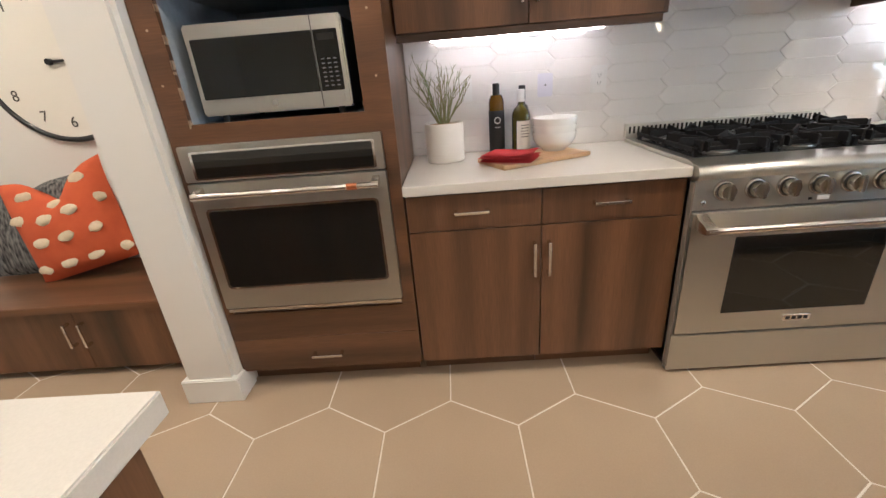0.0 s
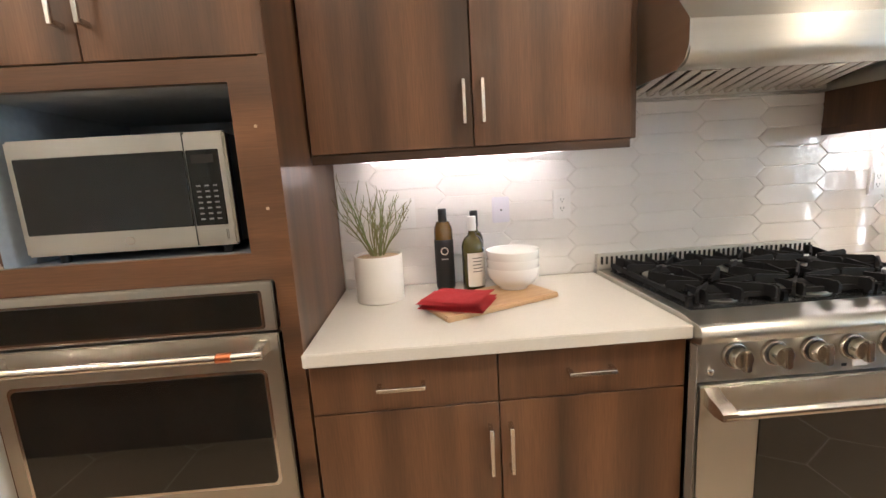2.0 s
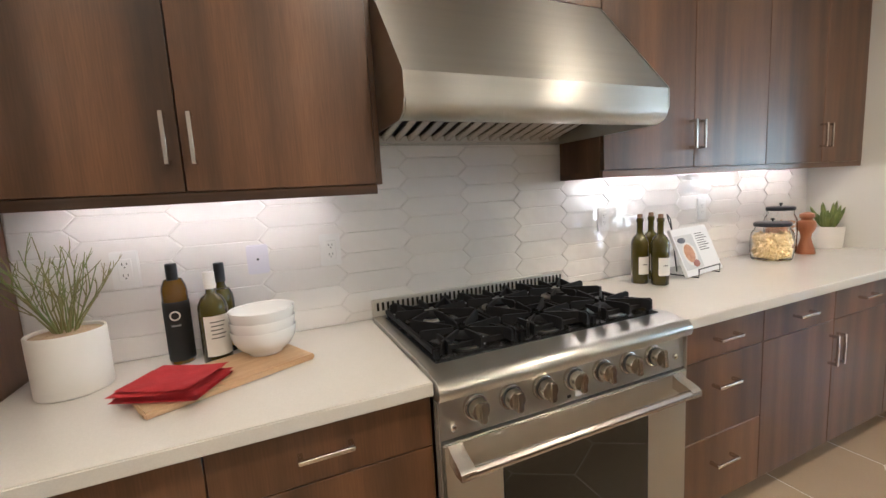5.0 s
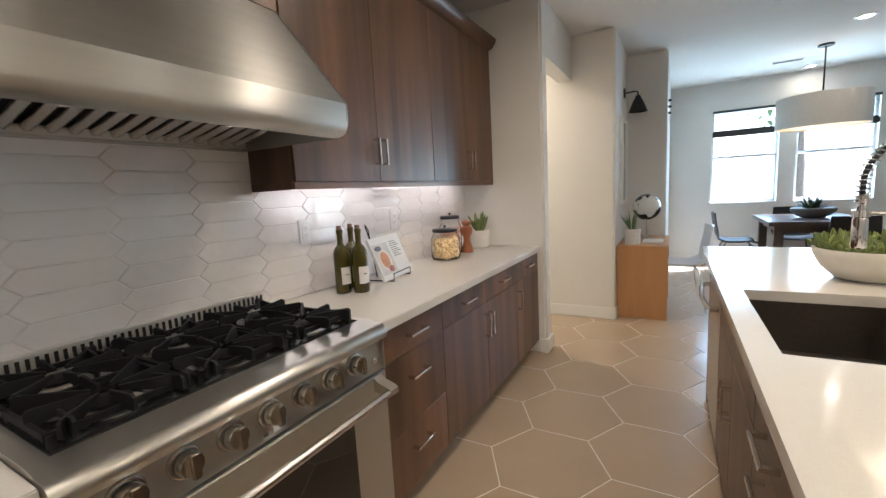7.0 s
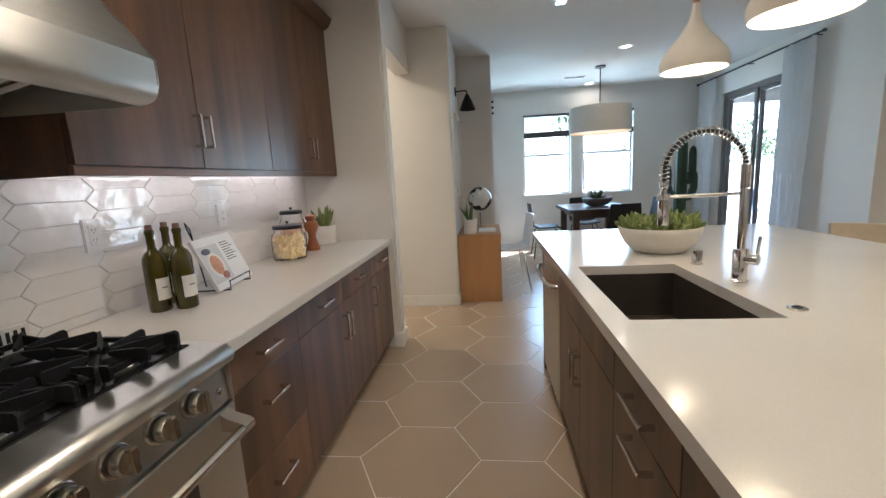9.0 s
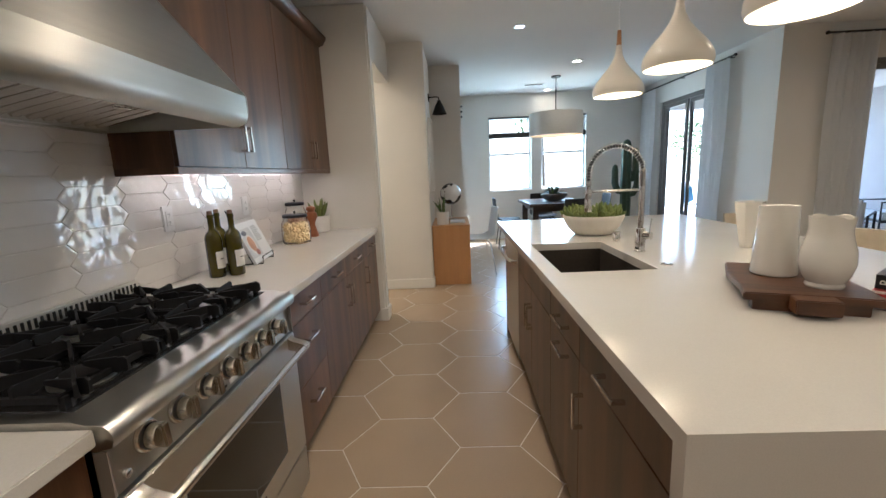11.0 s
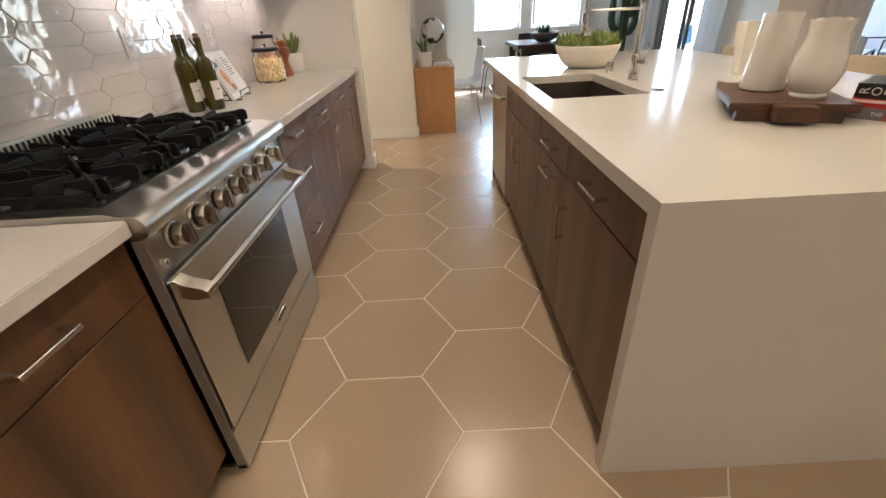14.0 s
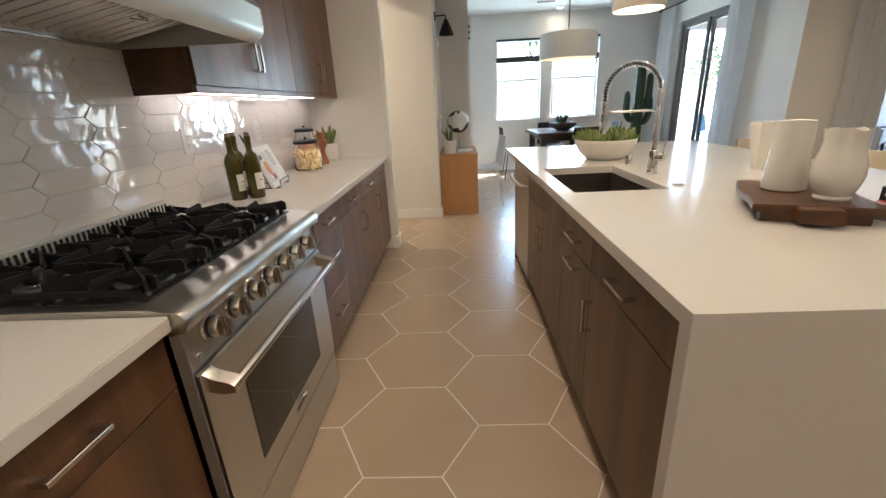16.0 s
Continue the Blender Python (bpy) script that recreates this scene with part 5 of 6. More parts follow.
sb = thing("succulent_bowl", "wide white bowl filled with green succulents", "planter", 2.97, -0.085, 0.9152)
CONC = mat("white_stone_bowl", (0.72, 0.69, 0.62), 0.6, alt=(0.66, 0.63, 0.57), scale=14, bump=0.08, bump_scale=90)
part("bowl", lathe(B(), [(0, 0), (0.09, 0), (0.12, 0.006), (0.165, 0.05), (0.192, 0.105), (0.196, 0.128), (0.194, 0.132), (0.184, 0.13), (0.178, 0.105), (0, 0.09)], 48), CONC, sb)
random.seed(8)
for k in range(46):
    rr, a = 0.168 * math.sqrt((k + 0.5) / 46), 2.4 * k
    cx, cy = rr * math.cos(a), rr * math.sin(a)
    hh = random.uniform(0.050, 0.100) * (1.15 - rr * 1.8)
    for j in range(random.randint(4, 6)):
        b_, e_ = random.uniform(0, 6.28), random.uniform(0.6, 1.45)
        d_ = Vector((math.cos(b_) * math.cos(e_), math.sin(b_) * math.cos(e_), math.sin(e_)))
        o_ = Vector((cx, cy, 0.108))
        ln = hh * random.uniform(0.75, 1.2)
        part("leaf", tube(B(), [o_, o_ + d_ * ln * 0.4, o_ + d_ * ln * 0.8, o_ + d_ * ln], 0.01, 6, [0.006, 0.0105, 0.0108, 0.003]), SUCC, sb)

TRAYW = mat("walnut_tray", (0.125, 0.050, 0.019), 0.33, alt=(0.035, 0.013, 0.006), scale=4, stretch=(9, 1.2, 3), fine=0.12, bump_scale=40, bump=0.05)
ty = thing("serving_board", "footed dark walnut serving board with a tab handle", "serving board", 1.342, -0.168, 0.9152, -22)
bm = prism(B(), [(0, 0.163), (0.10, 0.150), (0.27, 0.155), (0.44, 0.128), (0.415, 0.0), (0.42, -0.165), (0.25, -0.158), (0.10, -0.166), (0, -0.163), (0.004, -0.06), (0.004, 0.06)], "z", 0.032, 0.056)
bmesh.ops.bevel(bm, geom=bm.edges[:], offset=0.003, segments=2, affect="EDGES")
part("top", bm, TRAYW, ty)
part("tab", box(B(), -0.052, 0.006, -0.052, 0.052, 0.012, 0.0555, 0.003), TRAYW, ty)
part("foot", box(B(), 0.014, 0.046, -0.136, 0.136, 0, 0.0325, 0.002), TRAYW, ty)
part("foot", box(B(), 0.35, 0.38, -0.13, 0.11, 0, 0.0325, 0.002), TRAYW, ty)
GLAZE = mat("white_glaze", (0.74, 0.72, 0.67), 0.09, alt=(0.72, 0.70, 0.65), scale=7, coat=0.4)


def pitcher(label, x, y, prof, lip, handle, at_z=0.9715, turn=0, wide=0.91, tall=1.0, wave=0.0):
    root = thing("pitcher", label, "pitcher", x, y, at_z, turn)
    prof = [(r_ * wide, z_ * tall) for r_, z_ in prof]
    bm = lathe(B(), prof, 48)
    top_z = max(z for _, z in prof)
    for v in bm.verts:
        f = max(0, (v.co.z - 0.6 * top_z) / (0.4 * top_z))
        c = max(0, math.cos(math.atan2(v.co.y, v.co.x)))
        v.co.x += lip * f * f * c ** 6
        v.co.z += 0.35 * lip * f ** 3 * c ** 4 + wave * f ** 3 * math.cos(5 * math.atan2(v.co.y, v.co.x))
    part("body", bm, GLAZE, root)
    part("handle", tube(B(), handle, 0.008, 12), GLAZE, root)
    return root


pitcher("tall tapered white ceramic pitcher", 1.598, -0.247, [(0, 0.003), (0.066, 0), (0.072, 0.004), (0.073, 0.01), (0.063, 0.14), (0.060, 0.228), (0.0595, 0.232), (0.056, 0.229), (0.058, 0.14), (0.067, 0.012), (0, 0.010)], 0.014,
        [(-0.055, 0, 0.20), (-0.085, 0, 0.20), (-0.105, 0, 0.16), (-0.10, 0, 0.10), (-0.060, 0, 0.06)], turn=143)
pitcher("rounded white ceramic pitcher with scalloped rim", 1.433, -0.275, [(0, 0.003), (0.05, 0), (0.053, 0.006), (0.050, 0.014), (0.064, 0.035), (0.074, 0.07), (0.071, 0.105), (0.060, 0.140), (0.055, 0.165), (0.060, 0.195), (0.0605, 0.199), (0.057, 0.197), (0.051, 0.165), (0.056, 0.14), (0.067, 0.105), (0.070, 0.07), (0.058, 0.036), (0, 0.02)], 0.018,
        [(-0.05, 0, 0.185), (-0.08, 0, 0.19), (-0.10, 0, 0.15), (-0.090, 0, 0.11), (-0.064, 0, 0.09)], turn=139, tall=1.06, wave=0.004)

solid("vase", lathe(B(), [(0, 0), (0.028, 0), (0.030, 0.003), (0.068, 0.232), (0.068, 0.235), (0.065, 0.234), (0.028, 0.008), (0, 0.008)], 6), GLAZE, "white faceted flaring vase on the island", "vase", smooth=False, at=(2.33, -0.66, 0.9152), rz=10)

PAGE = mat("book_pages", (0.70, 0.66, 0.57), 0.8, alt=(0.60, 0.56, 0.48), scale=3, stretch=(1, 1, 200))


def book(label, x, y, z, rz, w_, d_, h_, cover):
    """A closed book lying flat: its spine faces -x, d_ long along -y."""
    root = thing("book", label, "book", x, y, z, rz, "stacked books")
    bm = box(B(), 0, w_, -d_, 0, 0, 0.003)
    box(bm, 0, w_, -d_, 0, h_ - 0.003, h_)
    box(bm, -0.002, 0.003, -d_, 0, 0, h_, 0.001, 1)
    part("cover", bm, cover, root)
    part("pages", box(B(), 0.004, w_ - 0.004, -d_ + 0.003, -0.003, 0.0032, h_ - 0.0032), PAGE, root)
    return root


side_text = Matrix(((0, 0, -1, 0), (-1, 0, 0, 0), (0, 1, 0, 0), (0, 0, 0, 1)))
k1 = book("red and grey hardback book lying flat", 1.377, -0.368, 0.9152, -53, 0.22, 0.30, 0.034, mat("red_cover", (0.40, 0.028, 0.025), 0.5))
part("grey_panel", box(B(), -0.0032, -0.0019, -0.087, -0.001, 0.001, 0.033), mat("grey_cover", (0.14, 0.13, 0.13), 0.5), k1)
text_part("title", "THE", 0.015, LABW, k1, Matrix.Translation((-0.0036, -0.068, 0.017)) @ side_text)
text_part("title", "SLANTED", 0.017, mat("orange_print", (0.75, 0.2, 0.12), 0.5), k1, Matrix.Translation((-0.0028, -0.132, 0.017)) @ side_text)
k2 = book("thin red and white hardback book lying flat", 1.392, -0.378, 0.9494, -52, 0.21, 0.29, 0.018, mat("red_cover"))
part("white_panel", box(B(), -0.0032, -0.0019, -0.289, -0.001, 0.010, 0.0175), mat("white_cover", (0.72, 0.66, 0.63), 0.5), k2)
k3 = book("black hardback book with white lettering", 1.408, -0.400, 0.9676, -54, 0.20, 0.28, 0.042, mat("black_cover", (0.012, 0.012, 0.014), 0.4))
for i, ch in enumerate("ROBUC"):
    text_part("letter", ch, 0.032, LABW, k3, Matrix.Translation((-0.0028, -0.022 - 0.0275 * i, 0.021)) @ side_text @ Matrix.Rotation(radians(90), 4, "Z"))
ROSE = mat("rose_metal", (0.55, 0.45, 0.38), 0.3, 0.9, alt=(0.45, 0.35, 0.29), scale=20)
jk = thing("metal_jack", "rose metallic jack ornament standing on the books", "ornament", 1.36, -0.595, 1.0098)


def bone(a, b):
    """A bar with knobbed ends."""
    a, b = Vector(a), Vector(b)
    return tube(B(), [a.lerp(b, t) for t in (0, 0.02, 0.07, 0.13, 0.2, 0.5, 0.8, 0.87, 0.93, 0.98, 1)], 0.01, 14, [0.004, 0.013, 0.019, 0.016, 0.010, 0.009, 0.010, 0.016, 0.019, 0.013, 0.004])


for a, b in (((0.075, 0.055, 0.017), (-0.075, -0.055, 0.165)), ((0.085, 0.05, 0.17), (-0.07, -0.045, 0.017)), ((0.055, -0.075, 0.018), (-0.05, 0.075, 0.15))):
    part("bar", bone(a, b), ROSE, jk)

# bar stools behind the island
CREAM = mat("cream_upholstery", (0.66, 0.58, 0.45), 0.8, alt=(0.60, 0.52, 0.40), scale=20, bump=0.15, bump_scale=250)
LEGW = mat("stool_oak", (0.40, 0.26, 0.13), 0.5, alt=(0.32, 0.2, 0.1), scale=5, stretch=(6, 6, 1))


def stool():
    root = thing("bar_stool", "cream upholstered bar stool with low curved back", "stool", 0, 0, 0, 0, "bar stools")
    part("seat", lathe(B(), [(0, 0.62), (0.19, 0.62), (0.21, 0.64), (0.21, 0.67), (0.19, 0.69), (0, 0.695)], 32), CREAM, root)
    bm = B()
    n_ = 16
    rows = []
    for rr, z in ((0.215, 0.70), (0.235, 0.875), (0.23, 0.887), (0.212, 0.885), (0.195, 0.72)):
        rows.append([bm.verts.new((rr * math.cos(radians(180 + 180 * i / n_)), rr * math.sin(radians(180 + 180 * i / n_)), z)) for i in range(n_ + 1)])
    for a, b in zip(rows, rows[1:] + rows[:1]):
        for i in range(n_):
            bm.faces.new((a[i], a[i + 1], b[i + 1], b[i]))
    bm.faces.new([r_[0] for r_ in rows])
    bm.faces.new([r_[-1] for r_ in rows][::-1])
    part("backrest", bm, CREAM, root)
    for sx in (-1, 1):
        for sy in (-1, 1):
            part("leg", cyl(B(), (sx * 0.19, sy * 0.19, 0), (sx * 0.13, sy * 0.13, 0.625), 0.012, 0.017, 12), LEGW, root)
    part("foot_ring", tube(B(), [(0.18 * math.cos(a * math.pi / 12), 0.18 * math.sin(a * math.pi / 12), 0.25) for a in range(24)], 0.008, 8, closed=True), NICKEL, root)
    return root


st = stool()
st.matrix_basis = pose(3.35, -1.33, FZ)
for x in (2.45, 1.55):
    copy_thing(st, pose(x, -1.33, FZ))

# ---------------------------------------------------------------- pendants
PENDW = mat("cream_enamel", (0.70, 0.66, 0.58), 0.3, alt=(0.67, 0.63, 0.55), scale=5, coat=0.4)
PENDI = mat("pendant_inside", (0.82, 0.80, 0.74), 0.6)


def pendant():
    root = thing("pendant_lamp", "cream teardrop pendant lamp over the island, switched on", "pendant lamp", 0, 0, 0, 0, "island pendants")
    prof = [(0.150, 0.0), (0.157, 0.022), (0.154, 0.050), (0.137, 0.085), (0.106, 0.125), (0.071, 0.165), (0.044, 0.205), (0.026, 0.245), (0.019, 0.28), (0.017, 0.31)]
    sh = part("shade", lathe(B(), prof, 48, close=False), PENDW, root, "cream enamel shade")
    inner = [(r_ - 0.003, z_) for r_, z_ in prof[:-2]]
    part("lining", lathe(B(), [(0.150, 0.0)] + inner, 48, close=False), PENDI, sh)
    part("neck", lathe(B(), [(0, 0.30), (0.0165, 0.30), (0.014, 0.345), (0.012, 0.40), (0, 0.40)], 20), mat("neck_wood", (0.42, 0.22, 0.09), 0.4, alt=(0.36, 0.17, 0.07), scale=10), root, "turned wooden neck")
    part("cord", cyl(B(), (0, 0, 0.398), (0, 0, H - 1.81 - 0.02), 0.003, n=8), WHITEP, root)
    part("canopy", lathe(B(), [(0, 0), (0.055, 0), (0.06, -0.008), (0.05, -0.022), (0, -0.025)], 28, (0, 0, H - 1.81)), PENDW, root)
    part("bulb", ball(B(), (0, 0, 0.075), 0.036, 3), glow("warm_bulb", (1.0, 0.74, 0.44), 2.2), root, "glowing round bulb")
    return root


pd = pendant()
PEND = [(3.08, -0.265), (2.345, -0.265), (1.61, -0.265)]
pd.matrix_basis = pose(*PEND[0], 1.81)
for x, y in PEND[1:]:
    copy_thing(pd, pose(x, y, 1.81))
for x, y in PEND:
    l = bpy.data.lights.new("pendant_bulb", "POINT")
    l.energy, l.color, l.shadow_soft_size = PEND_W, (1.0, 0.71, 0.40), 0.037
    o = new("pendant_bulb", l)
    o.location = (x, y, 1.81 + 0.03)

sq = thing("square_light", "small square white recessed ceiling fitting", "ceiling light", 4.58, 0.13, H)
part("trim", box(B(), -0.06, 0.06, -0.06, 0.06, -0.005, -0.0005, 0.002, 1), WHITEP, sq)
part("lens", box(B(), -0.035, 0.035, -0.035, 0.035, -0.0065, -0.0052), glow("cool_lens", (0.85, 0.93, 1.0), 0.5), sq)
cv = thing("ceiling_vent", "narrow grey ceiling air vent", "vent", 7.45, -0.55, H)
part("frame", box(B(), -0.06, 0.06, -0.16, 0.16, -0.006, -0.0005), WHITEP, cv)
for k in range(5):
    part("slat", box(B(), -0.045 + 0.018 * k, -0.035 + 0.018 * k, -0.145, 0.145, -0.0075, -0.0062), BLACKP, cv)

# ---------------------------------------------------------------- bench nook
bn = thing("bench_cabinet", "dark walnut built-in bench cabinet with doors", "bench", 0, 0, 0)
part("seat_top", box(B(), -3.2, -1.126, 1.705, 2.259, 0.415, 0.45, 0.003), WOODH, bn, "dark walnut bench top")
part("body", box(B(), -3.18, -1.127, 1.751, 2.258, 0.09, 0.4145), WOOD, bn)
part("toe_kick", box(B(), -3.18, -1.127, 1.80, 1.81, FZ, 0.09), WOODH, bn)
for x0, x1, hx in ((-2.28, -1.71, -1.745), (-1.71, -1.14, -1.675)):
    d = part("door", box(B(), x0 + GAP, x1 - GAP, 1.73, 1.75, 0.095, 0.41, 0.0015, 1), WOOD, bn)
    pull(d, (hx, 1.73, 0.235), (hx, 1.73, 0.355))
ORANGE = mat("orange_linen", (0.58, 0.115, 0.035), 0.9, alt=(0.50, 0.09, 0.028), scale=12, bump=0.3, bump_scale=300)
TUFT = mat("cream_tuft", (0.74, 0.64, 0.47), 0.95, alt=(0.66, 0.56, 0.40), scale=60, bump=0.6, bump_scale=220)


def pillow(name, label, x, y, z, rz, size, thick, material, chop, lean_deg, tufts=False, roll=0.0):
    root = thing(name, label, "pillow", x, y, z, rz)
    n_ = 18
    tilt = Matrix.Rotation(radians(-lean_deg), 4, "X") @ Matrix.Rotation(radians(roll), 4, "Y")

    def surf(u, v, s):
        px_ = u * size / 2 * (1 - 0.07 * (1 - v * v)) 
        pz_ = (v + 1) * size / 2 * (1 - 0.05 * (1 - u * u))
        if v > 0:
            pz_ -= chop * v * math.exp(-(u / 0.35) ** 2)
        b_ = max(0.0, (1 - u * u) * (1 - v * v)) ** 0.45
        wr = 0.006 * math.sin(7 * u + 3 * v) * b_
        return tilt @ Vector((px_, s * (thick / 2 * b_ + wr * 0.5), pz_))
    bm = B()
    for s in (-1, 1):
        g_ = [[bm.verts.new(surf(2 * i / n_ - 1, 2 * j / n_ - 1, s)) for i in range(n_ + 1)] for j in range(n_ + 1)]
        for j in range(n_):
            for i in range(n_):
                bm.faces.new((g_[j][i], g_[j][i + 1], g_[j + 1][i + 1], g_[j + 1][i]))
    bmesh.ops.remove_doubles(bm, verts=bm.verts, dist=1e-4)
    part("cushion", bm, material, root)
    if tufts:
        random.seed(2)
        for j in range(4):
            for i in range(4):
                u, v = -0.70 + 0.52 * i + 0.26 * (j % 2), -0.75 + 0.5 * j
                if abs(u) > 0.9:
                    continue
                p = surf(u, v, -1)
                bm = ball(B(), (0, 0, 0), 1.0, 2, (0.042, 0.010, 0.025))
                for vv in bm.verts:
                    vv.co += Vector((random.uniform(-1, 1), random.uniform(-0.3, 0.3), random.uniform(-1, 1))) * 0.004
                bmesh.ops.transform(bm, matrix=Matrix.Translation(p) @ tilt @ Matrix.Rotation(random.uniform(-0.15, 0.15), 4, "Y"), verts=bm.verts)
                part("tuft", bm, TUFT, root)
    return root


pillow("pillow", "burnt orange pillow with cream woven tufts", -1.80, 2.03, 0.492, 6, 0.52, 0.20, ORANGE, 0.13, 12, True, -12)
pillow("pillow", "black and white patterned pillow behind another pillow", -2.16, 2.12, 0.452, 4, 0.50, 0.12, mat("black_white_weave", (0.02, 0.02, 0.025), 0.9, alt=(0.22, 0.22, 0.21), scale=90, stretch=(1, 1, 0.2), detail=1), 0.04, 12)
ck_ = thing("wall_clock", "large round wall clock with thin black rim", "clock", -1.79, 2.255, 1.465)
part("face", cyl(B(), (0, 0, 0), (0, -0.012, 0), 0.352, n=64), mat("clock_face", (0.76, 0.73, 0.66), 0.6), ck_)
part("rim", tube(B(), [(0.356 * math.cos(2 * math.pi * k / 72), -0.012, 0.356 * math.sin(2 * math.pi * k / 72)) for k in range(72)], 0.013, 10, closed=True), BLACKP, ck_, "thin black metal rim")
for n_ in range(1, 13):
    a = radians(90 - 30 * n_)
    text_part("numeral", str(n_), 0.072, mat("numeral_ink", (0.06, 0.05, 0.04), 0.6), ck_, Matrix.Translation((0.274 * math.cos(a), -0.0135, 0.274 * math.sin(a))) @ Matrix.Rotation(radians(90), 4, "X"))
part("hand", box(B(), -0.012, 0.16, -0.022, -0.018, -0.006, 0.006), BLACKP, ck_)
part("hand", box(B(), -0.006, 0.23, -0.027, -0.023, -0.005, 0.005), BLACKP, ck_)
part("hub", cyl(B(), (0, -0.0122, 0), (0, -0.03, 0), 0.014, n=20), BLACKP, ck_)


# ---------------------------------------------------------------- desk nook
MAPLE = mat("honey_maple", (0.50, 0.27, 0.11), 0.4, alt=(0.44, 0.23, 0.09), scale=2.5, stretch=(6, 6, 0.6), fine=0.05, bump_scale=40)
dk = thing("desk", "honey maple desk with solid end panels", "desk", 0, 0, 0)
part("end_panel", box(B(), 4.945, 4.97, 0.675, 1.112, FZ, 0.733, 0.002, 1), MAPLE, dk)
part("end_panel", box(B(), 5.80, 5.825, 0.675, 1.112, FZ, 0.733, 0.002, 1), MAPLE, dk)
part("desktop", box(B(), 4.942, 5.828, 0.67, 1.114, 0.7335, 0.763, 0.002, 1), MAPLE, dk)
part("back_panel", box(B(), 4.971, 5.799, 1.095, 1.11, 0.35, 0.733), MAPLE, dk)
dp = thing("snake_plant", "spiky green plant in a white pot", "plant", 5.085, 0.985, 0.7632)
part("pot", pot_shape(0.068, 0.072, 0.15), POT, dp, "white ceramic pot")
part("soil", lathe(B(), [(0, 0.13), (0.065, 0.13), (0.064, 0.14), (0, 0.142)], 20), SOIL, dp)
random.seed(31)
for k in range(16):
    a = random.uniform(0, 6.28)
    bm = B()
    ln, sp_ = random.uniform(0.14, 0.26), random.uniform(0.02, 0.13)
    leaf_blade(bm, (0.02 * math.cos(a), 0.02 * math.sin(a), 0.138), (sp_ * math.cos(a), sp_ * math.sin(a), 0.138 + ln), 0.012, 0.03)
    part("leaf", bm, GREEN, dp)
gl = thing("globe", "dark and silver world globe on a small stand", "globe", 5.50, 0.885, 0.7632)
GM = mat("globe_print", (0.02, 0.021, 0.024), 0.25, alt=(0.70, 0.70, 0.68), scale=5.5, detail=3, sharp=0.93)
part("ball", ball(B(), (0, 0, 0.335), 0.135, 4), GM, gl)
part("meridian", tube(B(), [(0.15 * math.cos(radians(a)), 0, 0.335 + 0.15 * math.sin(radians(a))) for a in range(-110, 80, 8)], 0.005, 8), CHROME, gl)
part("stem", cyl(B(), (0, 0, 0.02), (0, 0, 0.19), 0.009, n=12), CHROME, gl)
part("base", lathe(B(), [(0, 0), (0.075, 0), (0.075, 0.012), (0.02, 0.022), (0, 0.022)], 28), CHROME, gl)
solid("notebook", box(B(), 5.13, 5.38, 0.72, 0.90, 0.7632, 0.781, 0.003), WHITEP, "white closed notebook on the desk", "notebook")
solid("pen_cup", lathe(B(), [(0, 0), (0.03, 0), (0.031, 0.09), (0.028, 0.09), (0.027, 0.01), (0, 0.01)], 24), CHROME, "small chrome pen cup", "cup", at=(5.22, 0.95, 0.7632))

sc = thing("wall_sconce", "black metal wall lamp with cone shade", "wall lamp", 5.615, 1.12, 2.30)
MATTEB = mat("matte_black", (0.012, 0.012, 0.013), 0.5, 0.2)
part("backplate", lathe(B(), [(0, 0), (0.05, 0), (0.05, 0.012), (0, 0.014)], 24), MATTEB, sc).matrix_basis = Matrix.Rotation(radians(90), 4, "X")
part("arm", tube(B(), [(0, -0.01, 0), (0, -0.10, 0.005), (0, -0.13, 0.0), (0, -0.135, -0.04)], 0.008, 10), MATTEB, sc)
part("shade", lathe(B(), [(0.022, -0.04), (0.026, -0.06), (0.05, -0.10), (0.092, -0.205), (0.090, -0.206), (0.048, -0.10), (0.02, -0.06)], 32, (0, -0.135, 0), close=False), MATTEB, sc)

ar = thing("picture_frame", "tall white framed picture on the nook wall", "picture", 5.42, 1.118, 1.58)
part("frame", frame_ring(B(), -0.22, 0.22, -0.43, 0.43, -0.035, 0.0, 0.03), TRIM, ar, smooth=False)
part("print", box(B(), -0.19, 0.19, -0.012, -0.006, -0.40, 0.40), mat("pale_print", (0.5, 0.5, 0.48), 0.6, alt=(0.25, 0.25, 0.25), scale=3), ar)

hk = thing("wall_hooks", "row of small black wall hooks", "hooks", 6.25, 0.714, 2.20)
for z in (-0.07, 0, 0.07):
    part("hook", lathe(B(), [(0, 0), (0.012, 0), (0.014, 0.03), (0, 0.034)], 14, (0, 0, 0)), MATTEB, hk).matrix_basis = Matrix.Translation((0, 0, z)) @ Matrix.Rotation(radians(90), 4, "X")

wc = thing("desk_chair", "white moulded shell chair with thin chrome legs", "chair", 5.50, 0.585, FZ, 186)
SHELL = mat("white_shell", (0.78, 0.78, 0.78), 0.3)


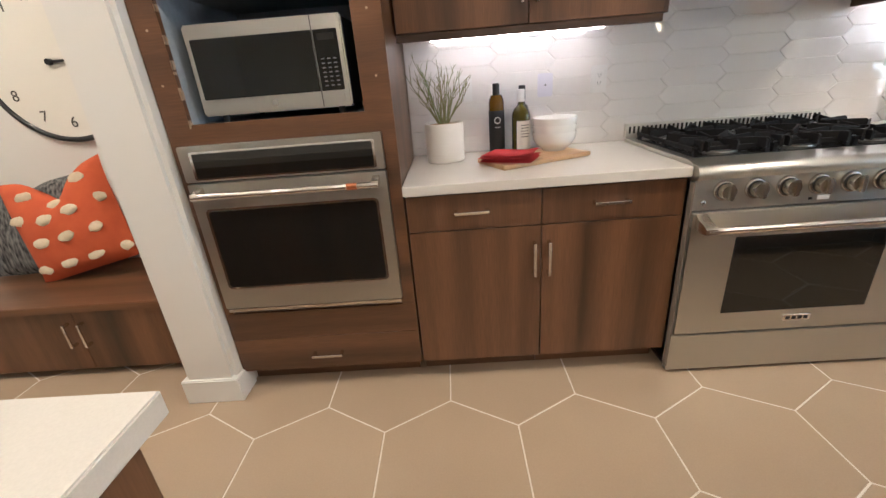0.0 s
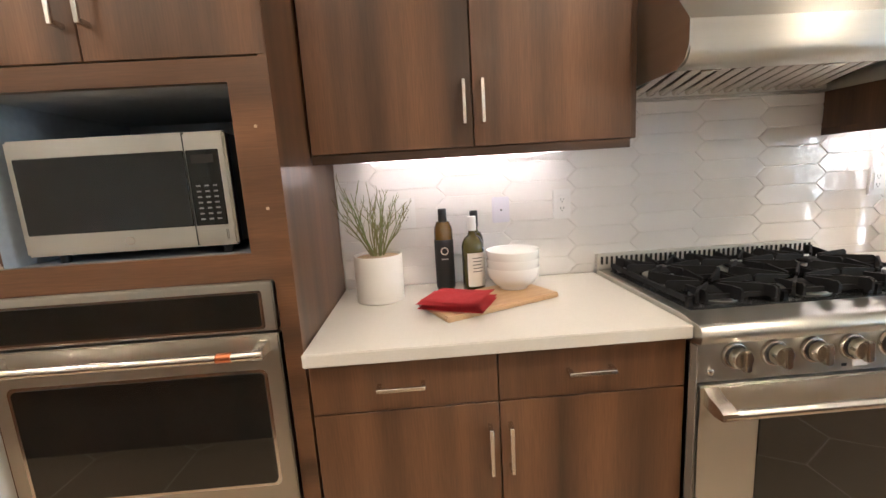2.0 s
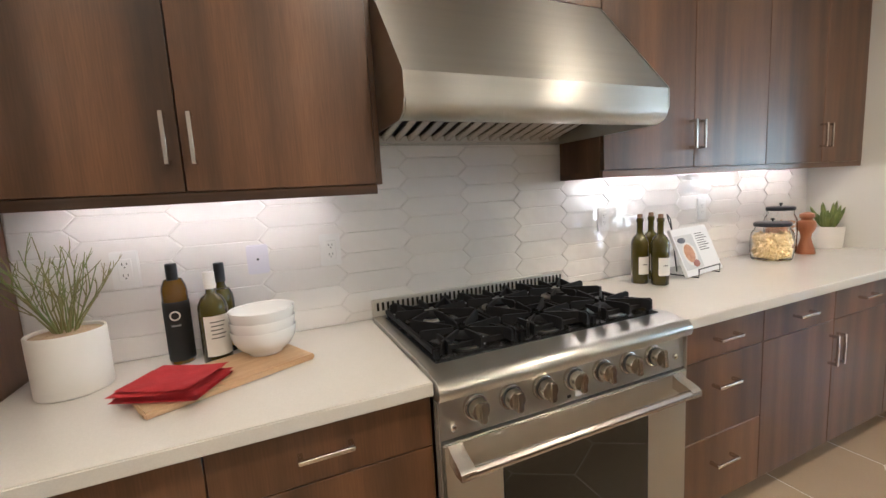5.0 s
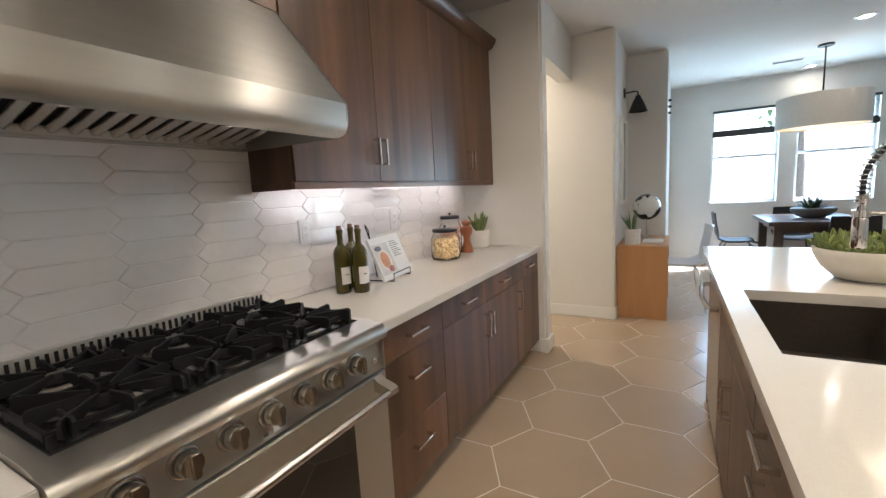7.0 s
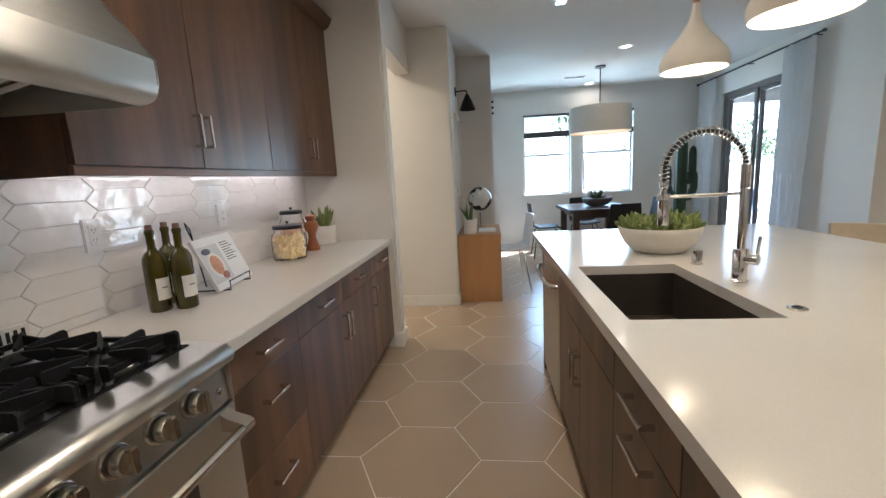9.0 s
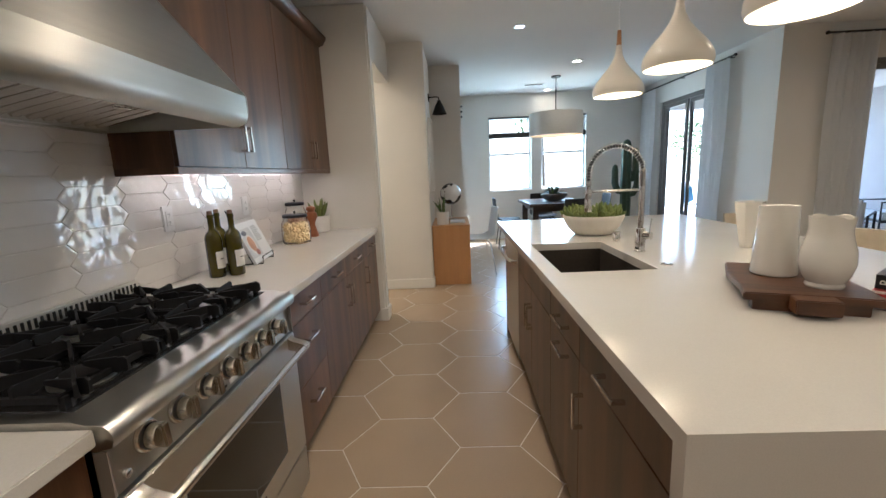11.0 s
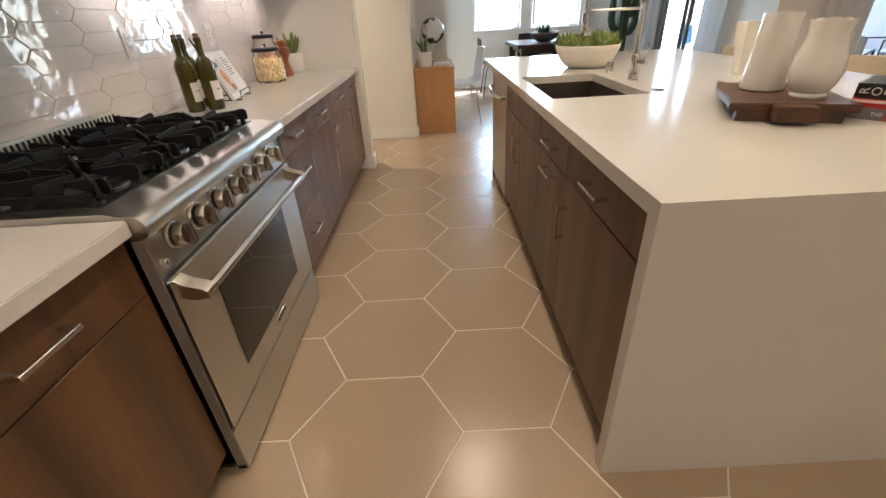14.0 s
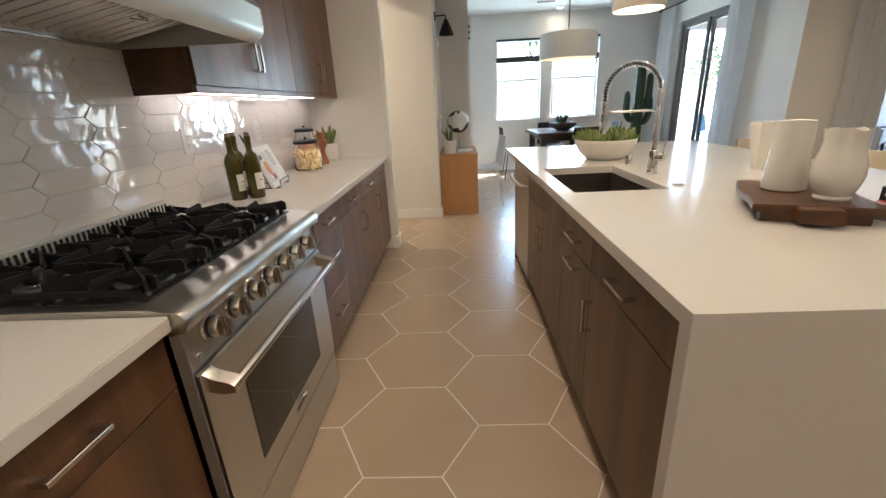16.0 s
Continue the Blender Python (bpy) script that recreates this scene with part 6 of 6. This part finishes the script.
def shell_bm(w_=0.42, d_=0.42, back=0.40, seat_z=0.45, t=0.012):
    prof = [(-d_ / 2, -0.01), (-d_ / 2 + 0.06, 0.012), (0, 0.0), (d_ / 2 - 0.08, 0.0), (d_ / 2, 0.04), (d_ / 2 + 0.035, 0.14), (d_ / 2 + 0.06, back * 0.7), (d_ / 2 + 0.075, back)]
    bm = B()
    n_ = 10
    lay = []
    for off in (0, -t):
        g_ = []
        for i, (py, pz) in enumerate(prof):
            ww = w_ * (1 - 0.10 * max(0, (i - 5)) / 2)
            row = []
            for k in range(n_ + 1):
                u = 2 * k / n_ - 1
                cur = 0.03 * u * u
                row.append(bm.verts.new((u * ww / 2, py - (cur if i > 4 else 0) - (off if i > 4 else 0), seat_z + pz + (cur if i <= 4 else 0) + (off if i <= 4 else 0))))
            g_.append(row)
        for a, b in zip(g_, g_[1:]):
            for k in range(n_):
                bm.faces.new((a[k], a[k + 1], b[k + 1], b[k]))
        lay.append(g_)
    a, b = lay
    rim_a = a[0] + [r_[-1] for r_ in a[1:]] + a[-1][-2::-1] + [r_[0] for r_ in a[-2:0:-1]]
    rim_b = b[0] + [r_[-1] for r_ in b[1:]] + b[-1][-2::-1] + [r_[0] for r_ in b[-2:0:-1]]
    for i in range(len(rim_a)):
        j = (i + 1) % len(rim_a)
        bm.faces.new((rim_a[i], rim_a[j], rim_b[j], rim_b[i]))
    return bm


def chair_parts(root, shell_mat, leg_mat, leg_r=0.008):
    part("shell", shell_bm(), shell_mat, root)
    for sx in (-1, 1):
        for sy in (-1, 1):
            part("leg", tube(B(), [(sx * 0.14, sy * 0.13, 0.438), (sx * 0.17, sy * 0.165, 0.40), (sx * 0.22, sy * 0.22, 0.0)], leg_r, 8), leg_mat, root)


chair_parts(wc, SHELL, CHROME)

# ---------------------------------------------------------------- dining
TABW = mat("dark_table_wood", (0.075, 0.05, 0.038), 0.28, alt=(0.05, 0.034, 0.027), scale=3, stretch=(1, 7, 3), fine=0.1, bump_scale=40)
tb = thing("dining_table", "dark wooden dining table with thick top", "table", 7.3, -0.80, FZ)
part("tabletop", box(B(), -0.62, 0.62, -0.47, 0.47, 0.715, 0.765, 0.004), TABW, tb)
part("apron", box(B(), -0.50, 0.50, -0.36, 0.36, 0.63, 0.7148), TABW, tb)
for sx in (-1, 1):
    for sy in (-1, 1):
        part("leg", box(B(), sx * 0.50 - 0.045, sx * 0.50 + 0.045, sy * 0.36 - 0.045, sy * 0.36 + 0.045, 0, 0.7145, 0.004), TABW, tb)
dc = thing("dining_chair", "black moulded dining chair with thin black legs", "chair", 7.35, -0.10, FZ, 0, "dining chairs")
chair_parts(dc, MATTEB, MATTEB)
copy_thing(dc, pose(7.92, -0.80, FZ, 0, 0, -90))
copy_thing(dc, pose(7.35, -1.50, FZ, 0, 0, 180))
copy_thing(dc, pose(6.62, -0.98, FZ, 0, 0, 90))
tp = thing("table_planter", "grey bowl planter with spiky succulent on the table", "planter", 7.25, -0.84, 0.8202)
part("bowl", lathe(B(), [(0, 0), (0.09, 0), (0.16, 0.03), (0.215, 0.085), (0.22, 0.115), (0.205, 0.125), (0.17, 0.11), (0, 0.10)], 36), mat("grey_stone_bowl", (0.16, 0.15, 0.145), 0.7, alt=(0.12, 0.115, 0.11), scale=10, bump=0.1), tp)
random.seed(17)
for k in range(44):
    a, e_ = random.uniform(0, 6.28), random.uniform(0.35, 1.5)
    ln = random.uniform(0.14, 0.24)
    d_ = Vector((math.cos(a) * math.cos(e_), math.sin(a) * math.cos(e_), math.sin(e_)))
    bm = B()
    leaf_blade(bm, (0.05 * math.cos(a), 0.05 * math.sin(a), 0.105), Vector((0.05 * math.cos(a), 0.05 * math.sin(a), 0.105)) + d_ * ln, 0.016, 0.02)
    part("leaf", bm, CACT if k % 3 else GREEN, tp)
dr = thing("drum_pendant", "white fabric drum pendant lamp over the dining table", "pendant lamp", 6.9, -0.78, 1.86)
LINEN = mat("lamp_linen", (0.72, 0.69, 0.63), 0.9, alt=(0.68, 0.65, 0.59), scale=40, bump=0.1, bump_scale=300)
part("shade", lathe(B(), [(0.40, 0), (0.405, 0.002), (0.405, 0.338), (0.40, 0.34), (0.396, 0.338), (0.396, 0.002), (0.40, 0)], 64, close=False), LINEN, dr)
part("diffuser", cyl(B(), (0, 0, 0.012), (0, 0, 0.018), 0.395, n=64), mat("amber_diffuser", (0.45, 0.27, 0.11), 0.7, emit=(1.0, 0.50, 0.16), strength=0.06), dr, "softly glowing amber diffuser")
part("rod", cyl(B(), (0, 0, 0.018), (0, 0, H - 1.86 - 0.02), 0.008, n=10), MATTEB, dr)
part("canopy", lathe(B(), [(0, 0), (0.07, 0), (0.07, -0.02), (0, -0.022)], 28, (0, 0, H - 1.86)), MATTEB, dr)
part("hub", cyl(B(), (-0.39, 0, 0.335), (0.39, 0, 0.335), 0.004, n=8), MATTEB, dr)

ca = thing("cactus", "tall dark green column cactus in a black pot", "plant", 7.5, -2.13, FZ)
part("pot", pot_shape(0.13, 0.16, 0.34), MATTEB, ca, "black round pot")


def ribbed(pts, radii, n=24, ribs=8):
    bm = tube(B(), pts, 0.05, n, radii)
    k = 0
    for v in bm.verts:
        i, j = divmod(k, n)
        k += 1
        if i < len(pts):
            c = Vector(pts[i])
            v.co = c + (v.co - c) * (1 + 0.10 * math.cos(2 * math.pi * ribs * j / n))
    return bm


part("column", ribbed([(0, 0, 0.30), (0, 0, 0.6), (0, 0, 1.0), (0, 0, 1.4), (0, 0, 1.62), (0, 0, 1.70), (0, 0, 1.735)], [0.075, 0.08, 0.08, 0.078, 0.072, 0.05, 0.01]), CACT, ca)
for sy, z0, zt in ((1, 0.85, 1.32), (-1, 0.80, 1.22), (-1, 1.05, 1.58)):
    out = 0.19 if zt != 1.58 else 0.16
    part("arm", ribbed([(0, sy * 0.05, z0), (0, sy * 0.13, z0 + 0.02), (0, sy * (out - 0.03), z0 + 0.07), (0, sy * out, z0 + 0.16), (0, sy * out, zt - 0.1), (0, sy * out, zt - 0.03), (0, sy * out, zt)], [0.045, 0.05, 0.052, 0.05, 0.048, 0.038, 0.008]), CACT, ca)
part("soil", cyl(B(), (0, 0, 0.30), (0, 0, 0.325), 0.145, n=24), SOIL, ca)

# curtains and shades
SHEER = bpy.data.materials.new("sheer_linen")
SHEER.use_nodes = True
_nt = SHEER.node_tree
_b = _nt.nodes["Principled BSDF"]
_b.inputs["Base Color"].default_value = (0.84, 0.85, 0.86, 1)
_b.inputs["Roughness"].default_value = 0.9
_tl = _nt.nodes.new("ShaderNodeBsdfTranslucent")
_tl.inputs["Color"].default_value = (0.84, 0.86, 0.88, 1)
_ms = _nt.nodes.new("ShaderNodeMixShader")
_ms.inputs[0].default_value = 0.5
_nt.links.new(_b.outputs[0], _ms.inputs[1])
_nt.links.new(_tl.outputs[0], _ms.inputs[2])
_nt.links.new(_ms.outputs[0], _nt.nodes["Material Output"].inputs["Surface"])


def curtain(m, w_, folds, label):
    root = thing("curtain", label, "curtain", group="curtains")
    root.matrix_basis = m
    bm = B()
    n_ = folds * 10
    random.seed(folds)
    ph = [random.uniform(0, 6.28) for _ in range(3)]
    rows = []
    zs = (2.60, 2.4, 1.8, 1.2, 0.6, 0.065)
    for z in zs:
        row = []
        for i in range(n_ + 1):
            u = i / n_
            amp = 0.032 + 0.01 * math.sin(3 * u * 6.28 + ph[0])
            y = amp * math.sin(2 * math.pi * folds * u + 0.5 * math.sin(2 * z + ph[1])) + 0.008 * math.sin(9 * u + z)
            row.append(bm.verts.new((u * w_ + 0.01 * math.sin(2 * z + 7 * u), y, z)))
        rows.append(row)
    for a, b in zip(rows, rows[1:]):
        for i in range(n_):
            bm.faces.new((a[i], a[i + 1], b[i + 1], b[i]))
    part("fabric", bm, SHEER, root)
    return root


curtain(pose(7.64, SOUTH + 0.09, 0), 0.50, 7, "white sheer linen curtain beside the patio door")
curtain(pose(5.72, SOUTH + 0.09, 0), 0.50, 7, "white sheer linen curtain beside the patio door")
curtain(pose(EAST - 0.09, -3.17, 0, 0, 0, -90), 0.46, 6, "white sheer linen curtain in the great room")
for nm, p, q in (("dining", (5.62, SOUTH + 0.09, 2.615), (8.18, SOUTH + 0.09, 2.615)), ("great", (EAST - 0.09, -6.6, 2.615), (EAST - 0.09, -3.10, 2.615))):
    rd_ = thing("curtain_rod", "dark slim metal curtain rod", "curtain rod", 0, 0, 0)
    part("rod", cyl(B(), p, q, 0.011, n=12), MATTEB, rd_)
    for e in (p, q):
        part("finial", ball(B(), e, 0.02, 2), MATTEB, rd_)
    for k in (0.06, 0.5, 0.94):
        c = Vector(p).lerp(Vector(q), k)
        d_ = Vector((0, -0.09, 0)) if nm == "dining" else Vector((0.09, 0, 0))
        part("bracket", cyl(B(), c, c + d_, 0.007, n=8), MATTEB, rd_)

WEAVE = mat("dark_woven_reed", (0.03, 0.03, 0.026), 0.8, alt=(0.05, 0.048, 0.04), scale=60)


def woven_shade(y0, y1):
    root = thing("woven_shade", "dark woven reed roman shade, drawn up", "window shade", FAR - 0.004, 0, 0, 0, "window shades")
    part("headrail", box(B(), -0.03, 0.03, y0 + 0.005, y1 - 0.005, 2.305, 2.333), WEAVE, root)
    part("fold_stack", box(B(), -0.03, 0.03, y0 + 0.005, y1 - 0.005, 1.955, 2.045, 0.012), WEAVE, root)
    for k in range(17):
        z = 2.05 + 0.015 * k
        part("reed", cyl(B(), (0, y0 + 0.008, z), (0, y1 - 0.008, z), 0.0022, n=6), WEAVE, root)
    for u in (0.08, 0.5, 0.92):
        y = y0 + (y1 - y0) * u
        part("cord", cyl(B(), (-0.004, y, 2.03), (-0.004, y, 2.31), 0.003, n=6), WEAVE, root)


woven_shade(*W1)
woven_shade(*W2)

# ---------------------------------------------------------------- patio things and the garden
BLUE = mat("blue_shell", (0.06, 0.17, 0.26), 0.4)
pc = thing("patio_chair", "blue moulded patio chair with black legs", "chair", 8.3, -4.7, -0.03, 30, "patio chairs")
chair_parts(pc, BLUE, MATTEB)
for x, y, a in ((9.3, -5.6, 200), (9.55, -4.55, 300), (8.2, -5.6, 120)):
    copy_thing(pc, pose(x, y, -0.03, 0, 0, a))
pt = thing("patio_table", "round dark patio table", "table", 8.85, -5.1, -0.03)
part("top", cyl(B(), (0, 0, 0.70), (0, 0, 0.735), 0.55, n=40), MATTEB, pt)
part("stem", cyl(B(), (0, 0, 0.02), (0, 0, 0.70), 0.04, n=16), MATTEB, pt)
part("base", cyl(B(), (0, 0, 0), (0, 0, 0.02), 0.3, n=32), MATTEB, pt)


def lounge(x, y, rz):
    root = thing("patio_armchair", "black framed patio armchair with pale cushions", "chair", x, y, -0.03, rz, "patio armchairs")
    CUSH = mat("pale_outdoor_cushion", (0.62, 0.64, 0.66), 0.9, alt=(0.56, 0.58, 0.6), scale=10)
    part("seat_cushion", box(B(), -0.30, 0.30, -0.30, 0.30, 0.30, 0.43, 0.03), CUSH, root)
    part("back_cushion", box(B(), -0.30, 0.30, 0.22, 0.36, 0.42, 0.80, 0.03), CUSH, root)
    for sx in (-1, 1):
        part("arm_frame", tube(B(), [(sx * 0.34, -0.32, 0), (sx * 0.34, -0.32, 0.60), (sx * 0.34, 0.36, 0.60), (sx * 0.34, 0.36, 0)], 0.016, 8), MATTEB, root)
    part("seat_rail", box(B(), -0.34, 0.34, -0.30, 0.34, 0.26, 0.295), MATTEB, root)


lounge(6.1, -4.5, 40)
lounge(7.35, -6.55, 160)
slab("patio_side_wall", EAST + 0.17, 9.6, -7.6, -7.4, -0.03, 3.0, mat("stucco", (0.34, 0.34, 0.35), 0.9, alt=(0.30, 0.30, 0.31), scale=2, bump=0.2, bump_scale=80), "white stucco wall of the patio", "wall")

# hillside with shrubs
bm = B()
n_ = 40
g_ = []
for j in range(n_ + 1):
    row = []
    for i in range(n_ + 1):
        x, y = 18 + 120 * j / n_, -90 + 150 * i / n_
        row.append(bm.verts.new((x, y, -0.2 + 14 * (1 - math.exp(-((j / n_) * 2.2) ** 1.5)) + 1.2 * noise.noise((x * 0.05, y * 0.05, 0)))))
    g_.append(row)
for a, b in zip(g_, g_[1:]):
    for i in range(n_):
        bm.faces.new((a[i], a[i + 1], b[i + 1], b[i]))
solid("hillside", bm, mat("dry_hill", (0.55, 0.51, 0.40), 0.95, alt=(0.42, 0.41, 0.28), scale=0.15, bump=0.3, bump_scale=1.5), "pale dry grassy hillside", "hill", "structure")
random.seed(41)


def tree(x, y, z, h, r):
    root = thing("tree", "green garden tree with a rounded open crown", "tree", x, y, z, 0, "garden trees")
    part("trunk", tube(B(), [(0, 0, -0.3), (0.03, 0, h * 0.3), (0.0, 0.05, h * 0.55), (0.02, 0.02, h * 0.8)], 0.1, 8, [0.05 * h / 2, 0.04 * h / 2, 0.025 * h / 2, 0.01]), mat("bark", (0.12, 0.09, 0.06), 0.9, alt=(0.08, 0.06, 0.04), scale=12), root)
    vs, fs = [], []
    for k in range(900):
        d_ = Vector((random.gauss(0, 1), random.gauss(0, 1), random.gauss(0, 0.8))).normalized()
        c = Vector((0, 0, h * 0.72)) + d_ * r * (0.35 + 0.65 * random.random() ** 0.5) * (1 + 0.25 * noise.noise(d_ * 2.5))
        s = r * random.uniform(0.04, 0.09)
        m_ = Matrix.Translation(c) @ Euler([random.uniform(0, 6.28) for _ in range(3)]).to_matrix().to_4x4()
        b0 = len(vs)
        vs += [tuple(m_ @ Vector(p)) for p in ((-s, 0, 0), (0, -s * 0.5, s * 0.15), (s, 0, 0), (0, s * 0.5, s * 0.15))]
        fs.append((b0, b0 + 1, b0 + 2, b0 + 3))
    me_ = bpy.data.meshes.new("crown")
    me_.from_pydata(vs, [], fs)
    me_.materials.append(mat("tree_leaves", (0.07, 0.12, 0.035), 0.6, alt=(0.11, 0.16, 0.05), scale=3))
    o_ = new("crown", me_)
    o_.parent = root


for x, y, h_, r_ in ((27, -14, 4.0, 1.3), (34, -20, 3.6, 1.2), (30, -9, 3.6, 1.2), (14.5, -2.15, 5.6, 1.5)):
    tree(x, y, -0.16, h_, r_)


# ---------------------------------------------------------------- floor tiles
def hexagon(sx, g, z0, z1):
    """A pointed-up hexagonal tile, sx wide, with a grout gap g and eased edges."""
    R = (sx - g) / math.sqrt(3)
    bm = B()
    e = 0.0015
    rings = []
    for rr, z in ((R, z0), (R, z1 - e), (R - e * 1.2, z1)):
        rings.append([bm.verts.new((rr * math.cos(radians(60 * k + 30)), rr * math.sin(radians(60 * k + 30)), z)) for k in range(6)])
    for a, b in zip(rings, rings[1:]):
        for k in range(6):
            bm.faces.new((a[k], a[(k + 1) % 6], b[(k + 1) % 6], b[k]))
    bm.faces.new(rings[-1])
    return bm


floor_ob = bpy.data.objects["floor"]
HEXW = 0.498
HEXS = HEXW / math.sqrt(3)
tile_me = mesh("tile", hexagon(HEXW, 0.006, -0.0014, 0.0), FTILE, smooth=False)
near, rest = [], []
for r in range(-19, 6):
    y = 1.14 + 1.5 * HEXS * r
    x_off = 0.985 + (HEXW / 2 if r % 2 else 0)
    for k in range(-11, 15):
        x = x_off + HEXW * k
        if not (WEST < x < FAR + 0.1 and LOW < y < 3.4):
            continue
        if y > 2.6 and not 3.7 < x < 5.2:
            continue
        (near if -1.6 < x < 6.4 and -1.5 < y < 2.4 else rest).append((x, y))
for x, y in near[:300]:
    o = new("tile", tile_me)
    o.parent = floor_ob
    o.location = (x, y, 0)
bm = B()
verts, faces = [], []
for x, y in rest + near[300:]:
    src = [v.co for v in tile_me.vertices]
    b0 = len(verts)
    verts += [(c.x + x, c.y + y, c.z) for c in src]
    faces += [[b0 + i for i in p.vertices] for p in tile_me.polygons]
bm.free()
me = bpy.data.meshes.new("tiles")
me.from_pydata(verts, [], faces)
me.materials.append(FTILE)
o = new("tiles", me)
o.parent = floor_ob
tagged(o, kind="stuff")

# ---------------------------------------------------------------- backsplash tiles
PW, PH, PD, G = 0.256, 0.076, 0.018, 0.0024
wall_ob = solid("backsplash", box(B(), -0.123, 3.849, 2.1585, 2.1695, 0.915, 2.06), BGROUT, "glossy white elongated hexagon tile backsplash", "backsplash", "structure")
random.seed(7)


def clip_poly(pts, x0, x1, z0, z1):
    def cut(p, axis, lim, keep_less):
        out = []
        for i in range(len(p)):
            a, b = p[i], p[(i + 1) % len(p)]
            ina = a[axis] <= lim if keep_less else a[axis] >= lim
            inb = b[axis] <= lim if keep_less else b[axis] >= lim
            if ina:
                out.append(a)
            if ina != inb:
                t = (lim - a[axis]) / (b[axis] - a[axis])
                out.append((a[0] + t * (b[0] - a[0]), a[1] + t * (b[1] - a[1])))
        return out
    for axis, lim, less in ((0, x0, False), (0, x1, True), (1, z0, False), (1, z1, True)):
        if pts:
            pts = cut(pts, axis, lim, less)
    return pts


def picket(bm, pts):
    """One glazed tile with a pillowed edge and a slight tilt, facing -y."""
    cx = sum(p[0] for p in pts) / len(pts)
    cz = sum(p[1] for p in pts) / len(pts)
    tx, tz = random.uniform(-0.006, 0.006), random.uniform(-0.02, 0.02)
    rings = []
    for s, y in ((0.0, 0.0), (0.0002, -0.0012), (0.0018, -0.0024), (0.0050, -0.0029)):
        ring = []
        for x, z in pts:
            d_ = Vector((cx - x, cz - z))
            l = d_.length
            q = Vector((x, z)) + d_ * min(s / l, 0.5)
            yy = y + (tx * (q.x - cx) + tz * (q.y - cz) if s else 0)
            ring.append(bm.verts.new((q.x, 2.1584 + yy, q.y)))
        rings.append(ring)
    n_ = len(pts)
    for a, b in zip(rings, rings[1:]):
        for k in range(n_):
            bm.faces.new((a[k], a[(k + 1) % n_], b[(k + 1) % n_], b[k]))
    bm.faces.new(rings[-1])


def area(pts):
    return abs(sum(pts[i][0] * pts[(i + 1) % len(pts)][1] - pts[(i + 1) % len(pts)][0] * pts[i][1] for i in range(len(pts)))) / 2


for c in range(-10, 10):
    xa = 2.068 + PW * c
    xb = xa + PW
    base = 0.989 if c % 2 == 0 else 1.027
    for r in range(-3, 16):
        z0 = base + PH * r
        z1 = z0 + PH
        zm = (z0 + z1) / 2
        g = G / 2
        pts = [(xa + PD + g, z0 + g), (xb - PD - g, z0 + g), (xb + PD - g, zm), (xb - PD - g, z1 - g), (xa + PD + g, z1 - g), (xa - PD + g, zm)]
        top = 1.41
        if xb > 0.86 and xa < 1.80:
            top = 2.05
        pts = clip_poly(pts, -0.121, 3.847, 0.9165, top)
        if len(pts) < 3 or area(pts) < 1e-4:
            continue
        bm = B()
        picket(bm, pts)
        part("tile", bm, BTILE, wall_ob, smooth=False)
